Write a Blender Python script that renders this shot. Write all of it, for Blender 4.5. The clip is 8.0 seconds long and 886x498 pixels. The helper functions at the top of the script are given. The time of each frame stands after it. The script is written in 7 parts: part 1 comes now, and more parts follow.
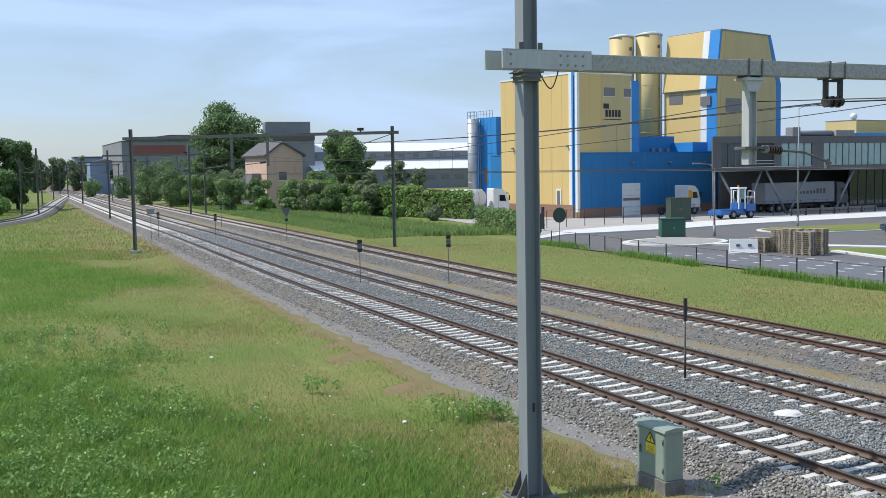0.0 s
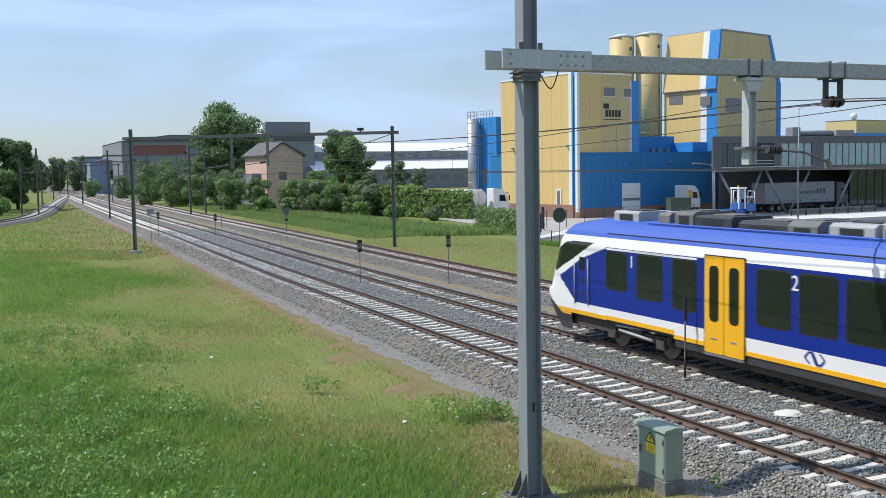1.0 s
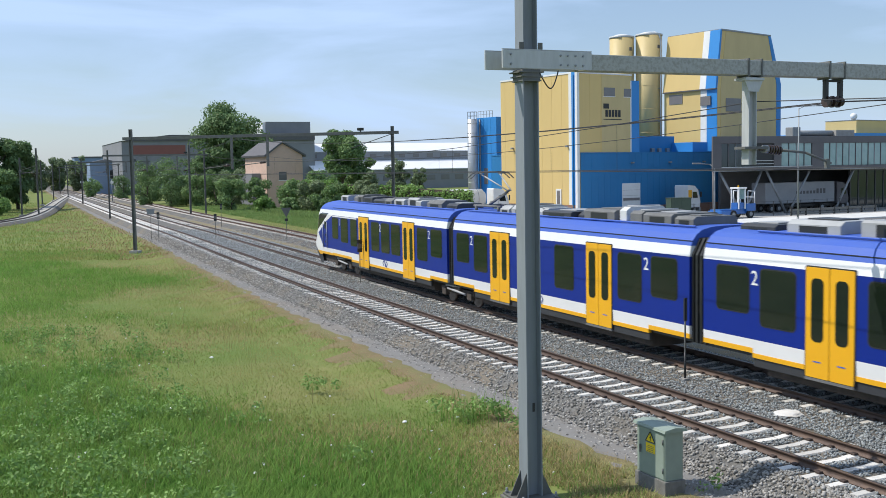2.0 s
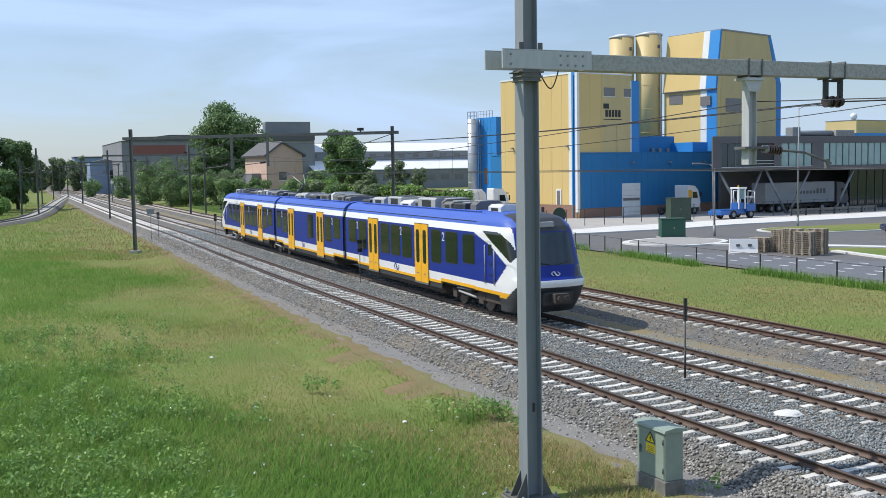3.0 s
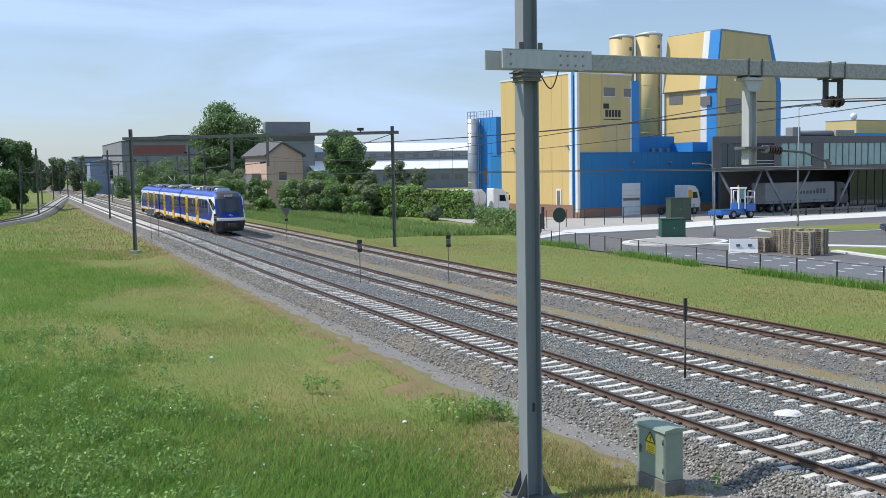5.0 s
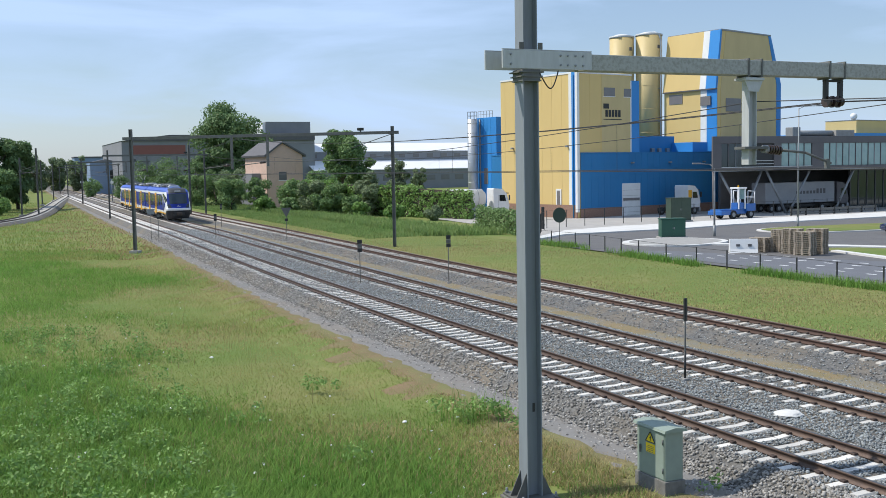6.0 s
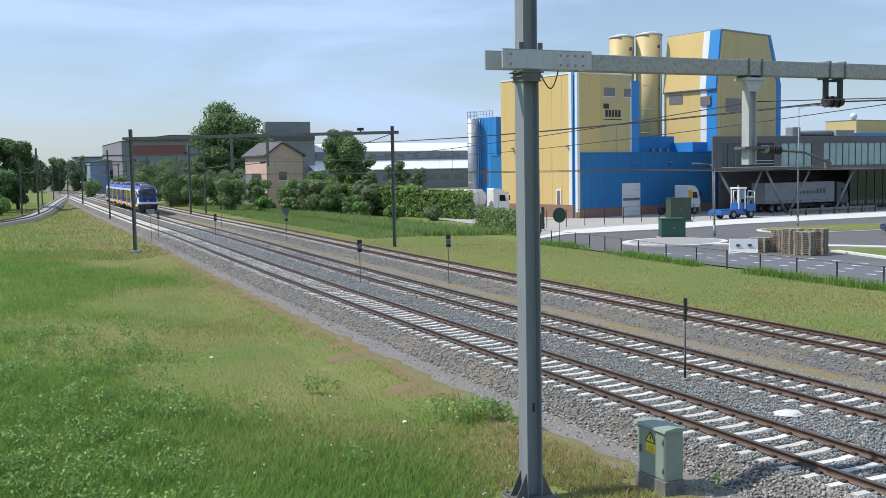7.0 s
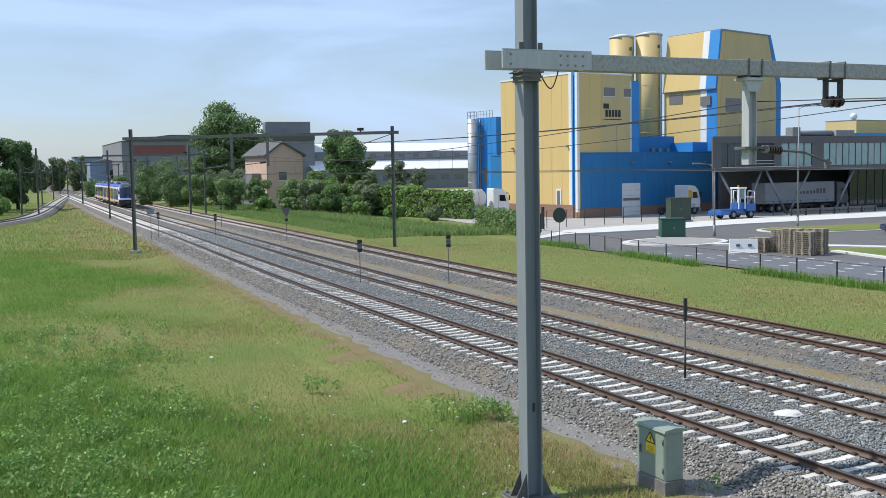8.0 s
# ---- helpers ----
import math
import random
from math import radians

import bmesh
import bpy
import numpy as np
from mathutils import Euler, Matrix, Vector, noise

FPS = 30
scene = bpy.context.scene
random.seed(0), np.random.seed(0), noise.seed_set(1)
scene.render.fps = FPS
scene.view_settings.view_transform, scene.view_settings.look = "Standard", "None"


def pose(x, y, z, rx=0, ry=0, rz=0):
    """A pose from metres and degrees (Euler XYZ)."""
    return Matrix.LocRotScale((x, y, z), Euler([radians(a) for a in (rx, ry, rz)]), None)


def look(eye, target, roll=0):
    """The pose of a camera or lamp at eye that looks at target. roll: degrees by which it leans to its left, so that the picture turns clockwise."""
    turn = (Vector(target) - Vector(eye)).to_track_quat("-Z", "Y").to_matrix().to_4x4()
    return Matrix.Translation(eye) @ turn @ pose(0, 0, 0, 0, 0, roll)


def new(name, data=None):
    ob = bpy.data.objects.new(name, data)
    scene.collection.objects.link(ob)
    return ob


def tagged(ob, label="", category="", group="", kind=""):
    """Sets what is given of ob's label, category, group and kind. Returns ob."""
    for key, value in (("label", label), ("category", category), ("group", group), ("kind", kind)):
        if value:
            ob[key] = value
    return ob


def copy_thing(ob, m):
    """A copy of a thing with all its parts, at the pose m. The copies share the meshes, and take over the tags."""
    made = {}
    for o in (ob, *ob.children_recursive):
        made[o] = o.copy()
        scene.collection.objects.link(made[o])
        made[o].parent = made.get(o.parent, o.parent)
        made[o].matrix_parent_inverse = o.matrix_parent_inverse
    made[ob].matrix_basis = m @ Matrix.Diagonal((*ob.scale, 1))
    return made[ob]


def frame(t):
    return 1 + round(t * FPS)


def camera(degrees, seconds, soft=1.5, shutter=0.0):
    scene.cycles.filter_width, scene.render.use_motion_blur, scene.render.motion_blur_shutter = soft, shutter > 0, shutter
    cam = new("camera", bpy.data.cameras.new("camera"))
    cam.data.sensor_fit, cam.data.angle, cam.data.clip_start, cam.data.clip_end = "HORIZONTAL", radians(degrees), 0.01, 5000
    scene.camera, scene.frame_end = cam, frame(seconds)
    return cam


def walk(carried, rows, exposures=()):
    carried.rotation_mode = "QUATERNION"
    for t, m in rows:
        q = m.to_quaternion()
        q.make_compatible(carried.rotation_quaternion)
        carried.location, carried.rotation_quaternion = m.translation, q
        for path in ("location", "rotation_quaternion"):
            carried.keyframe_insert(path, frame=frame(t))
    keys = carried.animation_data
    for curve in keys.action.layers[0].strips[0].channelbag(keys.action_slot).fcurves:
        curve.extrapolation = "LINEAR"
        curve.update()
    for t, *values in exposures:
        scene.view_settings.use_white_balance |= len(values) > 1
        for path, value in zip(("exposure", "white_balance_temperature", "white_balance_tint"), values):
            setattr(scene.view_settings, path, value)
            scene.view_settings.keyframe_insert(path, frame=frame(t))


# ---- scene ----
import itertools

# ---------- camera ----------
EYE = Vector((-14.872, 0.0, 5.650))
FORWARD = Vector((0.41068, 0.90838, -0.07867))
RIGHT = Vector((0.91048, -0.41317, -0.01777))
UP = Vector((0.04865, 0.06433, 0.99674))
cam = camera(47.04, 8.0, soft=0.65, shutter=0.08)
turn = Matrix((RIGHT, UP, -FORWARD)).transposed().to_4x4()
CAMERA_POSE = Matrix.Translation(EYE) @ turn
walk(cam, [(0.0, CAMERA_POSE), (8.0, CAMERA_POSE)])

# ---------- world, sun ----------
SUN_ELEVATION = 52.0
SUN_TO = Vector((-0.87, 0.49, 0.0)).normalized() * math.cos(radians(SUN_ELEVATION)) + Vector((0, 0, math.sin(radians(SUN_ELEVATION))))
world = bpy.data.worlds.new("sky")
scene.world = world
world.use_nodes = True


def build_sky():
    nt = world.node_tree
    nt.nodes.clear()
    out = nt.nodes.new("ShaderNodeOutputWorld")
    bg = nt.nodes.new("ShaderNodeBackground")
    sky = nt.nodes.new("ShaderNodeTexSky")
    sky.sky_type = 'NISHITA'
    sky.sun_disc = False
    sky.sun_elevation = radians(SUN_ELEVATION)
    sky.sun_rotation = math.atan2(SUN_TO.x, SUN_TO.y)
    sky.air_density, sky.dust_density, sky.ozone_density = 1.0, 0.7, 3.0
    bg.inputs["Strength"].default_value = 0.115
    # thin high cloud drawn over the clear sky
    tc = nt.nodes.new("ShaderNodeTexCoord")
    mp = nt.nodes.new("ShaderNodeMapping")
    mp.inputs["Scale"].default_value = (1.3, 1.3, 7.0)
    n1 = nt.nodes.new("ShaderNodeTexNoise")
    n1.inputs["Scale"].default_value = 1.7
    n1.inputs["Detail"].default_value = 7.0
    n1.inputs["Roughness"].default_value = 0.52
    n1.inputs["Distortion"].default_value = 0.6
    ramp = nt.nodes.new("ShaderNodeValToRGB")
    ramp.color_ramp.elements[0].position = 0.42
    ramp.color_ramp.elements[0].color = (0, 0, 0, 1)
    ramp.color_ramp.elements[1].position = 0.62
    ramp.color_ramp.elements[1].color = (1, 1, 1, 1)
    mix = nt.nodes.new("ShaderNodeMix")
    mix.data_type = 'RGBA'
    mix.inputs["B"].default_value = (4.9, 6.6, 9.5, 1)
    scale = nt.nodes.new("ShaderNodeMath")
    scale.operation = 'MULTIPLY_ADD'
    scale.inputs[1].default_value = 0.62
    scale.inputs[2].default_value = 0.30
    nt.links.new(tc.outputs["Generated"], mp.inputs["Vector"])
    nt.links.new(mp.outputs["Vector"], n1.inputs["Vector"])
    nt.links.new(n1.outputs["Fac"], ramp.inputs["Fac"])
    nt.links.new(ramp.outputs["Color"], scale.inputs[0])
    nt.links.new(scale.outputs[0], mix.inputs["Factor"])
    nt.links.new(sky.outputs["Color"], mix.inputs["A"])
    nt.links.new(mix.outputs["Result"], bg.inputs["Color"])
    nt.links.new(bg.outputs["Background"], out.inputs["Surface"])


build_sky()
sun_data = bpy.data.lights.new("sun", 'SUN')
sun_data.energy = 4.2
sun_data.angle = radians(0.6)
sun_data.color = (1.0, 0.95, 0.87)
sun = new("sun", sun_data)
sun.matrix_basis = look(SUN_TO * 300, (0, 0, 0))
scene.view_settings.exposure = 0.0


# ---------- materials ----------
MATS = {}


def mat(name, color, rough=0.6, metal=0.0, color2=None, scale=4.0, mixing=0.5, bump=0.0, bump_scale=40.0,
        vary=0.0, island=0.0, color3=None, scale3=0.3, stretch=(1, 1, 1), spec=0.5, coat=0.0, edge=(0.35, 0.65), thin=0.0):
    """Principled material: two noise scales of colour, bump, and change from object to object."""
    if name in MATS:
        return MATS[name]
    m = bpy.data.materials.new(name)
    MATS[name] = m
    m.use_nodes = True
    nt = m.node_tree
    b = nt.nodes["Principled BSDF"]
    b.inputs["Roughness"].default_value = rough
    b.inputs["Metallic"].default_value = metal
    b.inputs["Specular IOR Level"].default_value = spec
    b.inputs["Coat Weight"].default_value = coat
    b.inputs["Base Color"].default_value = (*color, 1)
    tc = nt.nodes.new("ShaderNodeTexCoord")
    mp = nt.nodes.new("ShaderNodeMapping")
    mp.inputs["Scale"].default_value = stretch
    nt.links.new(tc.outputs["Object"], mp.inputs["Vector"])
    last = None

    def noise_mask(sc, lo, hi, detail=5.0):
        n = nt.nodes.new("ShaderNodeTexNoise")
        n.inputs["Scale"].default_value = sc
        n.inputs["Detail"].default_value = detail
        n.inputs["Roughness"].default_value = 0.62
        nt.links.new(mp.outputs["Vector"], n.inputs["Vector"])
        r = nt.nodes.new("ShaderNodeMapRange")
        r.inputs["From Min"].default_value, r.inputs["From Max"].default_value = lo, hi
        nt.links.new(n.outputs["Fac"], r.inputs["Value"])
        return r.outputs["Result"]

    def blend(prev, col, fac, amount):
        mx = nt.nodes.new("ShaderNodeMix")
        mx.data_type = 'RGBA'
        mu = nt.nodes.new("ShaderNodeMath")
        mu.operation = 'MULTIPLY'
        mu.inputs[1].default_value = amount
        nt.links.new(fac, mu.inputs[0])
        nt.links.new(mu.outputs[0], mx.inputs["Factor"])
        if prev is None:
            mx.inputs["A"].default_value = (*color, 1)
        else:
            nt.links.new(prev, mx.inputs["A"])
        mx.inputs["B"].default_value = (*col, 1)
        return mx.outputs["Result"]

    if color2:
        last = blend(last, color2, noise_mask(scale, *edge), mixing)
    if color3:
        last = blend(last, color3, noise_mask(scale3, 0.42, 0.62, 3.0), mixing)
    if vary or island:
        src = nt.nodes.new("ShaderNodeObjectInfo" if vary else "ShaderNodeNewGeometry")
        hsv = nt.nodes.new("ShaderNodeHueSaturation")
        r = nt.nodes.new("ShaderNodeMapRange")
        amt = vary or island
        r.inputs["To Min"].default_value, r.inputs["To Max"].default_value = 1 - amt, 1 + amt
        nt.links.new(src.outputs["Random" if vary else "Random Per Island"], r.inputs["Value"])
        nt.links.new(r.outputs["Result"], hsv.inputs["Value"])
        if last is None:
            hsv.inputs["Color"].default_value = (*color, 1)
        else:
            nt.links.new(last, hsv.inputs["Color"])
        last = hsv.outputs["Color"]
    if last is not None:
        nt.links.new(last, b.inputs["Base Color"])
    if thin:
        # light that passes through leaves and blades
        tl = nt.nodes.new("ShaderNodeBsdfTranslucent")
        mx = nt.nodes.new("ShaderNodeMixShader")
        mx.inputs["Fac"].default_value = thin
        nt.links.new(last, tl.inputs["Color"])
        nt.links.new(b.outputs["BSDF"], mx.inputs[1])
        nt.links.new(tl.outputs["BSDF"], mx.inputs[2])
        nt.links.new(mx.outputs["Shader"], nt.nodes["Material Output"].inputs["Surface"])
    if bump:
        n = nt.nodes.new("ShaderNodeTexNoise")
        n.inputs["Scale"].default_value = bump_scale
        n.inputs["Detail"].default_value = 6.0
        nt.links.new(mp.outputs["Vector"], n.inputs["Vector"])
        bp = nt.nodes.new("ShaderNodeBump")
        bp.inputs["Strength"].default_value = bump
        bp.inputs["Distance"].default_value = 0.03
        nt.links.new(n.outputs["Fac"], bp.inputs["Height"])
        nt.links.new(bp.outputs["Normal"], b.inputs["Normal"])
    return m


def glowing(name, color, strength):
    m = mat(name, color)
    b = m.node_tree.nodes["Principled BSDF"]
    b.inputs["Emission Color"].default_value = (*color, 1)
    b.inputs["Emission Strength"].default_value = strength
    return m


def leaf_mat(name, dark, light, scale=0.8):
    m = mat(name, dark, 0.55, color2=light, scale=scale, mixing=0.85, island=0.25, spec=0.2, thin=0.3)
    return m


grass_soil = mat("grass_soil", (0.17, 0.20, 0.06), 0.95, color2=(0.25, 0.23, 0.10), scale=0.9, mixing=0.6,
                 color3=(0.11, 0.19, 0.045), scale3=0.11, bump=0.8, bump_scale=9.0, spec=0.1)
blade_green = mat("blade_green", (0.21, 0.32, 0.075), 0.8, color2=(0.37, 0.33, 0.13), scale=0.28, mixing=0.85, island=0.2, spec=0.12, thin=0.4)
blade_bank = mat("blade_bank", (0.19, 0.30, 0.095), 0.85, color2=(0.27, 0.34, 0.13), scale=0.2, mixing=0.8, island=0.12, spec=0.1, thin=0.4)
blade_verge = mat("blade_verge", (0.30, 0.36, 0.11), 0.85, color2=(0.40, 0.37, 0.17), scale=0.22, mixing=0.8, island=0.05, spec=0.1, thin=0.4)
blade_lush = mat("blade_lush", (0.16, 0.31, 0.06), 0.75, color2=(0.25, 0.36, 0.095), scale=0.5, mixing=0.7, island=0.3, spec=0.12, thin=0.4)
blade_dry = mat("blade_dry", (0.42, 0.33, 0.17), 0.85, color2=(0.34, 0.31, 0.13), scale=0.5, mixing=0.7, island=0.3, spec=0.1, thin=0.3)
blade_rust = mat("blade_rust", (0.38, 0.25, 0.14), 0.9, color2=(0.36, 0.30, 0.15), scale=0.7, mixing=0.7, island=0.3, spec=0.1, thin=0.3)
# bed colours darkened to paint the shade in the gaps between loose stones
ballast_mat = mat("ballast", (0.19, 0.188, 0.18), 0.95, color2=(0.07, 0.066, 0.06), scale=9.0, mixing=0.8,
                  color3=(0.20, 0.17, 0.13), scale3=0.5, bump=1.0, bump_scale=16.0, spec=0.2)
stone_mat = mat("ballast_stone", (0.30, 0.32, 0.32), 0.9, color2=(0.19, 0.195, 0.19), scale=3.0, mixing=0.6, island=0.45, spec=0.2)
stone_old = mat("shoulder_stone", (0.33, 0.315, 0.29), 0.95, color2=(0.21, 0.20, 0.185), scale=2.0, mixing=0.7, island=0.5, spec=0.15)
cinder = mat("cinder_path", (0.235, 0.23, 0.22), 0.95, color2=(0.19, 0.18, 0.165), scale=1.6, mixing=0.7,
             color3=(0.24, 0.215, 0.185), scale3=0.35, bump=0.6, bump_scale=30.0, spec=0.15)
dry_earth = mat("dry_earth", (0.26, 0.20, 0.12), 0.95, color2=(0.20, 0.19, 0.10), scale=1.2, mixing=0.7,
                color3=(0.22, 0.215, 0.20), scale3=0.6, bump=0.7, bump_scale=22.0, spec=0.1)
scorched = mat("scorched_earth", (0.235, 0.165, 0.10), 0.95, color2=(0.17, 0.16, 0.075), scale=1.4, mixing=0.75, color3=(0.19, 0.20, 0.085), scale3=0.5, bump=0.8, bump_scale=20.0, spec=0.1)
rail_mat = mat("rail_steel", (0.085, 0.055, 0.042), 0.55, 0.3, color2=(0.13, 0.085, 0.06), scale=3.0, mixing=0.7, bump=0.15)
rail_top = mat("rail_head", (0.16, 0.14, 0.13), 0.35, 0.8, color2=(0.10, 0.08, 0.07), scale=2.0, mixing=0.5)
rail_rust = mat("rail_rust", (0.095, 0.055, 0.04), 0.8, 0.1, color2=(0.07, 0.042, 0.032), scale=3.0, mixing=0.7, bump=0.2)
sleeper_mat = mat("sleeper_concrete", (0.66, 0.64, 0.59), 0.85, color2=(0.48, 0.45, 0.41), scale=5.0, mixing=0.5, vary=0.16, bump=0.2, bump_scale=60)
sleeper_old = mat("sleeper_wood", (0.50, 0.47, 0.42), 0.9, color2=(0.34, 0.31, 0.26), scale=5.0, mixing=0.6, vary=0.25, bump=0.3, bump_scale=40)
clip_mat = mat("clip_steel", (0.06, 0.045, 0.04), 0.7, 0.3, color2=(0.10, 0.06, 0.04), scale=30, mixing=0.5)
galv = mat("galvanised", (0.30, 0.315, 0.32), 0.55, 0.35, color2=(0.22, 0.23, 0.235), scale=2.5, mixing=0.7, bump=0.08, stretch=(3, 3, 0.6))
galv_dark = mat("weathered_steel", (0.16, 0.165, 0.155), 0.7, 0.2, color2=(0.11, 0.105, 0.095), scale=2.0, mixing=0.7, bump=0.1)
beam_mat = mat("beam_steel", (0.40, 0.40, 0.37), 0.8, 0.0, color2=(0.20, 0.20, 0.165), scale=16.0, mixing=0.5, bump=0.15, edge=(0.42, 0.62))
mast_grey = mat("mast_grey_paint", (0.25, 0.275, 0.295), 0.55, 0.0, color2=(0.20, 0.215, 0.23), scale=1.4, mixing=0.6, bump=0.05, stretch=(3, 3, 0.5))
galv_light = mat("pale_galvanised", (0.50, 0.515, 0.51), 0.6, 0.1, color2=(0.40, 0.41, 0.40), scale=3.0, mixing=0.6, bump=0.06, stretch=(3, 3, 0.6))
wire_mat = mat("wire", (0.035, 0.035, 0.035), 0.6, 0.3)
insul = mat("insulator", (0.045, 0.028, 0.024), 0.25, color2=(0.07, 0.05, 0.04), scale=20)
concrete = mat("concrete", (0.36, 0.35, 0.33), 0.9, color2=(0.26, 0.25, 0.23), scale=2.0, mixing=0.6, bump=0.3, bump_scale=25)
old_concrete = mat("old_stained_concrete", (0.20, 0.195, 0.18), 0.95, color2=(0.12, 0.115, 0.10), scale=6.0, mixing=0.7, bump=0.3, bump_scale=25)
white_pave = mat("white_paving", (0.66, 0.65, 0.62), 0.9, color2=(0.54, 0.53, 0.50), scale=0.8, mixing=0.6, bump=0.15, bump_scale=30)
yard_pave = mat("yard_paving", (0.42, 0.40, 0.37), 0.9, color2=(0.33, 0.31, 0.29), scale=0.7, mixing=0.6, bump=0.2, bump_scale=30)
asphalt = mat("asphalt", (0.115, 0.112, 0.112), 0.9, color2=(0.155, 0.15, 0.145), scale=0.5, mixing=0.6, bump=0.3, bump_scale=60)
asphalt_blue = mat("new_asphalt", (0.145, 0.15, 0.165), 0.9, color2=(0.12, 0.125, 0.135), scale=0.7, mixing=0.6, bump=0.3, bump_scale=60)
black_steel = mat("black_steel", (0.018, 0.02, 0.02), 0.5, color2=(0.03, 0.03, 0.03), scale=6, mixing=0.5)
white_paint = mat("white_paint", (0.78, 0.78, 0.76), 0.4, color2=(0.62, 0.62, 0.60), scale=1.0, mixing=0.35)
yellow_clad = mat("yellow_cladding", (0.68, 0.50, 0.20), 0.6, color2=(0.62, 0.45, 0.18), scale=0.25, mixing=0.7, bump=0.05, bump_scale=3, stretch=(1, 1, 0.2))
blue_clad = mat("blue_cladding", (0.016, 0.185, 0.42), 0.55, color2=(0.018, 0.16, 0.36), scale=0.3, mixing=0.7, stretch=(1, 1, 0.3))
light_blue = mat("light_blue_cladding", (0.03, 0.25, 0.62), 0.5, color2=(0.028, 0.21, 0.54), scale=0.3, mixing=0.7)
brick_mat = mat("brick_plinth", (0.25, 0.14, 0.10), 0.9, color2=(0.30, 0.20, 0.15), scale=9, mixing=0.7, bump=0.4, bump_scale=30)
dark_clad = mat("dark_grey_cladding", (0.10, 0.095, 0.10), 0.6, color2=(0.125, 0.12, 0.12), scale=0.6, mixing=0.6)
dark_in = mat("dark_interior", (0.14, 0.14, 0.145), 0.8, color2=(0.19, 0.19, 0.19), scale=0.5, mixing=0.6)
glass_dark = mat("dark_glass", (0.02, 0.035, 0.038), 0.06, color2=(0.03, 0.05, 0.05), scale=0.4, mixing=0.6, spec=0.7)
glass_green = mat("green_glass", (0.22, 0.34, 0.32), 0.12, color2=(0.30, 0.42, 0.40), scale=0.7, mixing=0.7, spec=0.8)
window_grey = mat("window_grey", (0.16, 0.15, 0.15), 0.15, color2=(0.20, 0.19, 0.18), scale=0.7, mixing=0.6)
silo_yellow = mat("silo_yellow", (0.60, 0.47, 0.22), 0.55, color2=(0.52, 0.40, 0.19), scale=0.6, mixing=0.6, stretch=(1, 1, 0.3))


# ---------- mesh helpers ----------
def bm_box(bm, x0, x1, y0, y1, z0, z1, bevel=0.0):
    vs = [bm.verts.new(c) for c in itertools.product((x0, x1), (y0, y1), (z0, z1))]
    faces = []
    for a, b, c, d in ((0, 1, 3, 2), (4, 6, 7, 5), (0, 4, 5, 1), (2, 3, 7, 6), (0, 2, 6, 4), (1, 5, 7, 3)):
        faces.append(bm.faces.new((vs[a], vs[b], vs[c], vs[d])))
    if bevel:
        edges = list({e for f in faces for e in f.edges})
        bmesh.ops.bevel(bm, geom=edges, offset=bevel, segments=2, affect='EDGES', profile=0.6)
    return bm


def bm_tube(bm, p0, p1, r0, r1=None, seg=10, caps=True):
    p0, p1 = Vector(p0), Vector(p1)
    r1 = r0 if r1 is None else r1
    d = (p1 - p0).normalized()
    s = d.orthogonal().normalized()
    t = d.cross(s)
    rings = []
    for c, r in ((p0, r0), (p1, r1)):
        rings.append([bm.verts.new(c + (s * math.cos(k * 2 * math.pi / seg) + t * math.sin(k * 2 * math.pi / seg)) * r) for k in range(seg)])
    for k in range(seg):
        f = bm.faces.new((rings[0][k], rings[0][(k + 1) % seg], rings[1][(k + 1) % seg], rings[1][k]))
        f.smooth = seg > 6
    if caps:
        bm.faces.new(rings[0][::-1])
        bm.faces.new(rings[1])
    return bm


def bm_path(bm, points, r, seg=8):
    for a, b in zip(points[:-1], points[1:]):
        bm_tube(bm, a, b, r, seg=seg)
    return bm


def bm_prism(bm, outline, y0, y1, axis="y"):
    """Extrudes an outline of (u, v) pairs along y (u=x, v=z), x (u=y, v=z) or z (u=x, v=y)."""
    def put(u, v, w):
        return {"y": (u, w, v), "x": (w, u, v), "z": (u, v, w)}[axis]
    a = [bm.verts.new(put(u, v, y0)) for u, v in outline]
    b = [bm.verts.new(put(u, v, y1)) for u, v in outline]
    n = len(outline)
    for k in range(n):
        bm.faces.new((a[k], a[(k + 1) % n], b[(k + 1) % n], b[k]))
    bm.faces.new(a[::-1])
    bm.faces.new(b)
    bmesh.ops.recalc_face_normals(bm, faces=bm.faces)
    return bm


def box(x0, x1, y0, y1, z0, z1, bevel=0.0):
    return bm_box(bmesh.new(), x0, x1, y0, y1, z0, z1, bevel)


def tube(p0, p1, r0, r1=None, seg=10):
    return bm_tube(bmesh.new(), p0, p1, r0, r1, seg)


def mesh_of(name, bm, material):
    me = bpy.data.meshes.new(name)
    bmesh.ops.recalc_face_normals(bm, faces=bm.faces)
    bm.to_mesh(me)
    bm.free()
    me.materials.append(material)
    return me


def part(name, bm, material, parent, label=""):
    ob = new(name, mesh_of(name, bm, material))
    ob.parent = parent
    if label:
        ob["label"] = label
    return ob


def share(name, me, parent, m=None):
    ob = new(name, me)
    ob.parent = parent
    if m is not None:
        ob.matrix_basis = m
    return ob


def thing(name, m, label, category, group="", kind=""):
    ob = new(name)
    ob.matrix_basis = m
    ob.empty_display_size = 0.2
    return tagged(ob, label, category, group, kind)


def single(name, bm, material, label, category, kind="", m=None, group=""):
    ob = new(name, mesh_of(name, bm, material))
    if m is not None:
        ob.matrix_basis = m
    return tagged(ob, label, category, group, kind)


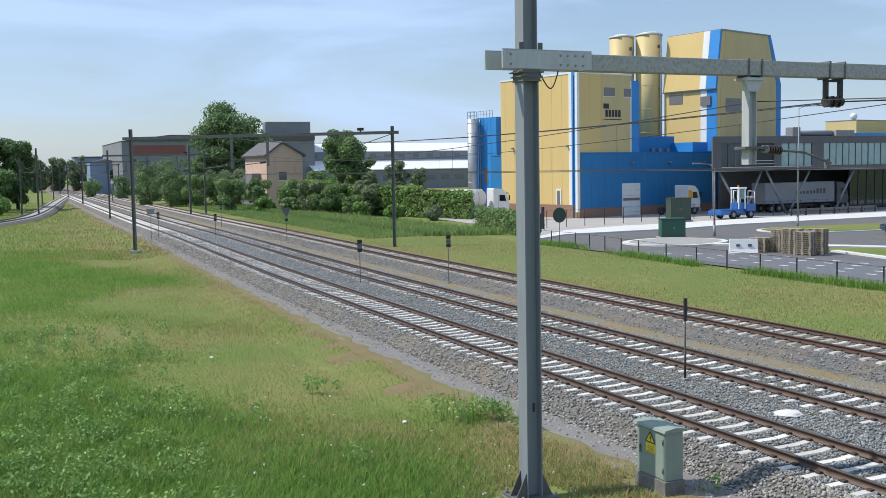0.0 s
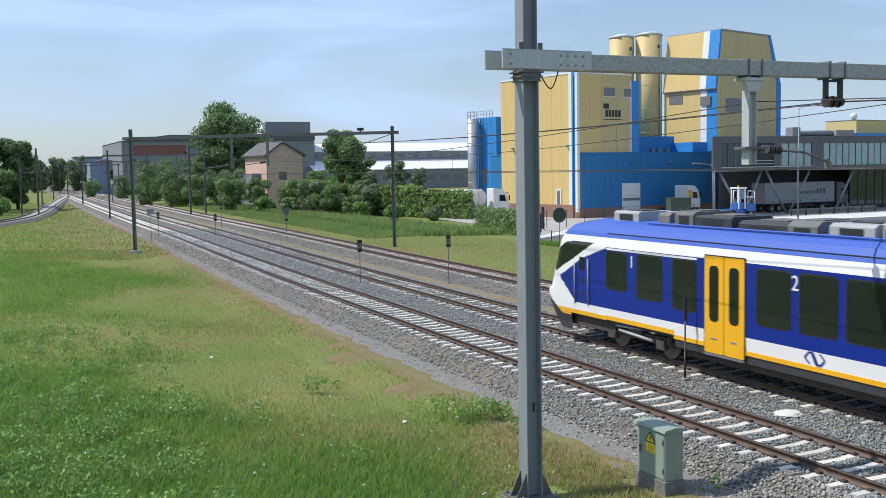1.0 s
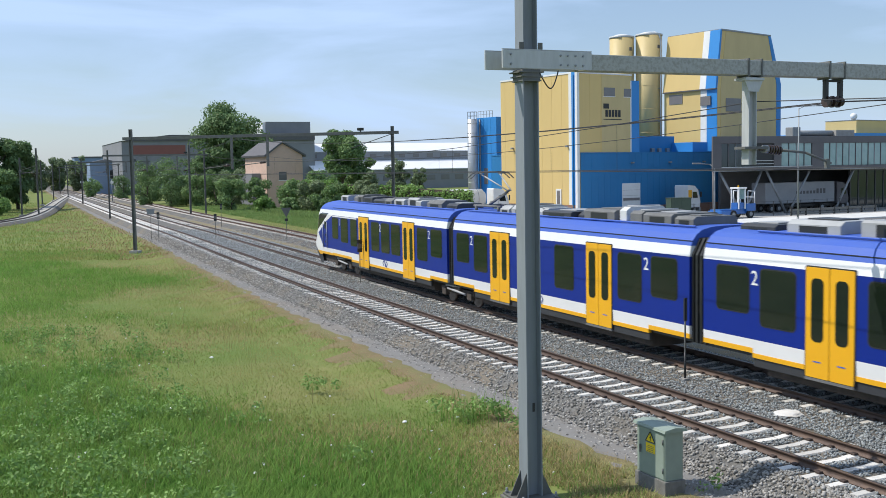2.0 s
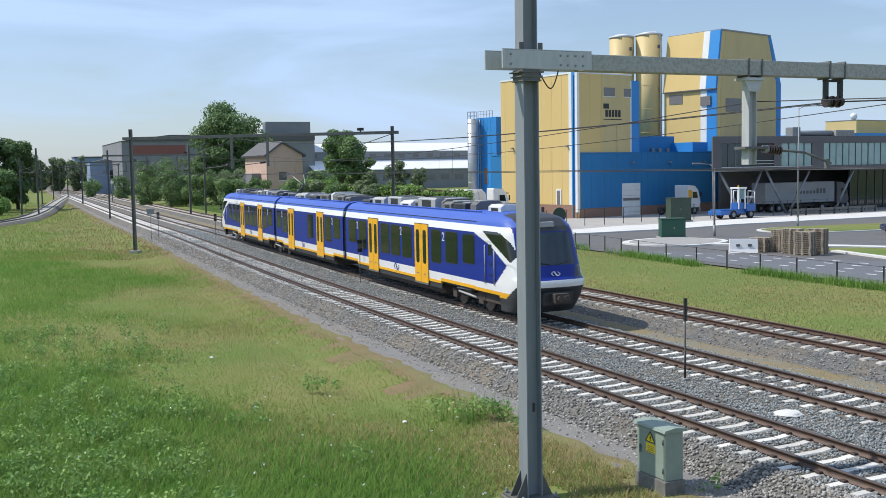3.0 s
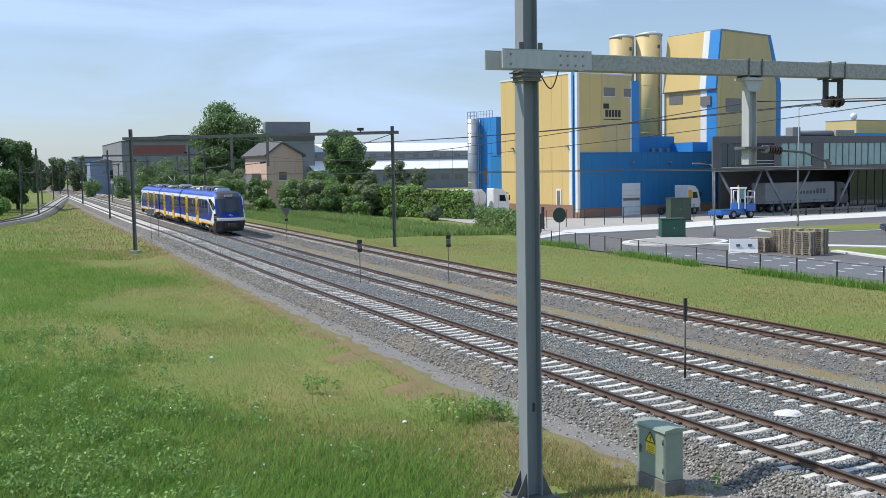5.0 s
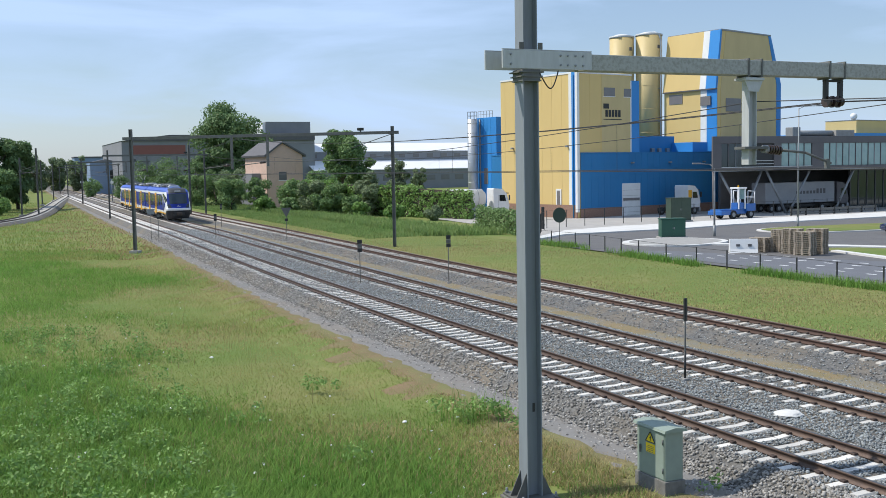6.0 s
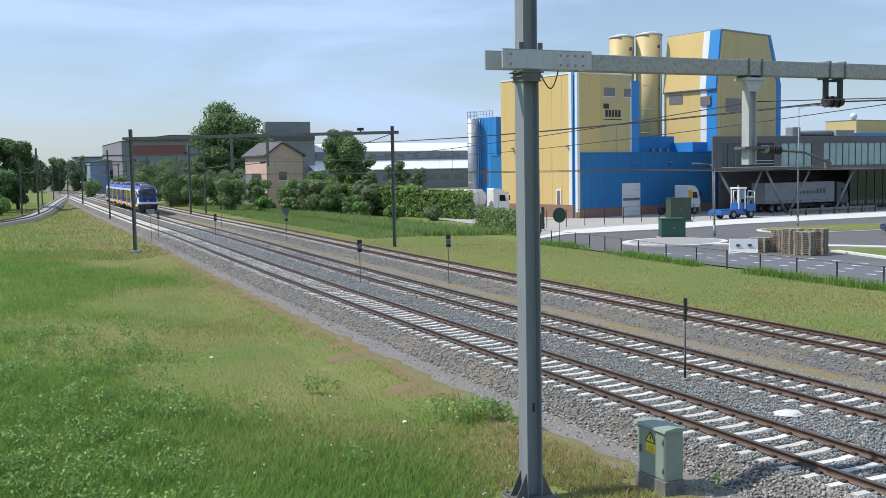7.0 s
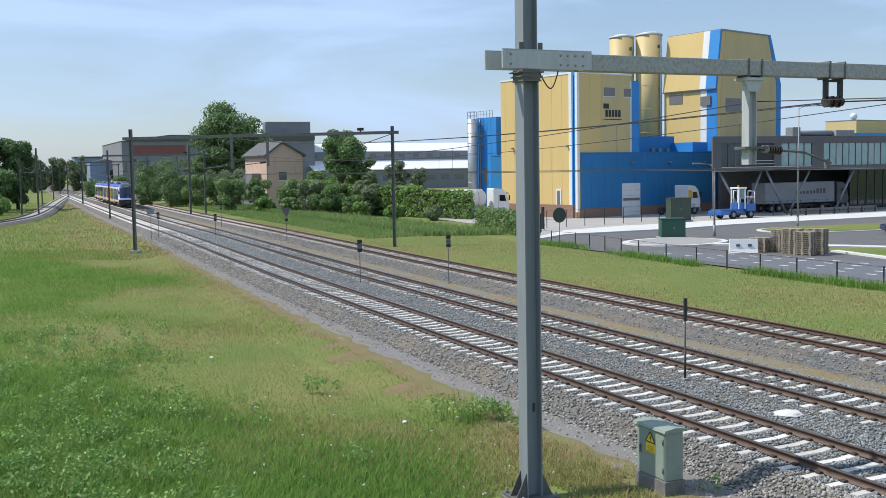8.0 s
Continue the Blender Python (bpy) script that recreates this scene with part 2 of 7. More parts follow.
def raw_mesh(name, verts, faces, material):
    """Mesh from numpy arrays: verts (n, 3), faces (m, k) of one length k."""
    me = bpy.data.meshes.new(name)
    n, (m, k) = len(verts), faces.shape
    me.vertices.add(n)
    me.vertices.foreach_set("co", verts.astype(np.float32).ravel())
    me.loops.add(m * k)
    me.loops.foreach_set("vertex_index", faces.astype(np.int32).ravel())
    me.polygons.add(m)
    me.polygons.foreach_set("loop_start", np.arange(0, m * k, k, dtype=np.int32))
    me.polygons.foreach_set("loop_total", np.full(m, k, dtype=np.int32))
    me.update(calc_edges=True)
    me.validate()
    me.materials.append(material)
    return me


# ---------- plan of the railway ----------
LINE_Y = (-160, -100, -40, 0, 20, 40, 60, 74, 100, 131, 160, 200, 247, 307, 375, 457, 650, 900)
LINE_X = (0.8, 0.5, 0.2, 0.08, 0.0, 0.18, 0.65, 1.1, 1.92, 2.6, 3.4, 4.55, 5.9, 7.7, 9.9, 12.8, 20.0, 31.0)
BRANCH_Y = (60, 90, 115, 130, 142, 150, 173, 200, 242, 295, 310, 330)
BRANCH_X = (-70, -42, -25, -17.5, -12.8, -10.5, -6.8, -3.8, 0.4, 6.0, 7.6, 8.4)
TRACKS = (0.0, 4.0, 9.77)


def smooth_line(ys, xs):
    ys, xs = np.array(ys, float), np.array(xs, float)
    slope = np.gradient(xs, ys)

    def at(y):
        y = np.asarray(y, float)
        i = np.clip(np.searchsorted(ys, y) - 1, 0, len(ys) - 2)
        h = ys[i + 1] - ys[i]
        t = np.clip((y - ys[i]) / h, -3, 3)
        return ((2 * t**3 - 3 * t**2 + 1) * xs[i] + (t**3 - 2 * t**2 + t) * h * slope[i]
                + (-2 * t**3 + 3 * t**2) * xs[i + 1] + (t**3 - t**2) * h * slope[i + 1])
    return at


line_x = smooth_line(LINE_Y, LINE_X)
branch_x = smooth_line(BRANCH_Y, BRANCH_X)


def sweep(profile, line, offset, ys, closed=True):
    """Verts and quads of a profile of (x, z) pairs swept along a line."""
    prof = np.array(profile, float)
    n, k = len(ys), len(prof)
    xs = line(ys) + offset
    v = np.empty((n, k, 3))
    v[:, :, 0] = xs[:, None] + prof[None, :, 0]
    v[:, :, 1] = np.asarray(ys)[:, None]
    v[:, :, 2] = prof[None, :, 1]
    idx = np.arange(n * k).reshape(n, k)
    e = k if closed else k - 1
    f = np.stack([idx[:-1, np.arange(e)], idx[:-1, (np.arange(e) + 1) % k], idx[1:, (np.arange(e) + 1) % k], idx[1:, np.arange(e)]], -1)
    return v.reshape(-1, 3), f.reshape(-1, 4)


def ground_z(x, y):
    """Height of the ground sheet."""
    x, y = np.asarray(x, float), np.asarray(y, float)
    off = x - line_x(np.clip(y, -160, 900))
    z = np.full(np.broadcast(x, y).shape, -0.62)
    z = np.where(off > -1.4, -0.50, z)
    z = z + np.where((off > 11.5) & (off < 24), 0.12 * np.sin((off - 11.5) / 12.5 * math.pi), 0)
    bumps = 0.05 * np.sin(x * 0.9 + 1.3 * np.sin(y * 0.31)) * np.sin(y * 0.55 + x * 0.2)
    z = z + np.where(off < -3.6, bumps * np.clip((-off - 3.6) / 2, 0, 1) - 0.22 * np.clip((-off - 3.6) / 1.3, 0, 1) + 0.25 * np.clip((-off - 6) / 8, 0, 1), 0)
    z = z - 0.5 * np.clip((x - 24) / 26, 0, 1) * (y < 240)
    return z


def build_ground():
    xs = np.concatenate([np.linspace(-2500, -60, 14), np.linspace(-50, -2, 110), np.linspace(-1.5, 12, 28), np.linspace(12.5, 30, 36), np.linspace(32, 200, 30), np.linspace(240, 3000, 12)])
    ys = np.concatenate([np.linspace(-600, -20, 10), np.linspace(-10, 120, 240), np.linspace(122, 320, 100), np.linspace(340, 4500, 30)])
    gx, gy = np.meshgrid(xs, ys)
    v = np.stack([gx, gy, ground_z(gx, gy)], -1).reshape(-1, 3)
    idx = np.arange(len(v)).reshape(gx.shape)
    f = np.stack([idx[:-1, :-1], idx[:-1, 1:], idx[1:, 1:], idx[1:, :-1]], -1).reshape(-1, 4)
    me = raw_mesh("ground", v, f, grass_soil)
    me.polygons.foreach_set("use_smooth", np.ones(len(f), dtype=bool))
    tagged(new("ground", me), "rough green and straw-coloured grass ground beside the railway", "ground", kind="structure")


def line_ys(y0, y1):
    ys, y = [], y0
    while y < y1:
        ys.append(y)
        y += 0.5 if 8 < y < 60 else 1.0 if -10 < y < 90 else 4.0
    return np.array(ys + [y1])


def build_strip(name, profile, material, label, category, line=None, offset=0.0, y0=-150, y1=800, ragged=None):
    ys = line_ys(y0, y1)
    v, f = sweep(profile, line or line_x, offset, ys, closed=False)
    if ragged:
        wave = np.sin(ys * 1.7) * np.sin(ys * 0.61 + 1.0) + 0.6 * np.sin(ys * 3.9 + 2.0 * np.sin(ys * 0.43))
        v = v.reshape(len(ys), len(profile), 3)
        v[:, :, 0] += wave[:, None] * np.array(ragged)[None, :]
        v = v.reshape(-1, 3)
    me = raw_mesh(name, v, f, material)
    return tagged(new(name, me), label, category, kind="structure")


def build_beds():
    build_strip("ballast_bed", [(-2.05, -0.61), (-1.88, -0.54), (-1.46, -0.21), (-1.3, -0.175), (-0.75, -0.18), (0, -0.20), (0.75, -0.18), (1.3, -0.175), (1.9, -0.21),
                                (2.2, -0.21), (2.7, -0.175), (3.25, -0.18), (4.0, -0.20), (4.75, -0.18), (5.3, -0.19), (5.8, -0.30), (6.3, -0.44), (6.5, -0.49)],
                ballast_mat, "grey crushed stone ballast under two tracks", "ballast")
    build_strip("siding_bed", [(7.3, -0.485), (7.7, -0.40), (8.2, -0.22), (9.0, -0.185), (9.77, -0.20), (10.6, -0.185), (11.3, -0.24), (11.9, -0.40), (12.2, -0.49)],
                ballast_mat, "grey and brown ballast under the rusty siding", "ballast")
    build_strip("dry_verge", [(6.2, -0.492), (6.6, -0.455), (7.0, -0.45), (7.6, -0.46), (8.0, -0.495)], dry_earth, "dry sandy earth strip between the tracks", "verge")
    build_strip("sandy_edge", [(11.6, -0.495), (12.0, -0.44), (12.5, -0.435), (12.9, -0.50)], dry_earth, "dry sandy edge of the siding", "verge")
    build_strip("cinder_path", [(-3.3, -0.64), (-3.05, -0.585), (-2.6, -0.575), (-2.2, -0.57), (-1.9, -0.60)], cinder, "grey cinder path beside the ballast", "path")
    build_strip("scorched_verge", [(-4.3, -0.78), (-3.9, -0.69), (-3.5, -0.615), (-3.1, -0.578), (-2.88, -0.568), (-2.76, -0.60)], scorched, "reddish-brown scorched earth beside the path", "verge",
                ragged=(0.3, 0.25, 0.2, 0.16, 0.16, 0.16))
    build_strip("branch_bed", [(-1.9, -0.66), (-1.35, -0.21), (0, -0.2), (1.35, -0.21), (1.9, -0.66)], ballast_mat, "pale ballast of the branch line", "ballast", branch_x, 0.0, 62, 305)


build_ground()
build_beds()

RAIL = [(-0.075, -0.165), (0.075, -0.165), (0.07, -0.145), (0.012, -0.12), (0.012, -0.045), (0.036, -0.035), (0.036, -0.004), (0.028, 0.0),
        (-0.028, 0.0), (-0.036, -0.004), (-0.036, -0.035), (-0.012, -0.045), (-0.012, -0.12), (-0.07, -0.145)]


def sleeper_mesh(material, name):
    """Concrete sleeper whose top dips in the middle."""
    prof = [(-1.26, -0.20), (-1.25, -0.155), (-0.95, -0.145), (-0.55, -0.145), (-0.3, -0.175), (0.3, -0.175), (0.55, -0.145), (0.95, -0.145), (1.25, -0.155), (1.26, -0.20)]
    bm = bmesh.new()
    rows = []
    for w0, lift in ((-0.115, -0.05), (-0.082, 0.0), (0.082, 0.0), (0.115, -0.05)):
        rows.append([bm.verts.new((x, w0, z + lift)) for x, z in prof])
    for a, b in zip(rows[:-1], rows[1:]):
        for k in range(len(prof) - 1):
            bm.faces.new((a[k], a[k + 1], b[k + 1], b[k]))
    for side in (0, -1):
        bm.faces.new([r[side] for r in rows])
    me = mesh_of(name, bm, material)
    return me


def build_track(name, label, line, offset, y0, y1, steel, sleepers, y_single, group):
    holder = thing(name, Matrix.Identity(4), label, "railway track", group, "structure")
    ys = line_ys(y0, y1)
    for side in (-0.755, 0.755):
        v, f = sweep(RAIL, line, offset + side, ys)
        me = raw_mesh("rail", v, f, steel)
        me.materials.append(rail_top)
        top = np.zeros(len(f), dtype=np.int32)
        top[np.arange(len(f)) % len(RAIL) == 7] = 1 if steel is rail_mat else 0
        me.polygons.foreach_set("material_index", top)
        share("rail", me, holder)
    me = sleeper_mesh(sleepers, "sleeper")
    sv = np.array([v.co[:] for v in me.vertices])
    tri = []
    for p in me.polygons:
        q = list(p.vertices)
        tri += [(q[0], q[k], q[k + 1]) for k in range(1, len(q) - 1)]
    tri = np.array(tri)
    count = int((y1 - y0) / 0.6)
    far_v, far_f, made = [], [], 0
    rnd = random.Random(int(offset * 10) + 3)
    for k in range(count):
        y = y0 + 0.31 + 0.6 * k
        x = float(line(y)) + offset
        head = math.atan(float(line(y + 0.5)) - float(line(y - 0.5)))
        dz = rnd.uniform(-0.018, 0.006) - (0.012 if 1 < offset < 6 else 0.0)
        if y_single[0] < y < y_single[1]:
            share("sleeper", me, holder, Matrix.Translation((x, y, dz)) @ Matrix.Rotation(-head + rnd.uniform(-0.012, 0.012), 4, 'Z'))
            made += 1
        elif y < 330:
            far_f.append(tri + len(far_v) * len(sv))
            far_v.append(sv + np.array([x, y, dz]))
    rest = raw_mesh("far_sleepers", np.concatenate(far_v), np.concatenate(far_f), sleepers)
    tagged(share("far_sleepers", rest, holder), kind="stuff")
    # rail clips
    cv, cf = [], []
    bm = box(-0.05, 0.05, -0.06, 0.06, -0.15, -0.105, 0.012)
    cm = mesh_of("clip", bm, clip_mat)
    bv = np.array([v.co[:] for v in cm.vertices])
    bf = []
    for p in cm.polygons:
        q = list(p.vertices)
        bf += [(q[0], q[k], q[k + 1]) for k in range(1, len(q) - 1)]
    bf = np.array(bf)
    for k in range(count):
        y = y0 + 0.31 + 0.6 * k
        if 5 < y < 75:
            x = float(line(y)) + offset
            for d in (-0.87, -0.64, 0.64, 0.87):
                cf.append(bf + len(cv) * len(bv))
                cv.append(bv + np.array([x + d, y, 0]))
    if cv:
        tagged(share("rail_clips", raw_mesh("rail_clips", np.concatenate(cv), np.concatenate(cf), clip_mat), holder), kind="stuff")
    return holder


build_track("track_1", "main track with dark rails on white concrete sleepers", line_x, TRACKS[0], -60, 700, rail_mat, sleeper_mat, (8, 90), "railway tracks")
build_track("track_2", "main track with dark rails on concrete sleepers half sunk in ballast", line_x, TRACKS[1], -60, 700, rail_mat, sleeper_mat, (8, 90), "railway tracks")
build_track("track_3", "rusty siding track on weathered sleepers", line_x, TRACKS[2], -60, 500, rail_rust, sleeper_old, (14, 100), "railway tracks")
build_track("track_4", "curving branch track joining the main line", branch_x, 0.0, 70, 306, rail_mat, sleeper_old, (140, 141), "railway tracks")

# ---------- the train ----------
train_blue = mat("train_blue", (0.003, 0.022, 0.235), 0.4, color2=(0.003, 0.02, 0.21), scale=0.5, mixing=0.5, spec=0.35)
train_roof = mat("train_roof_blue", (0.040, 0.105, 0.46), 0.55, color2=(0.055, 0.12, 0.43), scale=0.8, mixing=0.6)
train_white = mat("train_white", (0.80, 0.80, 0.79), 0.35, color2=(0.70, 0.70, 0.68), scale=1.2, mixing=0.4, coat=0.2)
train_yellow = mat("train_yellow", (0.82, 0.42, 0.012), 0.4, color2=(0.75, 0.37, 0.012), scale=1.0, mixing=0.5)
train_dark = mat("train_dark_grey", (0.035, 0.037, 0.042), 0.5, color2=(0.05, 0.05, 0.052), scale=1.5, mixing=0.5)
train_glass = mat("train_glass", (0.012, 0.016, 0.015), 0.05, color2=(0.02, 0.025, 0.022), scale=0.5, mixing=0.5, spec=0.6)
screen_glass = mat("windscreen_glass", (0.03, 0.045, 0.06), 0.04, color2=(0.045, 0.06, 0.07), scale=0.9, mixing=0.5, spec=0.45)
roof_gear = mat("roof_equipment_grey", (0.17, 0.17, 0.165), 0.7, color2=(0.10, 0.10, 0.10), scale=1.2, mixing=0.7)
roof_light = mat("roof_equipment_light", (0.66, 0.67, 0.66), 0.5, color2=(0.50, 0.50, 0.48), scale=1.5, mixing=0.6)
roof_pale = mat("roof_equipment_pale", (0.42, 0.43, 0.43), 0.6, 0.2, color2=(0.30, 0.30, 0.30), scale=1.2, mixing=0.6)
bogie_mat = mat("bogie_dirt", (0.055, 0.045, 0.038), 0.85, color2=(0.11, 0.085, 0.065), scale=4, mixing=0.6)
wheel_steel = mat("wheel_steel", (0.20, 0.18, 0.17), 0.4, 0.8, color2=(0.10, 0.08, 0.07), scale=6, mixing=0.6)
lamp_glass = mat("headlamp_glass", (0.035, 0.04, 0.05), 0.1, spec=0.5)
HALF = 29.1
SECTION = ((0.55, 1.36), (0.79, 1.41), (0.90, 1.425), (1.25, 1.44), (3.15, 1.44), (3.44, 1.385), (3.58, 1.33), (3.74, 1.20), (3.86, 1.02), (3.93, 0.70), (3.95, 0.35))
NOSE = ((0.30, 1.05), (0.55, 0.78), (0.95, 0.54), (1.25, 0.38), (1.42, 0.33), (1.53, 0.36), (1.64, 0.52), (2.05, 0.70), (3.25, 1.18), (3.45, 1.32), (3.74, 1.68), (3.86, 2.15), (3.96, 2.8))


def half_width(z):
    zs, ws = zip(*SECTION)
    return float(np.interp(z, zs, ws))


def hull(s, z):
    """Half width of the body s metres behind the tip at height z."""
    d = max(s - float(np.interp(z, *zip(*NOSE))), 0.0)
    t = 1 - min(d / 1.0, 1.0)
    return half_width(z) * max(1 - t**3.2, 0.0) ** (1 / 2.6)


def in_poly(x, y, poly):
    inside = False
    for (x0, y0), (x1, y1) in zip(poly, poly[1:] + poly[:1]):
        if (y0 > y) != (y1 > y) and x < (x1 - x0) * (y - y0) / (y1 - y0) + x0:
            inside = not inside
    return inside


CAB_WINDOW = [(2.15, 3.22), (3.71, 3.24), (2.78, 2.80), (1.36, 2.16), (1.08, 2.42), (1.5, 2.92)]
CAB_BLUE = [(4.41, 3.12), (2.98, 2.70), (1.62, 2.02), (2.62, 1.25), (4.41, 1.25)]


def cab_class(s, x, z):
    w = abs(x)
    if z > 3.44:
        return "hood" if s < 2.75 and w < 1.02 else "roof"
    if z < 0.88 and s > 2.3:
        return None
    if z < 0.79 or (z < 1.28 and s < 0.95 + (1.28 - z) * 1.7):
        return "chin"
    if w < 1.27 - 0.03 * max(z - 2.2, 0) and s < 2.2:
        if z < 1.54:
            return "white"
        if z > 3.27:
            return "hood" if w < 1.06 else "blue"
        if 2.06 < z < 3.24 and w < 1.0 + 0.03 * (z - 2.0):
            return "windscreen"
        if 1.58 < z < 2.02 and w > 0.80 + 0.45 * (z - 1.58):
            return "lamp"
        return "blue"
    if in_poly(s, z, CAB_WINDOW):
        return "cab_window"
    if in_poly(s, z, CAB_BLUE):
        return "blue"
    if z < 1.0 and s > 1.4:
        return "yellow"
    return "white"


PAINT = {"white": ("white_panel", train_white), "blue": ("body", train_blue), "hood": ("hood", train_dark), "roof": ("roof", train_roof), "chin": ("nose_apron", train_dark),
         "windscreen": ("windscreen", screen_glass), "cab_window": ("cab_window", train_glass), "yellow": ("skirt", train_yellow), "lamp": ("headlight", lamp_glass)}


def build_cab(car, y_of):
    """The rounded end of a car; y_of turns metres behind the tip into the car's y."""
    meshes = {}
    zs = sorted(set(list(np.linspace(0.30, 3.95, 104)) + [0.79, 0.9, 1.0, 1.25, 1.28, 1.54, 1.58, 2.02, 2.06, 3.24, 3.27, 3.44]))
    ds = np.concatenate([[0], np.linspace(0.05, 1, 34) ** 2.0 * 1.55, np.linspace(1.60, 4.4, 84)])

    def spot(d, z, side):
        tip = float(np.interp(z, *zip(*NOSE)))
        s = tip + d * (4.4 - tip) / 4.4
        return s, side * hull(s, z), z

    cache = {}
    for side in (-1, 1):
        for i in range(len(zs) - 1):
            for j in range(len(ds) - 1):
                cs = [spot(ds[j], zs[i], side), spot(ds[j + 1], zs[i], side), spot(ds[j + 1], zs[i + 1], side), spot(ds[j], zs[i + 1], side)]
                mid = [sum(c[k] for c in cs) / 4 for k in range(3)]
                kind = cab_class(*mid)
                if kind is None:
                    continue
                slot = (kind, side if kind in ("cab_window", "lamp", "yellow") else 0)
                if slot not in meshes:
                    meshes[slot] = bmesh.new()
                bm = meshes[slot]
                vs = []
                for c in cs:
                    key = (slot, round(c[0], 4), round(c[1], 4), round(c[2], 4))
                    if key not in cache:
                        cache[key] = bm.verts.new((c[1], y_of(c[0]), c[2]))
                    if cache[key] not in vs:
                        vs.append(cache[key])
                if len(vs) > 2:
                    try:
                        bm.faces.new(vs).smooth = True
                    except ValueError:
                        pass
    for (kind, _), bm in meshes.items():
        part(PAINT[kind][0], bm, PAINT[kind][1], car)
    d = 1 if y_of(1) < y_of(0) else -1
    part("roof_cap", box(-0.4, 0.4, min(y_of(2.9), y_of(4.4)), max(y_of(2.9), y_of(4.4)), 3.90, 3.955), train_roof, car)
    part("cab_underframe", box(-1.22, 1.22, min(y_of(1.6), y_of(4.6)), max(y_of(1.6), y_of(4.6)), 0.46, 0.90, 0.03), bogie_mat, car)
    # coupler, a black block painting the shade of its recess, and wipers
    y0 = y_of(0.36)
    part("coupler_recess", box(-0.62, 0.62, min(y0 - d * 0.5, y0 + d * 0.02), max(y0 - d * 0.5, y0 + d * 0.02), 0.62, 1.12, 0.05), black_steel, car)
    bm = box(-0.30, 0.30, min(y0, y0 + d * 0.30), max(y0, y0 + d * 0.30), 0.72, 1.08, 0.04)
    bm_tube(bm, (-0.12, y0 + d * 0.2, 0.9), (-0.12, y0 + d * 0.42, 0.9), 0.1, 0.13, 10)
    bm_box(bm, 0.05, 0.26, min(y0 + d * 0.28, y0 + d * 0.40), max(y0 + d * 0.28, y0 + d * 0.40), 0.80, 1.0, 0.02)
    part("coupler", bm, bogie_mat, car)
    for sx in (-1, 1):
        part("wiper", tube((sx * 0.12, y_of(0.72) + d * 0.03, 2.08), (sx * 0.72, y_of(0.80) + d * 0.06, 2.20), 0.018, seg=6), black_steel, car)
    bm = box(-0.36, 0.36, min(y_of(1.44), y_of(1.27)), max(y_of(1.44), y_of(1.27)), 3.42, 3.62, 0.03)
    part("top_light", bm, roof_pale, car)
    for sx in (-1, 1):
        for ss in (2.62, 3.42):
            part("grab_rail", tube((sx * 1.475, y_of(ss), 1.22), (sx * 1.475, y_of(ss), 2.55 + 0.2 * (ss - 2.6)), 0.022, seg=8), roof_pale, car)
        part("cab_door_seam", box(min(sx * 1.44, sx * 1.446), max(sx * 1.44, sx * 1.446), min(y_of(2.72), y_of(3.32)), max(y_of(2.72), y_of(3.32)), 1.32, 1.345), black_steel, car)
        # step holes are black plates that paint the shade within
        for zz in (1.52, 1.92):
            part("cab_step_hole", box(min(sx * 1.43, sx * 1.449), max(sx * 1.43, sx * 1.449), min(y_of(2.92), y_of(3.10)), max(y_of(2.92), y_of(3.10)), zz, zz + 0.12, 0.02), black_steel, car)
        part("cab_door_window", box(min(sx * 1.42, sx * 1.448), max(sx * 1.42, sx * 1.448), min(y_of(2.88), y_of(3.16)), max(y_of(2.88), y_of(3.16)), 2.32, 2.75, 0.03), train_glass, car)


def rounded_panel(y0, y1, z0, z1, r, x0, x1):
    pts = []
    for cy, cz, a0 in ((y1 - r, z1 - r, 0), (y0 + r, z1 - r, 90), (y0 + r, z0 + r, 180), (y1 - r, z0 + r, 270)):
        for k in range(5):
            a = radians(a0 + 22.5 * k)
            pts.append((cy + r * math.cos(a), cz + r * math.sin(a)))
    return bm_prism(bmesh.new(), pts, x0, x1, "x")


def numeral(text, parent, place, size, material):
    cu = bpy.data.curves.new("numeral", 'FONT')
    cu.body, cu.size, cu.extrude = text, size, 0.004
    cu.align_x = 'CENTER'
    tmp = bpy.data.objects.new("numeral", cu)
    me = bpy.data.meshes.new_from_object(tmp)
    bpy.data.objects.remove(tmp)
    me.materials.clear()
    me.materials.append(material)
    ob = share("class_number", me, parent, place)
    return ob


def emblem(parent, place, size, material):
    """Two interlocking bent arrows, as a plain shape."""
    bm = bmesh.new()
    w = 0.13
    for s in (1, -1):
        pts = [(-0.55, -0.45), (-1.05, 0.0), (-0.6, 0.45), (-0.15, 0.45), (0.35, -0.45)]
        for (a, b), (c, d) in zip(pts[:-1], pts[1:]):
            u, v = Vector((a * s, b * s, 0)), Vector((c * s, d * s, 0))
            n = Vector((-(v - u).y, (v - u).x, 0)).normalized() * w / 2
            ring = [u - n, v - n, v + n, u + n]
            lo = [bm.verts.new((p.x * size, p.y * size, 0)) for p in ring]
            hi = [bm.verts.new((p.x * size, p.y * size, 0.004)) for p in ring]
            bm.faces.new(hi)
            for k in range(4):
                bm.faces.new((lo[k], lo[(k + 1) % 4], hi[(k + 1) % 4], hi[k]))
    ob = part("emblem", bm, material, parent)
    ob.matrix_basis = place
    return ob


def side_matrix(sx, y, z):
    """Pose for flat lettering on the side sx of a car."""
    return pose(sx * 1.4465, y, z, 90, 0, 90 if sx > 0 else -90)


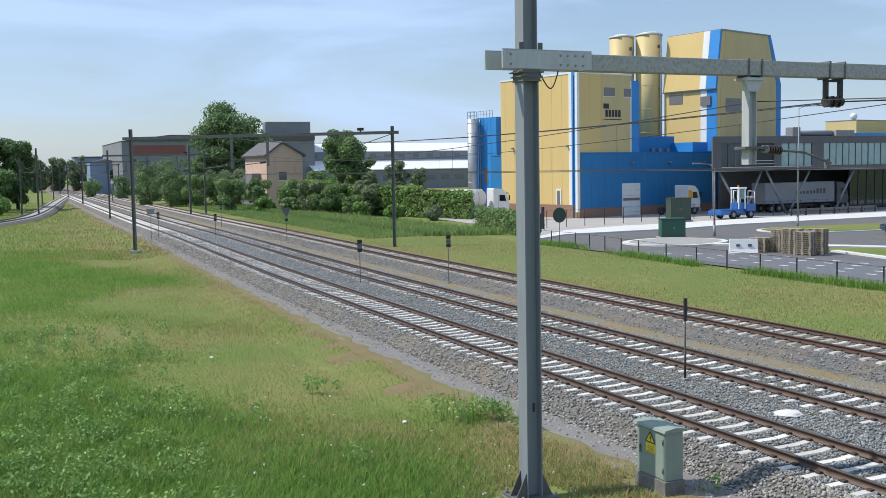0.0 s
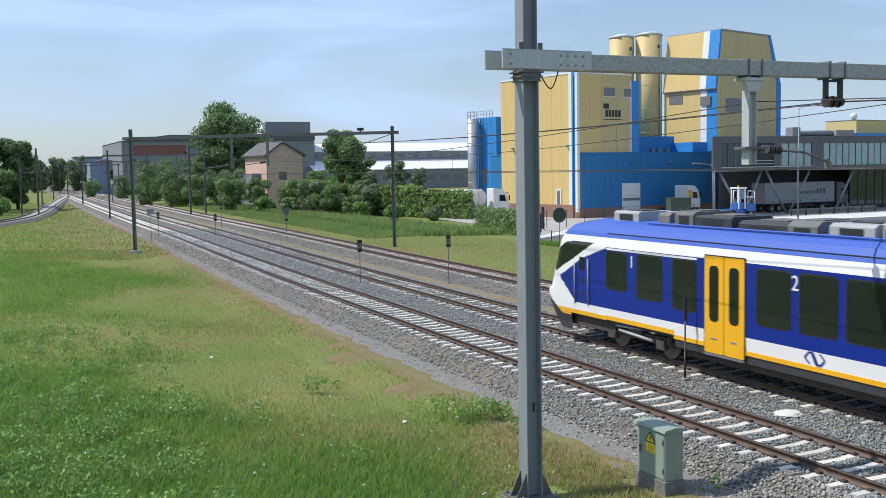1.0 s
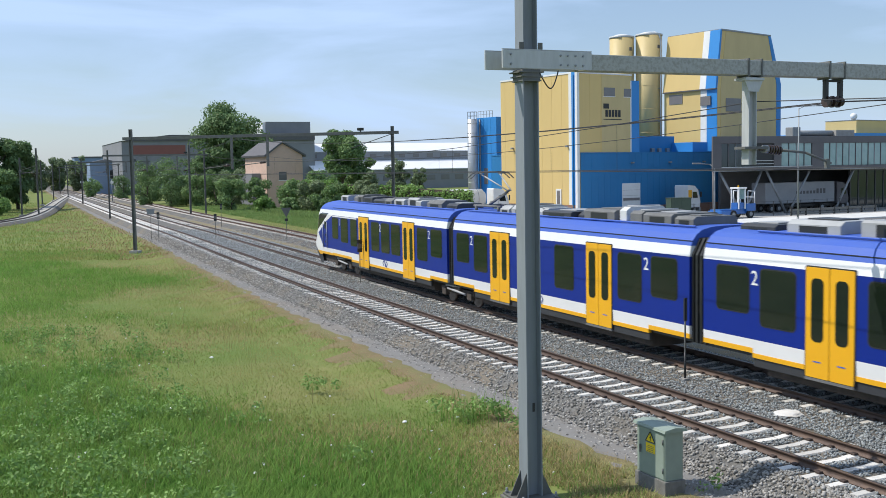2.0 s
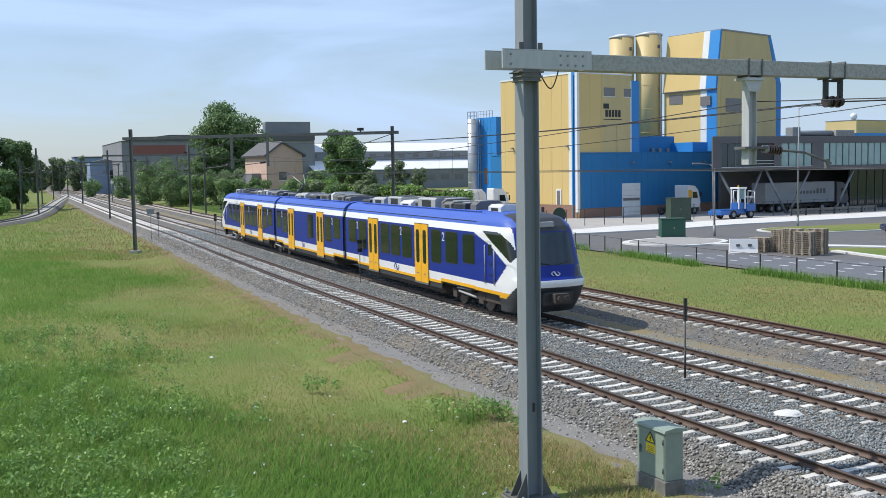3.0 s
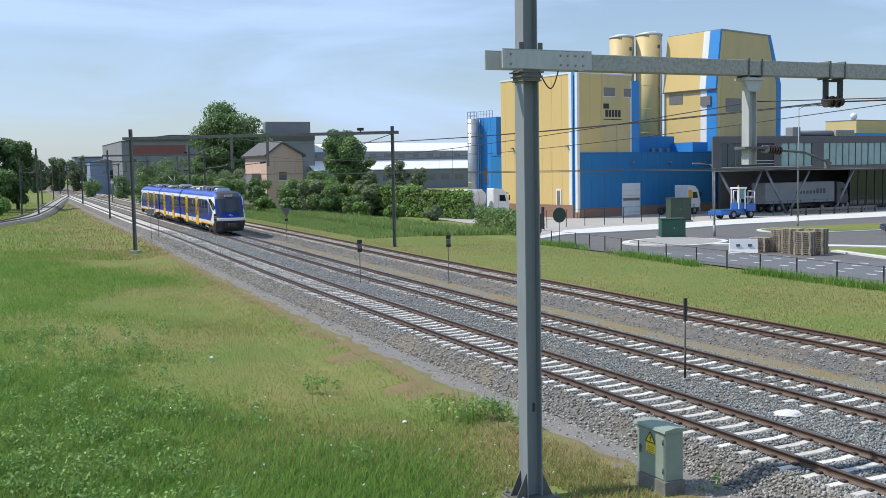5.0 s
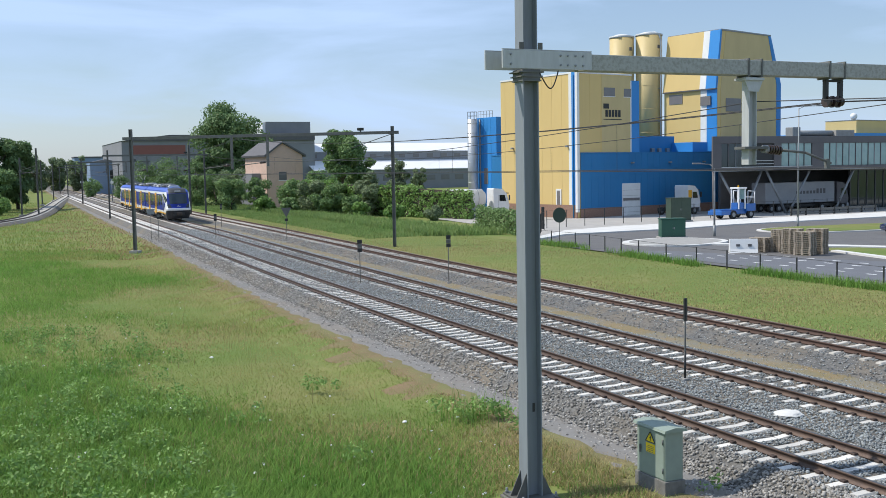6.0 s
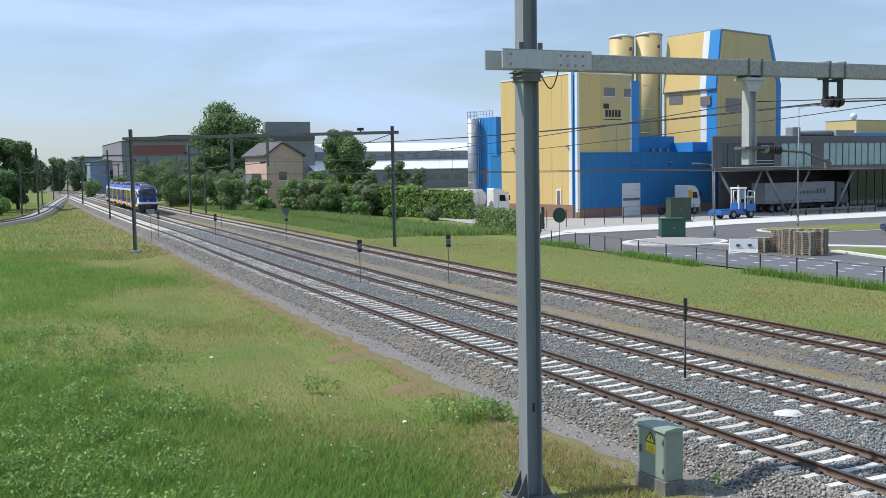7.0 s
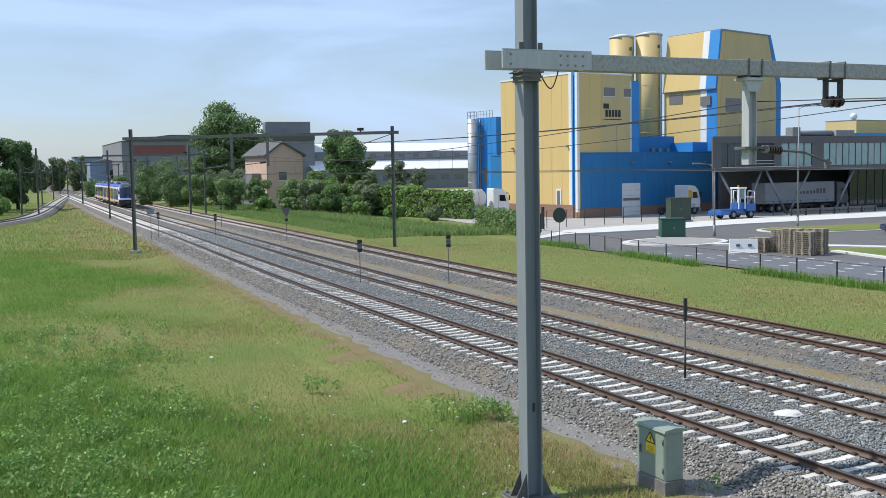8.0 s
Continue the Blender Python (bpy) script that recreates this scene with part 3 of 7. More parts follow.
def build_bogie(car, y, both=True):
    bg = new("bogie")
    bg.parent = car
    bg.matrix_basis = pose(0, y, 0)
    for sx in (-1, 1):
        bm = bmesh.new()
        bm_box(bm, sx * 1.02 - 0.09, sx * 1.02 + 0.09, -1.75, 1.75, 0.42, 0.66, 0.03)
        bm_box(bm, sx * 1.12 - 0.1, sx * 1.12 + 0.1, -0.35, 0.35, 0.55, 0.86, 0.05)
        for yy in (-1.25, 1.25):
            bm_box(bm, sx * 1.12 - 0.1, sx * 1.12 + 0.1, yy - 0.2, yy + 0.2, 0.3, 0.6, 0.04)
            bm_tube(bm, (sx * 1.16, yy - 0.42, 0.5), (sx * 1.16, yy - 0.42, 0.82), 0.08, seg=8)
        part("bogie_frame", bm, bogie_mat, bg)
        part("damper", tube((sx * 1.24, -0.95, 0.52), (sx * 1.24, 0.75, 0.62), 0.05, seg=8), roof_pale, bg)
        part("damper", tube((sx * 1.26, -0.5, 0.80), (sx * 1.26, 0.9, 0.74), 0.035, seg=8), roof_pale, bg)
    for yy in (-1.25, 1.25):
        bm = bmesh.new()
        for sx in (-1, 1):
            bm_tube(bm, (sx * 0.70, yy, 0.42), (sx * 0.83, yy, 0.42), 0.42, seg=24)
        bm_tube(bm, (-0.8, yy, 0.42), (0.8, yy, 0.42), 0.08, seg=10)
        part("wheelset", bm, wheel_steel, bg)


def build_car(label, s0, s1, windows, doors, numbers, marks, gear, bogies, cab_at=None, first_class=None, center=None, flip=False, skirt_low=()):
    car = thing("train_car", Matrix.Identity(4), label, "train", "cars of the train")
    center = (s0 + s1) / 2 if center is None else center

    def y_of(s):
        return (s - center) if flip else (center - s)

    def span(a, b):
        return min(y_of(a), y_of(b)), max(y_of(a), y_of(b))
    b0, b1 = (s0, s1)
    if cab_at is not None:
        build_cab(car, y_of)
        b0 = 4.4
    ya, yb = span(b0, b1)

    def band(z0, z1, name, material, zs=()):
        lv = [z0, *zs, z1]
        bm = bmesh.new()
        outline = [(half_width(z), z) for z in lv] + [(-half_width(z), z) for z in reversed(lv)]
        bm_prism(bm, outline, ya, yb, "y")
        return part(name, bm, material, car)
    band(0.90, 1.25, "white_band", train_white)
    band(1.25, 3.15, "body", train_blue)
    band(3.15, 3.44, "white_stripe", train_white)
    band(3.44, 3.95, "roof", train_roof, (3.58, 3.74, 3.86, 3.93))
    for sx in (-1, 1):
        part("roof_gutter", box(min(sx * 1.34, sx * 1.352), max(sx * 1.34, sx * 1.352), ya, yb, 3.555, 3.58), black_steel, car)
    # skirt, raised over the bogies
    arches = []
    for bs in bogies:
        arches.append((max(bs - 2.2, b0), min(bs + 2.2, b1)))
    cur = b0
    spans = []
    for a, b in sorted(arches):
        if a > cur:
            spans.append((cur, a, 0.62, 0.90))
        spans.append((a, b, 0.84, 0.90))
        cur = b
    if cur < b1:
        spans.append((cur, b1, 0.62, 0.90))
    for a, b, z0, z1 in spans:
        y0, y1 = span(a, b)
        for sx in (-1, 1):
            part("skirt", box(min(sx * 1.34, sx * 1.437), max(sx * 1.34, sx * 1.437), y0, y1, 0.79 if z0 < 0.8 else 0.90, 0.905 if z0 < 0.8 else 1.03, 0.0), train_yellow, car)
            if z0 < 0.8:
                part("sill", box(min(sx * 1.30, sx * 1.40), max(sx * 1.30, sx * 1.40), y0, y1, 0.56, 0.79, 0.02), train_dark, car)
    part("floor", box(-1.32, 1.32, ya + 0.05, yb - 0.05, 0.80, 0.92), train_dark, car)
    bm = bmesh.new()
    for a, b, z0, z1 in spans:
        if z0 < 0.8:
            y0, y1 = span(a, b)
            bm_box(bm, -1.15, 1.15, y0 + 0.2, y1 - 0.2, 0.32, 0.80, 0.05)
    part("underfloor_gear", bm, bogie_mat, car)
    for bs in bogies:
        if b0 - 3 < bs < b1:
            build_bogie(car, y_of(bs))
    for sx in (-1, 1):
        for a, b, z0, z1 in windows:
            y0, y1 = span(a, b)
            part("window_seal", rounded_panel(y0 - 0.035, y1 + 0.035, z0 - 0.035, z1 + 0.035, 0.14, sx * 1.43, sx * 1.446), black_steel, car)
            part("window", rounded_panel(y0, y1, z0, z1, 0.11, sx * 1.435, sx * 1.452), train_glass, car)
        for a, b in doors:
            y0, y1 = span(a, b)
            part("door_seal", rounded_panel(y0 - 0.03, y1 + 0.03, 0.62, 3.26, 0.05, sx * 1.40, sx * 1.447), black_steel, car)
            ym = (y0 + y1) / 2
            for c0, c1 in ((y0 + 0.01, ym - 0.012), (ym + 0.012, y1 - 0.01)):
                leaf = part("door_leaf", rounded_panel(c0, c1, 0.66, 3.23, 0.04, sx * 1.41, sx * 1.462), train_yellow, car, "yellow sliding door leaf")
                cm = (c0 + c1) / 2
                part("door_window", rounded_panel(cm - 0.19, cm + 0.19, 1.50, 2.98, 0.13, sx * 1.43, sx * 1.468), train_glass, leaf)
                bar = part("door_sign", box(min(sx * 1.45, sx * 1.466), max(sx * 1.45, sx * 1.466), cm - 0.12, cm + 0.12, 1.02, 1.05), train_roof, leaf)
            part("door_step", box(min(sx * 1.38, sx * 1.475), max(sx * 1.38, sx * 1.475), y0, y1, 0.585, 0.645), roof_gear, car)
        for s, text, z in numbers:
            numeral(text, car, side_matrix(sx, y_of(s), z), 0.52, train_white)
        for s in marks:
            emblem(car, side_matrix(sx, y_of(s), 1.09), 0.30, train_blue)
        if first_class:
            y0, y1 = span(*first_class)
            part("class_stripe", box(min(sx * 1.44, sx * 1.447), max(sx * 1.44, sx * 1.447), y0, y1, 3.07, 3.13), train_white, car)
    rnd = random.Random(int(s1 * 10) + (5 if flip else 0))
    for a, b, w, h, kind in gear:
        cur = a
        while cur < b - 0.3:
            ln = min(rnd.uniform(0.6, 2.2), b - cur)
            y0, y1 = span(cur, cur + ln - rnd.uniform(0.03, 0.12))
            hh, ww = h * rnd.uniform(0.55, 1.05), w * rnd.uniform(0.70, 1.0)
            z0, c = 3.90, 0.12 * rnd.random() + 0.04
            shade = rnd.choice((roof_gear, roof_gear, train_dark, roof_pale) if not kind else (roof_light, roof_gear, roof_pale))
            bm = bm_prism(bmesh.new(), [(-ww, z0), (ww, z0), (ww, z0 + hh - c), (ww - c * 1.4, z0 + hh), (-ww + c * 1.4, z0 + hh), (-ww, z0 + hh - c)], y0, y1, "y")
            unit = part("roof_unit", bm, shade, car)
            ym = (y0 + y1) / 2
            if ln > 0.8:
                part("grille", box(-ww * 0.5, ww * 0.5, ym - ln * 0.28, ym + ln * 0.28, z0 + hh - 0.005, z0 + hh + 0.035, 0.008), train_dark if shade is roof_pale else roof_pale if rnd.random() < 0.3 else roof_gear, unit)
                for sx in (-1, 1):
                    part("vent", box(min(sx * (ww - 0.01), sx * (ww + 0.012)), max(sx * (ww - 0.01), sx * (ww + 0.012)), ym - ln * 0.25, ym + ln * 0.25, z0 + 0.05, z0 + max(hh - c - 0.03, 0.1)), black_steel, unit)
            else:
                part("pipe", tube((-ww * 0.8, ym, z0 + hh), (ww * 0.8, ym, z0 + hh), 0.04, seg=8), roof_pale, unit)
            cur += ln
    for sx in (-1, 1):
        part("cable_duct", tube((sx * 0.92, ya + 0.4, 3.93), (sx * 0.92, yb - (0.4 if cab_at is None else 1.5), 3.93), 0.03, seg=6), train_roof, car)
    return car, center


END_WINDOWS = [(4.43, 5.50, 1.88, 3.01), (6.05, 7.25, 1.76, 3.02), (7.75, 8.78, 1.66, 3.03), (11.15, 12.30, 1.64, 3.03), (12.62, 13.78, 1.64, 3.03), (14.05, 15.20, 1.64, 3.03),
               (17.40, 18.57, 1.64, 3.03), (19.0, 20.2, 1.90, 3.03)]
END_DOORS = [(9.15, 10.72), (15.58, 17.05)]
END_GEAR = [(3.7, 5.2, 0.85, 0.34, 1), (5.9, 6.5, 0.8, 0.42, 0), (6.9, 9.4, 0.95, 0.40, 0), (9.7, 12.6, 0.9, 0.44, 0), (12.9, 16.4, 0.95, 0.40, 1), (16.8, 18.6, 0.8, 0.38, 0), (18.9, 20.2, 0.7, 0.3, 0)]
lead_car, LEAD_C = build_car("blue, white and yellow electric train end car, leading", 0, 20.75, END_WINDOWS, END_DOORS, [(5.78, "1", 2.62), (12.46, "2", 2.62), (18.79, "2", 2.62)], [13.1],
                             END_GEAR, (5.6, 21.05), cab_at=0, first_class=(4.45, 8.8))
mid_car, MID_C = build_car("blue, white and yellow electric train middle car with raised pantograph", 21.35, 36.85,
                           [(21.7, 22.83, 1.9, 3.02), (23.32, 24.45, 1.65, 3.02), (29.6, 30.8, 1.62, 3.02), (33.4, 34.6, 1.65, 3.02), (35.1, 36.3, 1.9, 3.02)],
                           [(24.74, 26.31), (31.6, 33.06)], [(23.08, "2", 2.62), (34.85, "2", 2.62)], [28.45],
                           [(27.9, 30.3, 0.95, 0.40, 0), (30.6, 32.9, 0.9, 0.45, 1), (33.2, 36.2, 0.95, 0.40, 0), (24.4, 27.6, 0.9, 0.38, 0)], (21.05, 37.15))
tail_car, TAIL_C = build_car("blue, white and yellow electric train end car with dark windscreen, trailing", 0, 20.75, END_WINDOWS, END_DOORS, [(7.5, "2", 2.62), (12.46, "2", 2.62), (18.79, "2", 2.62)], [13.1],
                             END_GEAR, (5.6, 21.05), cab_at=0, flip=True)
emblem(tail_car, pose(0, -(LEAD_C - 0.58) - 0.04, 1.76, 66, 0, 0), 0.17, train_white)


def build_train_extras():
    """Bellows between the cars, the pantograph on the middle car."""
    for s in (21.05, 37.15):
        y = MID_C - s
        bm = bmesh.new()
        for k in range(7):
            yy = y - 0.27 + 0.09 * k
            w = 1.30 if k % 2 else 1.36
            bm_prism(bm, [(-w, 0.8), (w, 0.8), (w, 3.2), (w - 0.25, 3.65), (-w + 0.25, 3.65), (-w, 3.2)], yy - 0.045, yy + 0.045, "y")
        part("bellows", bm, black_steel, mid_car)
    y = MID_C - 22.75
    panto = new("pantograph")
    panto.parent = mid_car
    panto.matrix_basis = pose(0, y, 0, 0, 0, 180)
    bm = bmesh.new()
    for sx in (-1, 1):
        bm_tube(bm, (sx * 0.55, -1.2, 4.12), (sx * 0.55, 1.2, 4.12), 0.05, seg=8)
        for yy in (-1.0, 1.0):
            bm_tube(bm, (sx * 0.55, yy, 3.9), (sx * 0.55, yy, 4.12), 0.07, seg=8)
    bm_tube(bm, (-0.55, -0.9, 4.12), (0.55, -0.9, 4.12), 0.05, seg=8)
    part("pantograph_base", bm, roof_gear, panto)
    bm = bmesh.new()
    bm_tube(bm, (0, -0.9, 4.15), (0, 0.85, 4.75), 0.055, 0.045, 8)
    bm_tube(bm, (0.14, -0.8, 4.12), (0.1, 0.8, 4.62), 0.03, seg=8)
    part("lower_arm", bm, roof_gear, panto)
    bm = bmesh.new()
    for sx in (-1, 1):
        bm_tube(bm, (sx * 0.08, 0.85, 4.75), (sx * 0.42, -0.75, 5.38), 0.028, seg=8)
    part("upper_arm", bm, roof_pale, panto)
    bm = bmesh.new()
    for yy in (-0.98, -0.62):
        bm_path(bm, [(-0.98, yy, 5.22), (-0.75, yy, 5.42), (-0.5, yy, 5.47), (0.5, yy, 5.47), (0.75, yy, 5.42), (0.98, yy, 5.22)], 0.025, 8)
    bm_tube(bm, (-0.45, -0.98, 5.42), (-0.45, -0.62, 5.42), 0.02, seg=6)
    bm_tube(bm, (0.45, -0.98, 5.42), (0.45, -0.62, 5.42), 0.02, seg=6)
    part("collector_head", bm, roof_gear, panto)


build_train_extras()


# ---------- portals, masts, wires ----------
def h_section(w, d, t, z0, z1, cx=0.0, cy=0.0):
    """Upright H-beam: flanges face +-x, web between."""
    bm = bmesh.new()
    pts = [(-w, -d), (-w + t, -d), (-w + t, -t / 2), (w - t, -t / 2), (w - t, -d), (w, -d), (w, d), (w - t, d), (w - t, t / 2), (-w + t, t / 2), (-w + t, d), (-w, d)]
    return bm_prism(bm, [(cx + x, cy + y) for x, y in pts], z0, z1, "z")


def build_main_portal():
    p = thing("overhead_line_portal", pose(-5.35, 17.08, 0), "grey painted steel portal carrying the overhead line", "portal")
    part("mast", h_section(0.165, 0.17, 0.022, -0.78, 7.48), mast_grey, p)
    part("upper_mast", h_section(0.150, 0.16, 0.02, 7.86, 12.5), mast_grey, p)
    part("base_plate", box(-0.42, 0.42, -0.40, 0.40, -0.78, -0.74, 0.01), galv_dark, p)
    part("footing", box(-0.46, 0.46, -0.44, 0.44, -1.3, -0.782, 0.03), old_concrete, p)
    for sx, sy in ((-1, -1), (1, -1), (-1, 1), (1, 1)):
        bm = bm_prism(bmesh.new(), [(0.165 * sx, -0.74), (0.40 * sx, -0.74), (0.165 * sx, -0.26)], sy * 0.12 - 0.01, sy * 0.12 + 0.01, "y")
        part("gusset", bm, galv_dark, p)
        part("bolt", tube((sx * 0.36, sy * 0.34, -0.75), (sx * 0.36, sy * 0.34, -0.64), 0.022, seg=8), galv, p)
        part("bolt_nut", tube((sx * 0.36, sy * 0.34, -0.735), (sx * 0.36, sy * 0.34, -0.70), 0.04, seg=6), galv, p)
    # collar under the beam
    for k in range(3):
        part("collar_plate", box(-0.20 - 0.03 * k, 0.20 + 0.03 * k, -0.22, 0.22, 7.26 + 0.08 * k, 7.285 + 0.08 * k), galv_dark, p)
    part("collar", box(-0.19, 0.19, -0.2, 0.2, 7.28, 7.48, 0.01), galv_dark, p)
    # beam end: two channels clamping the mast
    for sy in (-1, 1):
        y0, y1 = (-0.215, -0.175) if sy < 0 else (0.175, 0.215)
        part("end_channel", box(-0.62 if sy < 0 else -0.78, 1.32, y0, y1, 7.49, 7.83, 0.006), galv_light, p)
        part("channel_flange", box(-0.62 if sy < 0 else -0.78, 1.32, min(y0, y1 + 0.04 * sy), max(y1, y0 + 0.04 * sy), 7.835, 7.85), galv_light, p)
    for dx in (-0.45, 0.62, 0.78, 0.95, 1.12):
        for dz in (7.57, 7.75):
            part("bolt", tube((dx, -0.216, dz), (dx, -0.24, dz), 0.02, seg=8), galv, p)
    for dx in (-0.2, 0.2):
        part("bracket", box(dx - 0.05, dx + 0.05, -0.19, -0.17, 7.85, 7.98, 0.005), galv_dark, p)
    bm = box(1.18, 20.5, -0.17, 0.17, 7.485, 7.80, 0.02)
    part("beam", bm, beam_mat, p, "weathered grey beam with dark streaks")
    for dx in (5.20, 5.55, 7.45, 7.88):
        part("beam_clamp", box(dx - 0.025, dx + 0.025, -0.19, 0.19, 7.45, 7.835, 0.005), galv_dark, p)
    # drop post
    part("drop_post_cap", box(5.12, 5.62, -0.18, 0.18, 7.38, 7.44, 0.01), galv_light, p)
    part("drop_post", h_section(0.105, 0.11, 0.018, 5.62, 7.38, 5.37, 0.0), galv_light, p)
    bm = bm_prism(bmesh.new(), [(5.13, 7.38), (5.61, 7.38), (5.50, 7.15), (5.24, 7.15)], -0.14, -0.12, "y")
    part("drop_post_gusset", bm, galv_light, p)
    part("post_clamp", box(5.12, 5.75, -0.17, 0.17, 5.94, 6.0, 0.005), galv_dark, p)
    bm = bmesh.new()
    for k in range(5):
        bm_tube(bm, (5.86 + 0.07 * k, -0.03, 5.94 - 0.006 * k), (5.90 + 0.07 * k, -0.03, 5.936 - 0.006 * k), 0.10, 0.10, 12)
    bm_tube(bm, (5.6, -0.03, 5.95), (5.84, -0.03, 5.94), 0.035, seg=8)
    part("insulator", bm, insul, p)
    part("insulator_cap", tube((5.72, -0.03, 5.945), (5.84, -0.03, 5.94), 0.085, seg=12), galv, p)
    bm = bm_path(bmesh.new(), [(6.2, -0.03, 5.92), (6.9, -0.03, 5.86), (7.65, -0.03, 5.62)], 0.028, 8)
    part("registration_arm", bm, galv_dark, p)
    part("wire_clip", box(7.50, 7.60, -0.06, 0.02, 5.50, 5.72, 0.01), galv_dark, p)
    # hanger with insulators
    for dx in (7.50, 7.92):
        part("hanger", box(dx - 0.045, dx + 0.045, -0.05, 0.05, 7.02, 7.46, 0.01), black_steel, p)
    bm = bmesh.new()
    for k in range(6):
        bm_tube(bm, (7.50 + 0.085 * k, 0, 6.97), (7.545 + 0.085 * k, 0, 6.97), 0.10 if k % 2 else 0.13, seg=12)
    part("hanger_insulator", bm, insul, p)
    part("hanger_bar", box(7.44, 7.98, -0.04, 0.04, 7.40, 7.45, 0.01), black_steel, p)
    # loose earthing cable under the beam
    pts = [(0.16 + 0.42 * u, -0.2, 7.44 - 1.15 * u * (1 - u) + 0.04 * math.sin(7 * u)) for u in np.linspace(0, 1, 14)]
    part("earth_cable", bm_path(bmesh.new(), [Vector(q) for q in pts], 0.012, 6), black_steel, p)
    part("number_plate_holder", box(-0.05, 0.0, -0.19, -0.175, 0.95, 1.12, 0.005), black_steel, p)


build_main_portal()


def build_portal(x0, y0, x1, y1, top, beam_z, drops, label, steel):
    """Far portal: two lattice-free posts and a beam between them."""
    a, b = Vector((x0, y0, 0)), Vector((x1, y1, 0))
    ang = math.degrees(math.atan2(y1 - y0, x1 - x0))
    span = (b - a).length
    p = thing("overhead_line_portal", pose(x0, y0, 0, 0, 0, ang), label, "portal", "far portals")
    for dx, tz in ((0.0, top), (span, top - 0.25)):
        part("mast", h_section(0.115, 0.12, 0.025, -0.9, tz, dx, 0.0), steel, p)
        part("footing", box(dx - 0.4, dx + 0.4, -0.35, 0.35, -1.1, -0.46 if dx else -0.62, 0.04), concrete, p)
    part("beam", box(-0.7, span + 0.5, -0.09, 0.09, beam_z - 0.12, beam_z + 0.12, 0.01), steel, p)
    for dx, low in drops:
        part("drop_post", box(dx - 0.09, dx + 0.09, -0.09, 0.09, low, beam_z - 0.12, 0.01), steel, p)
        part("steady_arm", tube((dx, 0, low + 0.35), (dx - 2.3, 0, low + 0.1), 0.035, seg=6), steel, p)
        part("insulator", tube((dx - 0.2, 0, low + 0.33), (dx - 0.65, 0, low + 0.28), 0.09, seg=8), insul, p)
    part("stay", tube((span, 0, beam_z - 0.1), (span - 3.3, 0, beam_z - 1.15), 0.03, seg=6), steel, p)
    bm = box(span - 2.8, span - 2.3, -0.1, 0.1, beam_z + 0.2, beam_z + 0.42, 0.02)
    bm_box(bm, span - 2.6, span - 2.5, -0.05, 0.05, beam_z + 0.1, beam_z + 0.22)
    part("line_switch", bm, black_steel, p)
    return p


build_portal(-3.52, 86.6, 14.68, 74.6, 9.3, 8.55, ((8.6, 5.9), (11.6, 6.1)), "grey steel portal across three tracks", galv_dark)
build_portal(1.29, 147.7, 14.2, 146.0, 9.0, 8.25, ((5.2, 5.9), (9.3, 6.0)), "grey steel portal farther down the line", galv_dark)
build_portal(3.88, 218.3, 16.2, 213.0, 8.8, 8.2, ((5.0, 5.9), (9.0, 6.0)), "distant grey steel portal over the line", galv_dark)
build_portal(6.0, 285.0, 18.5, 281.0, 8.8, 8.2, ((5.0, 5.9),), "distant grey steel portal over the line", galv_dark)
build_portal(8.4, 350.0, 21.0, 346.0, 8.8, 8.2, ((5.0, 5.9),), "distant grey steel portal over the line", galv_dark)


def build_cantilever(x, y, top, arm, label):
    p = thing("catenary_mast", pose(x, y, 0), label, "mast", "single masts")
    part("mast", h_section(0.13, 0.13, 0.025, -0.5, top), galv_dark, p)
    part("footing", box(-0.45, 0.45, -0.45, 0.45, -0.8, -0.33, 0.04), concrete, p)
    part("arm", tube((0, 0, 6.0), (arm, 0, 6.35), 0.04, seg=6), galv_dark, p)
    part("arm_stay", tube((0, 0, 7.2), (arm, 0, 6.4), 0.03, seg=6), galv_dark, p)
    part("insulator", tube((arm * 0.12, 0, 6.05), (arm * 0.3, 0, 6.1), 0.09, seg=8), insul, p)


build_cantilever(-7.07, 164.9, 9.8, -2.6, "grey steel mast beside the branch track")
build_cantilever(-9.2, 171.0, 8.5, 2.2, "grey steel mast beside the branch track")
build_cantilever(-3.2, 230.0, 8.8, -2.0, "distant grey steel mast beside the branch track")
build_cantilever(1.5, 270.0, 8.6, -2.0, "distant grey steel mast beside the branch track")
build_cantilever(12.0, 145.7, 9.6, -2.6, "grey steel mast by the siding")


def catenary(name, track_off, label):
    """Contact wire, sagging carrier wire and droppers of one track."""
    w = thing(name, Matrix.Identity(4), label, "wire", "overhead wires")
    supports = (-45, 17.1, 79, 147, 216, 283, 348)
    con, car, drop = bmesh.new(), bmesh.new(), bmesh.new()
    for a, b in zip(supports[:-1], supports[1:]):
        prev = None
        n = 12
        for k in range(n + 1):
            u = k / n
            y = a + (b - a) * u
            x = float(line_x(y)) + track_off + 0.2 * math.sin(y * 0.05)
            lo, hi = Vector((x, y, 5.50)), Vector((x, y, 6.95 - 3.2 * u * (1 - u)))
            if prev:
                bm_tube(con, prev[0], lo, 0.011, seg=5, caps=False)
                bm_tube(car, prev[1], hi, 0.011, seg=5, caps=False)
            if k % 2 and hi.z - lo.z > 0.1:
                bm_tube(drop, lo, hi, 0.005, seg=4, caps=False)
            prev = (lo, hi)
    for line in (con, car):
        bmesh.ops.remove_doubles(line, verts=list(line.verts), dist=0.006)
    part("contact_wire", con, wire_mat, w)
    part("carrier_wire", car, wire_mat, w)
    tagged(part("droppers", drop, wire_mat, w), kind="stuff")


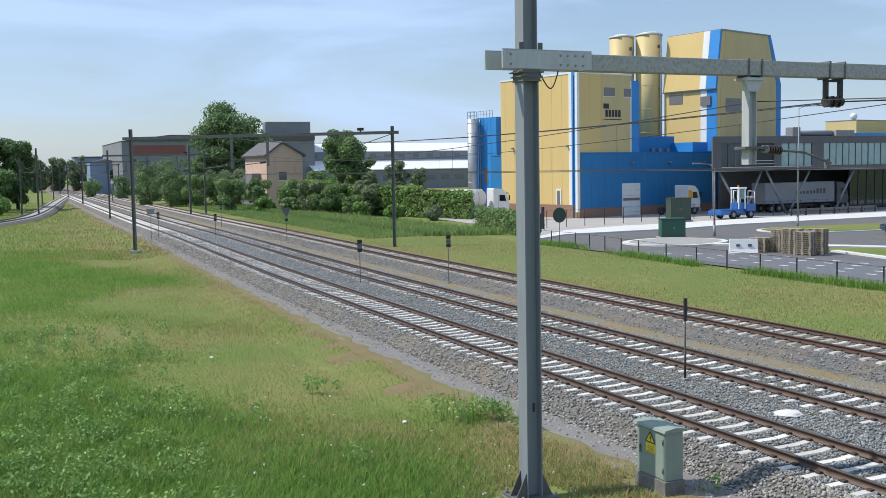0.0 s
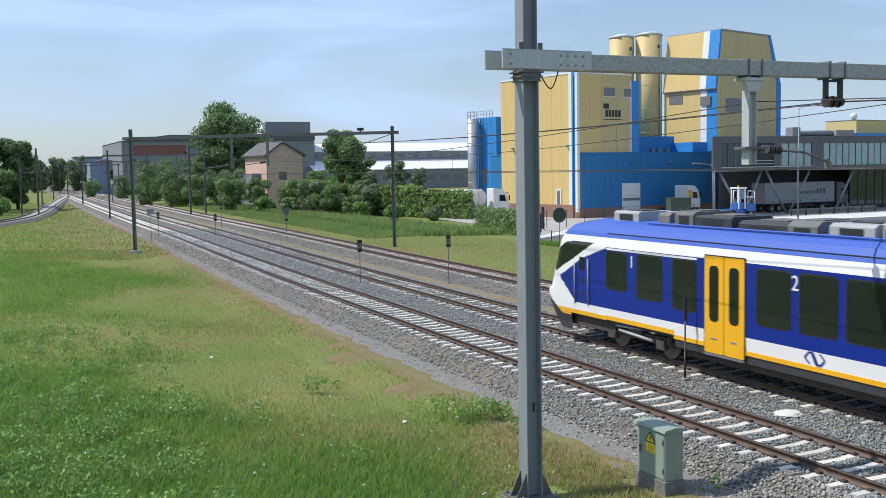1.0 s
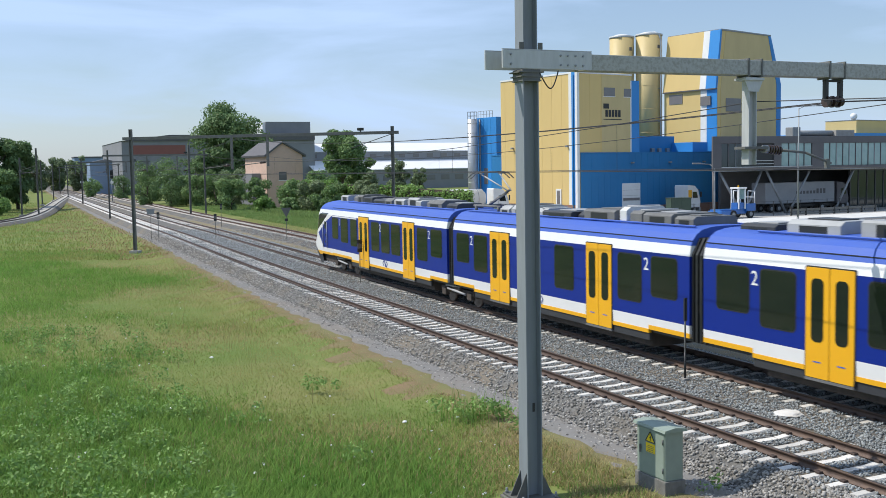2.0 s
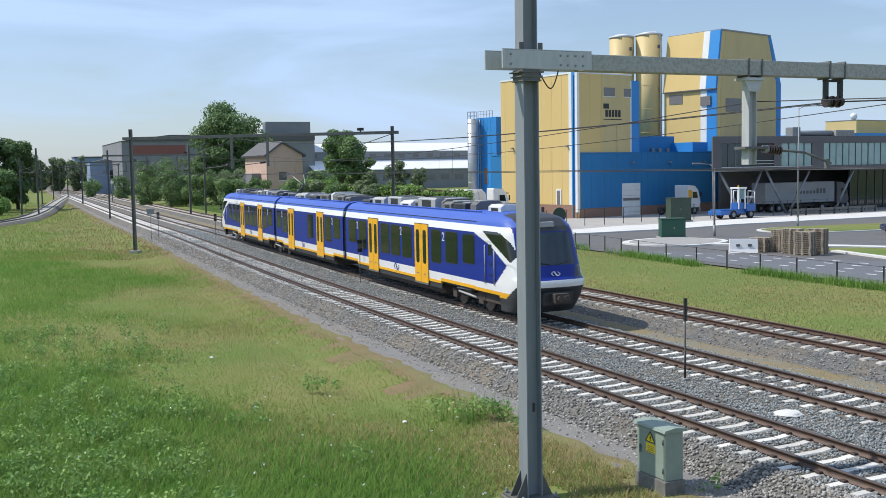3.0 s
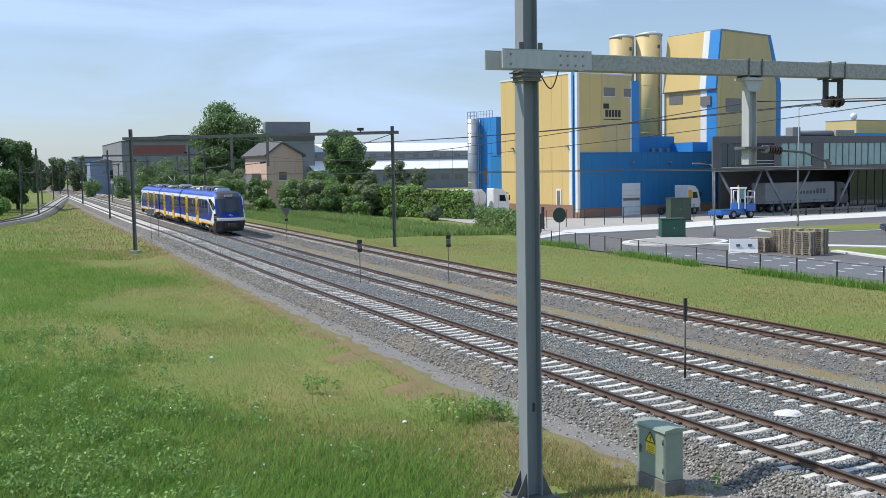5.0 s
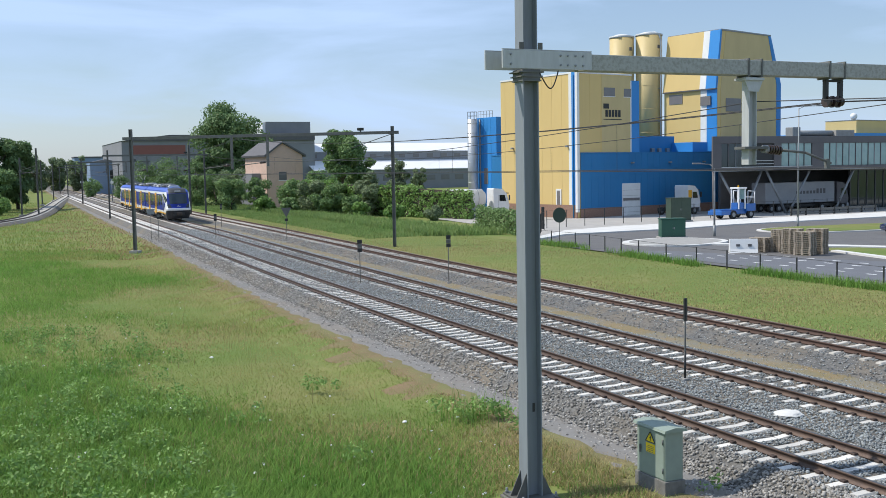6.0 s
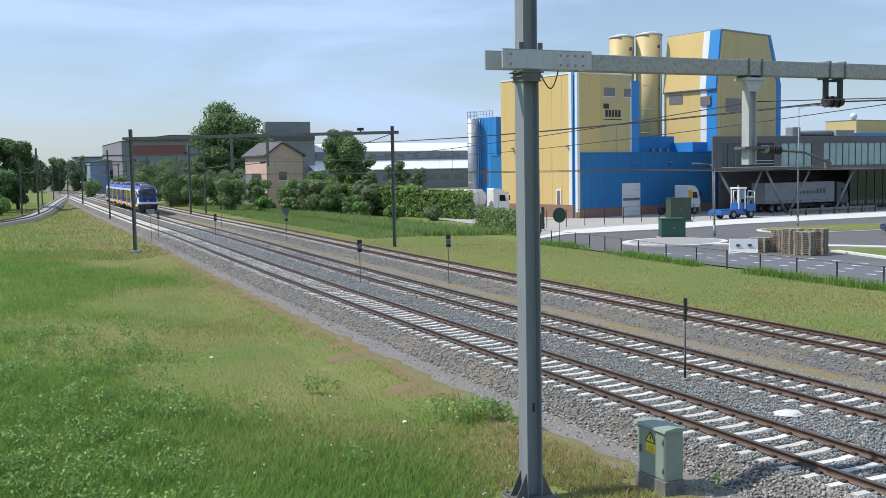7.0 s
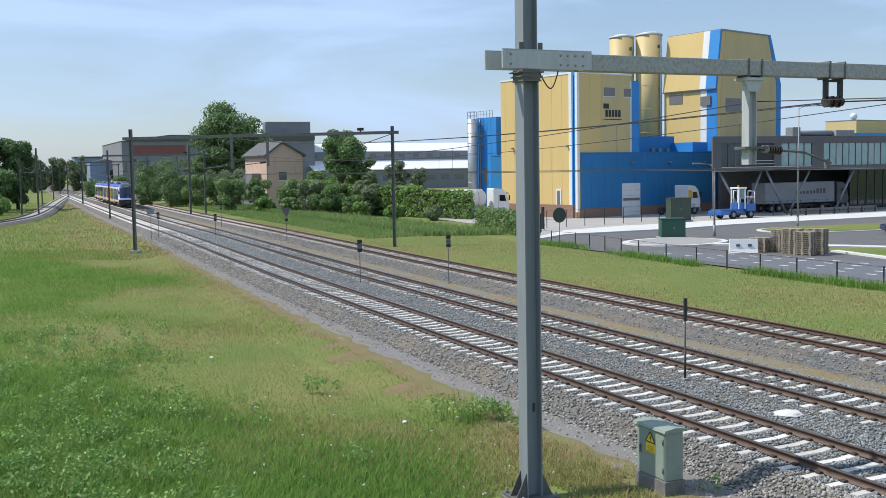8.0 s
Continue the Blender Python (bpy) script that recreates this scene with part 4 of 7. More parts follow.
catenary("overhead_wire", TRACKS[0], "black contact wire and carrier wire above the near main track")
catenary("overhead_wire", TRACKS[1], "black contact wire and carrier wire above the far main track")


def feeder(x, z, label):
    bm = bmesh.new()
    supports = ((-40, z), (17.1, z), (80.5, 8.3), (147, 8.1), (216, 8.0))
    for (a, za), (b, zb) in zip(supports[:-1], supports[1:]):
        prev = None
        for k in range(11):
            u = k / 10
            y = a + (b - a) * u
            q = Vector((x + float(line_x(y)), y, za + (zb - za) * u - 4.4 * u * (1 - u) * 0.55))
            if prev:
                bm_tube(bm, prev, q, 0.012, seg=5, caps=False)
            prev = q
    bmesh.ops.remove_doubles(bm, verts=list(bm.verts), dist=0.006)
    single("feeder_wire", bm, wire_mat, label, "wire", group="feeder wires")


feeder(2.35, 6.97, "black feeder wire hung from the portal insulators")
feeder(2.62, 6.97, "black feeder wire hung from the portal insulators")

# ---------- factory ----------
FACTORY = pose(53.4, 110.6, 0, 0, 0, 11.53)
BASE = -1.15


def clad_wall(name, x0, x1, y0, y1, z0, z1, material, parent, seam=1.1, sides="fl", label=""):
    """Sheet-clad block with proud vertical seams on its front (f) and left (l) sides."""
    ob = part(name, box(x0, x1, y0, y1, z0, z1, 0.03), material, parent, label)
    return ob


def build_factory():
    f = thing("factory", FACTORY, "yellow and blue sheet-clad factory with tall towers", "factory")
    # main yellow tower
    body = clad_wall("main_tower", 0.75, 10.4, 0.0, 15.25, BASE, 17.35, yellow_clad, f)
    part("roof_trim", box(0.68, 10.5, -0.07, 15.3, 17.35, 17.55, 0.02), white_paint, body)
    for k in range(8):
        part("cladding_seam", box(0.735, 0.75, 1.9 * k + 1.0, 1.9 * k + 1.03, 0.7, 17.3), yellow_clad, body)
    for k in range(5):
        part("cladding_seam", box(1.0 + 1.9 * k, 1.03 + 1.9 * k, -0.015, 0.0, 7.3, 17.3), yellow_clad, body)
    part("corner_band_white", box(0.66, 0.735, 0.98, 1.52, -0.2, 17.50, 0.01), white_paint, body, "white vertical corner stripe")
    part("corner_band_blue", box(0.64, 0.735, 0.30, 0.975, -0.2, 17.52, 0.01), light_blue, body, "bright blue vertical corner stripe")
    part("corner_band_white", box(0.60, 1.0, -0.10, 0.295, -0.2, 17.5, 0.01), white_paint, body, "white vertical corner stripe")
    part("downpipe", tube((0.55, 0.62, BASE), (0.55, 0.62, 17.2), 0.07, seg=10), blue_clad, body)
    part("plinth", box(0.62, 0.76, 0.0, 15.25, BASE, 0.72), brick_mat, body, "red-brown brick plinth")
    part("side_door", box(0.66, 0.76, 3.05, 4.05, 0.30, 2.75, 0.02), white_paint, body, "grey side door in white frame")
    part("door_glass", box(0.645, 0.67, 3.25, 3.85, 0.6, 2.55, 0.01), window_grey, body)
    for yy in (1.6, 12.5):
        part("wall_lamp", box(0.35, 0.76, yy, yy + 0.3, 8.1, 8.35, 0.05), galv, body)
    part("sign_panel", box(5.0, 10.2, -0.025, 0.0, 7.35, 17.2), silo_yellow, body, "ochre cladding panel behind the sign")
    for a, b, z0, z1 in ((5.4, 7.4, 14.6, 15.7), (9.05, 10.35, 14.6, 15.65)):
        part("window", box(a, b, -0.045, 0.02, z0, z1, 0.02), window_grey, body)
        part("window_frame", box(a - 0.08, b + 0.08, -0.04, 0.0, z0 - 0.08, z0 - 0.002), white_paint, body)
    # sign kept as plain bars
    part("sign_bar", box(5.3, 6.3, -0.05, -0.026, 13.0, 13.65), black_steel, body, "small dark sign block")
    for k in range(5):
        part("sign_bar", box(5.65 + 0.58 * k, 6.1 + 0.58 * k, -0.05, -0.026, 11.95, 12.85, 0.02), black_steel, body)
    part("sign_line", box(5.3, 8.6, -0.05, -0.026, 11.58, 11.68), black_steel, body)
    part("blue_column", box(10.4, 11.95, -0.02, 1.5, 7.2, 16.75, 0.02), light_blue, f, "bright blue column with white edge")
    part("column_edge", box(10.25, 10.45, -0.04, 0.1, 7.3, 16.7), white_paint, f)
    # low blue front
    low = clad_wall("low_block", 1.2, 30.0, -0.10, 18.0, BASE, 7.27, blue_clad, f, label="blue sheet-clad low block")
    part("low_roof_trim", box(1.15, 30.05, -0.14, 18.0, 7.27, 7.38), blue_clad, low)
    part("low_plinth", box(1.1, 30.0, -0.15, -0.09, BASE, 0.25), brick_mat, low, "red-brown brick plinth")
    for k in range(24):
        part("blue_seam", box(1.9 + 1.15 * k, 1.93 + 1.15 * k, -0.115, -0.10, 0.27, 7.25), blue_clad, low)
    door = part("roller_door", box(8.55, 11.95, -0.17, -0.09, BASE, 3.30, 0.02), white_paint, low, "pale sectional roller door")
    for k in range(5):
        part("door_rib", box(8.6, 11.9, -0.18, -0.165, -0.5 + 0.72 * k, -0.47 + 0.72 * k), concrete, door)
    part("door_window", box(8.7, 11.8, -0.185, -0.17, 1.02, 1.36, 0.02), window_grey, door)
    for xx in (10.2, 17.5, 24.5):
        part("wall_lamp", box(xx, xx + 0.35, -0.5, -0.1, 5.9, 6.1, 0.04), galv, low)
    part("rear_block", box(15.5, 24.5, 5.0, 12.0, 7.2, 9.7, 0.03), blue_clad, f, "dark blue plant room on the roof")
    for xx in (19.5, 20.9, 22.6):
        part("roof_vent", box(xx, xx + 0.6, 4.7, 5.0, 7.4, 8.0, 0.03), galv, f)
    part("rear_ledge", box(24.0, 27.2, 1.2, 6.0, 7.3, 8.75, 0.02), light_blue, f)
    # silos
    for cx, cy, r, top in ((24.7, 15.5, 1.82, 25.0), (27.5, 12.6, 1.95, 25.2)):
        s = part("silo", bm_tube(bmesh.new(), (cx, cy, 7.0), (cx, cy, top), r, r, 40), silo_yellow, f, "tall ochre silo")
        part("silo_roof", bm_tube(bmesh.new(), (cx, cy, top), (cx, cy, top + 0.35), r + 0.05, r * 0.4, 40), white_paint, s)
        part("silo_rim", bm_tube(bmesh.new(), (cx, cy, top - 0.25), (cx, cy, top + 0.02), r + 0.08, r + 0.08, 40), galv_light, s)
        for zz in (10.5, 14.0, 17.5, 20.5):
            part("silo_hoop", bm_tube(bmesh.new(), (cx, cy, zz), (cx, cy, zz + 0.06), r + 0.025, r + 0.025, 40), silo_yellow, s)
        part("silo_hatch", box(cx - 0.25, cx + 0.25, cy - r - 0.06, cy - r + 0.1, top - 2.2, top - 1.7, 0.03), window_grey, s)
    part("silo_pipe", tube((27.6, 10.35, 7.2), (27.6, 10.35, 24.3), 0.13, seg=10), galv_light, f)
    part("silo_pipe_bend", bm_path(bmesh.new(), [Vector((27.6, 10.35, 24.3)), Vector((27.5, 10.7, 25.1)), Vector((27.5, 11.6, 25.5))], 0.13, 8), galv_light, f)
    for zz in (12.0, 17.0, 21.5):
        part("pipe_bracket", box(27.4, 27.8, 10.3, 10.75, zz, zz + 0.12), galv, f)
    # second tower, tapered upwards
    t2 = new("second_tower")
    t2.parent = f

    def slab(outline, y0, y1):
        return bm_prism(bmesh.new(), outline, y0, y1, "y")
    part("tower_wall", slab([(28.0, 7.0), (42.7, 7.0), (42.7, 17.3), (40.1, 24.35), (29.05, 24.55), (28.0, 16.35)], 0.3, 10.0), yellow_clad, t2)
    part("tower_edge_blue", slab([(41.7, 8.0), (42.75, 8.0), (42.75, 17.35), (40.2, 24.4), (39.6, 24.4), (41.7, 17.3)], 0.24, 0.34), light_blue, t2, "bright blue edge stripe")
    # front sheet in a darker ochre, painting the shade of this side
    part("tower_face_panel", slab([(28.9, 7.0), (41.6, 7.0), (41.6, 17.3), (39.5, 24.3), (29.95, 24.45), (28.9, 16.35)], 0.27, 0.31), silo_yellow, t2, "ochre cladding, the shade of the front put into its colour")

    def lean(z):
        return 28.0 + max(z - 16.35, 0.0) * 1.05 / 8.2

    def side_band(y0, y1, z0, z1, out, name, material):
        bm = bmesh.new()
        bm_prism(bm, [(lean(z0) - out, z0), (lean(z0) + 0.05, z0), (lean(z1) + 0.05, z1), (lean(z1) - out, z1)], y0, y1, "y")
        return part(name, bm, material, t2)
    for z0, z1, out in ((7.0, 16.34, 0.05), (16.36, 24.6, 0.33)):
        side_band(0.2, 2.0, z0, z1, out, "corner_band_blue", light_blue)
        side_band(2.0, 3.1, z0, z1, out + 0.01, "corner_band_white", white_paint)
    side_band(3.1, 10.0, 16.35, 24.6, 0.30, "upper_panel", yellow_clad)
    side_band(0.2, 10.05, 16.2, 16.36, 0.36, "drip_edge", dark_clad)
    side_band(6.5, 9.0, 14.5, 15.9, 0.06, "window", window_grey)
    side_band(1.2, 3.0, 14.0, 15.3, 0.25, "louvre", window_grey)
    part("window", slab([(30.0, 13.1), (33.4, 13.1), (33.4, 15.0), (30.0, 15.0)], 0.22, 0.3), window_grey, t2)
    for xx, w in ((31.0, 1.2), (35.0, 0.9), (37.5, 0.6)):
        part("roof_fan", box(xx, xx + w, 5.0, 6.2, 24.4, 25.0, 0.08), galv, t2)
    part("roof_edge", slab([(28.95, 24.5), (40.2, 24.3), (40.2, 24.5), (28.95, 24.72)], 0.2, 10.1), galv, t2)


build_factory()


def build_office():
    o = thing("office_building", pose(68.4, 102.0, 0), "dark grey office wing on slanted struts over a loading yard", "office")
    top, low = 9.05, 4.75
    part("upper_floor", bm_prism(bmesh.new(), [(0.0, 0.25), (60.0, 0.25), (60.0, 14.0), (12.5, 14.0)], low, top, "z"), dark_clad, o)
    part("roof_edge", box(-0.05, 60.0, 0.0, 0.25, top - 0.9, top, 0.02), dark_clad, o)
    part("floor_edge", box(-0.05, 60.0, 0.0, 0.25, low - 0.1, low + 0.42, 0.02), dark_clad, o)
    part("end_wall", box(-0.05, 1.3, 0.0, 0.25, low + 0.42, top - 0.9), dark_clad, o)
    for a, b in ((9.8, 11.0), (16.2, 18.2)):
        part("wall_pier", box(a, b, 0.0, 0.25, low + 0.42, top - 0.9), dark_clad, o)
    for a, b, n, m in ((1.3, 5.9, 4, glass_dark), (11.0, 16.2, 4, glass_green), (18.2, 48.0, 26, glass_green)):
        for k in range(n):
            w = (b - a) / n
            part("window_pane", box(a + k * w + 0.05, a + (k + 1) * w - 0.05, 0.14, 0.20, low + 0.44, top - 0.92, 0.01), m, o)
            part("mullion", box(a + k * w - 0.04, a + k * w + 0.04, 0.05, 0.22, low + 0.43, top - 0.91), galv if k % 2 == 0 else dark_clad, o)
    # no recess is cut; a black sheet paints the shade of the balcony
    part("balcony_recess", box(6.0, 9.8, 0.16, 0.24, low + 0.43, top - 0.91), black_steel, o, "black sheet painting the shade inside the balcony")
    for zz in (low + 0.75, low + 1.15, low + 2.6):
        part("balcony_rail", box(6.0, 9.8, 0.04, 0.12, zz, zz + 0.09, 0.01), galv_light, o)
    part("window_sill", box(1.3, 16.2, -0.06, -0.004, low + 0.36, low + 0.46), galv_light, o)
    part("facade_band", box(-0.05, 60.0, -0.03, -0.004, low - 0.10, low - 0.02), galv, o)
    for xa, xb in ((1.6, 5.4), (8.4, 5.6), (9.2, 12.6), (16.6, 13.0), (24.4, 21.0)):
        part("slanted_strut", tube((xa, 0.8, low - 0.1), (xb, 0.8, -1.0), 0.16, 0.16, 12), galv, o)
    part("yard_back_wall", box(11.5, 60.0, 12.5, 13.0, -1.2, low), dark_in, o)
    part("ground_glazing", box(28.0, 60.0, 5.0, 5.2, -1.2, low, 0.02), glass_dark, o)
    for k in range(10):
        part("ground_mullion", box(28.0 + 1.6 * k, 28.12 + 1.6 * k, 4.9, 5.25, -1.2, low), dark_clad, o)
    part("column", tube((0.9, 1.0, -1.2), (0.9, 1.0, low), 0.2, seg=12), dark_clad, o)
    # roof plant
    part("roof_duct", tube((18.0, 5.0, 9.6), (24.5, 5.0, 9.6), 0.38, seg=14), galv, o)
    part("roof_unit", box(16.8, 18.2, 4.2, 5.6, 9.0, 10.4, 0.1), galv, o)
    part("roof_unit", box(24.6, 28.0, 4.2, 6.0, 9.0, 10.0, 0.06), concrete, o)


build_office()
h = thing("rear_hall", pose(127.0, 135.0, 0, 0, 0, 11.53), "low yellow and blue hall behind the office", "hall")
part("hall_wall", box(-6.0, 60, -1.5, 20, -1, 10.6, 0.05), light_blue, h)
part("hall_tower", box(0, 40, 0, 6.2, 10.6, 12.9, 0.05), yellow_clad, h)
part("tower_trim", box(-0.06, 40.1, -0.06, 6.3, 12.9, 13.02, 0.01), galv, h)
bm = bmesh.new()
bmesh.ops.create_uvsphere(bm, u_segments=20, v_segments=12, radius=0.62)
part("roof_dome", bm, white_paint, h, "white polished roof dome").matrix_basis = pose(0.7, 1.0, 13.65)
part("dome_foot", tube((0.7, 1.0, 12.95), (0.7, 1.0, 13.2), 0.4, seg=14), galv, h)


# ---------- yard, roads, pavement ----------
def surface(name, outline, lift, material, label, category, thick=0.0, kind="structure"):
    """Flat paving on the ground sheet, cut so that it follows the slope."""
    bm = bmesh.new()
    bm.faces.new([bm.verts.new((x, y, 0)) for x, y in outline])
    for cut in (28, 32, 36, 40, 45, 50, 56):
        geom = list(bm.verts) + list(bm.edges) + list(bm.faces)
        bmesh.ops.bisect_plane(bm, geom=geom, plane_co=(cut, 0, 0), plane_no=(1, 0, 0))
    if thick:
        r = bmesh.ops.extrude_face_region(bm, geom=list(bm.faces))
        for v in r["geom"]:
            if isinstance(v, bmesh.types.BMVert):
                v.co.z -= thick
    for v in bm.verts:
        v.co.z += float(ground_z(v.co.x, v.co.y)) + lift
    return single(name, bm, material, label, category, kind)


surface("yard", [(29.5, 76.0), (34, 81), (44.2, 83.6), (59, 87), (82, 87.6), (130, 90), (130, 150), (100, 160), (40, 135), (36, 104)], 0.05, yard_pave, "pale grey block-paved factory yard", "yard")
surface("road", [(24.9, 10), (60, 10), (130, 60), (130, 93), (82, 87.2), (58.4, 86.4), (43.6, 83.0), (33.5, 80.2), (28.6, 76.2), (25.6, 72)], 0.07, asphalt, "dark grey asphalt road beside the fence", "road")
surface("pavement", [(26.4, 73.6), (33.5, 79.9), (43.6, 82.7), (58.4, 86.2), (81.2, 86.8), (130, 90), (130, 96.5), (89.5, 94.3), (65.7, 94.0), (47.8, 91.4), (37.0, 85.7), (28.7, 77.0)], 0.19, white_pave, "white concrete pavement with a raised kerb", "pavement", 0.16)
surface("parking_patch", [(26.2, 62.5), (30.4, 59.2), (32.8, 53.5), (36.6, 46.4), (40.5, 38), (36, 28), (27.2, 28), (26.6, 45)], 0.085, asphalt_blue, "blue-grey freshly paved parking strip", "parking")


def oval(cx, cy, rx, ry, turn_deg, n=36, power=2.4):
    pts = []
    for k in range(n):
        a = 2 * math.pi * k / n
        c, s = math.cos(a), math.sin(a)
        x = rx * math.copysign(abs(c) ** (2 / power), c)
        y = ry * math.copysign(abs(s) ** (2 / power), s)
        t = radians(turn_deg)
        pts.append((cx + x * math.cos(t) - y * math.sin(t), cy + x * math.sin(t) + y * math.cos(t)))
    return pts


surface("kerb_island", oval(36.3, 67.3, 5.4, 3.6, 28), 0.19, white_pave, "white kerb round a paved island", "kerb", 0.14)
surface("island_paving", oval(36.3, 67.3, 4.9, 3.1, 28), 0.20, concrete, "pale paving inside the island", "paving")
surface("kerb_path", [(37.5, 65.0), (41.5, 61.5), (45.5, 58.6), (52.0, 51.0), (51.0, 50.0), (44.5, 57.0), (40.2, 60.2), (36.5, 63.9)], 0.18, white_pave, "white footpath along the road", "kerb", 0.14)
surface("grass_bed", [(40.3, 57.5), (44.6, 56.2), (49.0, 50.0), (44.0, 44.0), (38.6, 47.0), (40.6, 54)], 0.14, grass_soil, "mown grass strip by the parking", "verge", 0.1)
surface("kerb_strip", [(40.0, 54.4), (40.7, 54.4), (38.8, 46.9), (44.0, 43.6), (43.6, 43.0), (38.0, 46.6)], 0.19, white_pave, "white kerb edge", "kerb", 0.14)
surface("kerb_island", oval(63.5, 74.6, 10.4, 4.4, -6, power=2.8), 0.17, white_pave, "white kerb round a grass island", "kerb", 0.14)
surface("grass_island", oval(63.5, 74.6, 10.0, 4.0, -6, power=2.8), 0.20, grass_soil, "grass island in the road", "verge")


def build_dashes():
    """White paver dots that mark the parking bays."""
    me = mesh_of("marking", box(-0.10, 0.10, -0.28, 0.28, 0, 0.006), white_paint)
    holder = thing("bay_markings", Matrix.Identity(4), "white dashed parking bay markings", "marking", kind="structure")
    for row in range(4):
        for k in range(11):
            x, y = 28.2 + 1.9 * row + 0.12 * k, 57.5 - 2.1 * k - 1.0 * row
            if y > 32 and x < 37.5 - 0.1 * k:
                share("marking", me, holder, pose(x, y, float(ground_z(x, y)) + 0.09, 0, 0, 12))


build_dashes()


# ---------- fences ----------
def build_fence(points, height, label, step=2.6, rails=(0.95,), mesh_wires=0):
    f = thing("fence", Matrix.Identity(4), label, "fence", "fences")
    post = mesh_of("post", box(-0.03, 0.03, -0.03, 0.03, -0.2, height, 0.008), black_steel)
    cap = mesh_of("post_cap", box(-0.04, 0.04, -0.04, 0.04, height, height + 0.02), black_steel)
    for (x0, y0), (x1, y1) in zip(points[:-1], points[1:]):
        n = max(int(round(math.hypot(x1 - x0, y1 - y0) / step)), 1)
        for k in range(n):
            u = k / n
            x, y = x0 + (x1 - x0) * u, y0 + (y1 - y0) * u
            z = float(ground_z(x, y))
            share("post", post, f, pose(x, y, z))
        z0, z1 = float(ground_z(x0, y0)), float(ground_z(x1, y1))
        for r in rails:
            part("rail", tube((x0, y0, z0 + height * r), (x1, y1, z1 + height * r), 0.012, seg=5), black_steel, f)
    return f


build_fence([(24.3, 12), (24.4, 38.5), (24.7, 50.0), (25.4, 57.0), (26.6, 67.0), (26.2, 73.5)], 1.12, "low black steel post fence beside the grass verge", 2.85, (0.97,))
build_fence([(26.2, 73.5), (30.0, 78.5), (34.8, 86.5), (38.7, 92.1), (45.3, 95.2), (55.2, 98.6), (66.0, 99.5), (75.0, 98.6)], 1.9, "tall black steel mesh fence round the factory yard", 3.0, (0.97, 0.5))
build_fence([(75.0, 98.6), (92.5, 100.6), (110, 100.6)], 1.9, "tall black steel fence before the loading bay", 2.4, (0.97, 0.1))
part_gate = thing("gate_post", pose(37.6, 91.0, float(ground_z(37.6, 91.0))), "thick black steel gate post", "gate")
part("post", box(-0.12, 0.12, -0.12, 0.12, -0.1, 2.3, 0.01), black_steel, part_gate)
part("hinge", box(0.12, 0.2, -0.04, 0.04, 0.4, 0.55), black_steel, part_gate)

# ---------- street furniture ----------
green_box = mat("dark_green_paint", (0.018, 0.085, 0.055), 0.45, color2=(0.025, 0.10, 0.065), scale=1.5, mixing=0.5)
olive_box = mat("olive_paint", (0.035, 0.06, 0.04), 0.5, color2=(0.05, 0.075, 0.05), scale=1.5, mixing=0.5)
sage = mat("sage_green_cabinet", (0.27, 0.325, 0.27), 0.55, color2=(0.21, 0.255, 0.21), scale=2.2, mixing=0.7, bump=0.08)
sign_yellow = mat("sign_yellow", (0.85, 0.62, 0.02), 0.5, color2=(0.78, 0.55, 0.02), scale=8, mixing=0.4)


def build_cabinet(x, y, rz, w, d, h, material, label, base):
    z = float(ground_z(x, y)) + 0.12
    c = thing("utility_cabinet", pose(x, y, z, 0, 0, rz), label, "cabinet", "green cabinets")
    part("plinth", box(-w / 2 - 0.15, w / 2 + 0.15, -d / 2 - 0.15, d / 2 + 0.15, -0.2, base, 0.02), concrete, c)
    part("body", box(-w / 2, w / 2, -d / 2, d / 2, base, h, 0.02), material, c)
    part("roof", box(-w / 2 - 0.06, w / 2 + 0.06, -d / 2 - 0.06, d / 2 + 0.06, h, h + 0.08, 0.02), material, c)
    for k in (-1, 1):
        door = part("door", box(min(0.02 * k, (w / 2 - 0.06) * k), max(0.02 * k, (w / 2 - 0.06) * k), -d / 2 - 0.02, -d / 2, base + 0.08, h - 0.06, 0.008), material, c)
        part("handle", box(0.06 * k - 0.02, 0.06 * k + 0.02, -d / 2 - 0.05, -d / 2 - 0.02, (h + base) / 2 - 0.1, (h + base) / 2 + 0.1, 0.01), galv, door)
    return c


build_cabinet(39.7, 72.3, -22, 2.1, 1.1, 1.62, green_box, "dark green utility cabinet on a concrete plinth", 0.10)
build_cabinet(58.2, 95.6, -12, 2.5, 1.4, 2.65, olive_box, "tall olive green transformer cabinet by the fence", 0.12)


def build_lamp(x, y, h, arms, label):
    z = float(ground_z(x, y))
    p = thing("street_lamp", pose(x, y, z), label, "street lamp", "lamp posts")
    part("pole", tube((0, 0, -0.1), (0, 0, h), 0.10, 0.05, 12), galv, p)
    part("pole_base", tube((0, 0, -0.1), (0, 0, 1.1), 0.13, 0.12, 12), galv, p)
    for dx, dy, up in arms:
        a = part("arm", bm_path(bmesh.new(), [Vector((0, 0, h - 0.05)), Vector((dx * 0.25, dy * 0.25, h + up * 0.8)), Vector((dx, dy, h + up))], 0.035, 8), galv, p)
        head = part("lamp_head", box(-0.42, 0.32, -0.13, 0.13, -0.06, 0.07, 0.05), galv, p)
        head.matrix_basis = pose(dx, dy, h + up, 0, 0, math.degrees(math.atan2(dy, dx)))


build_lamp(44.8, 72.9, 6.15, ((-1.5, 0.7, 0.45),), "grey steel street lamp with one curved arm")
build_lamp(61.1, 79.8, 12.1, ((2.0, -0.9, 0.25),), "tall slim white street lamp with one arm")


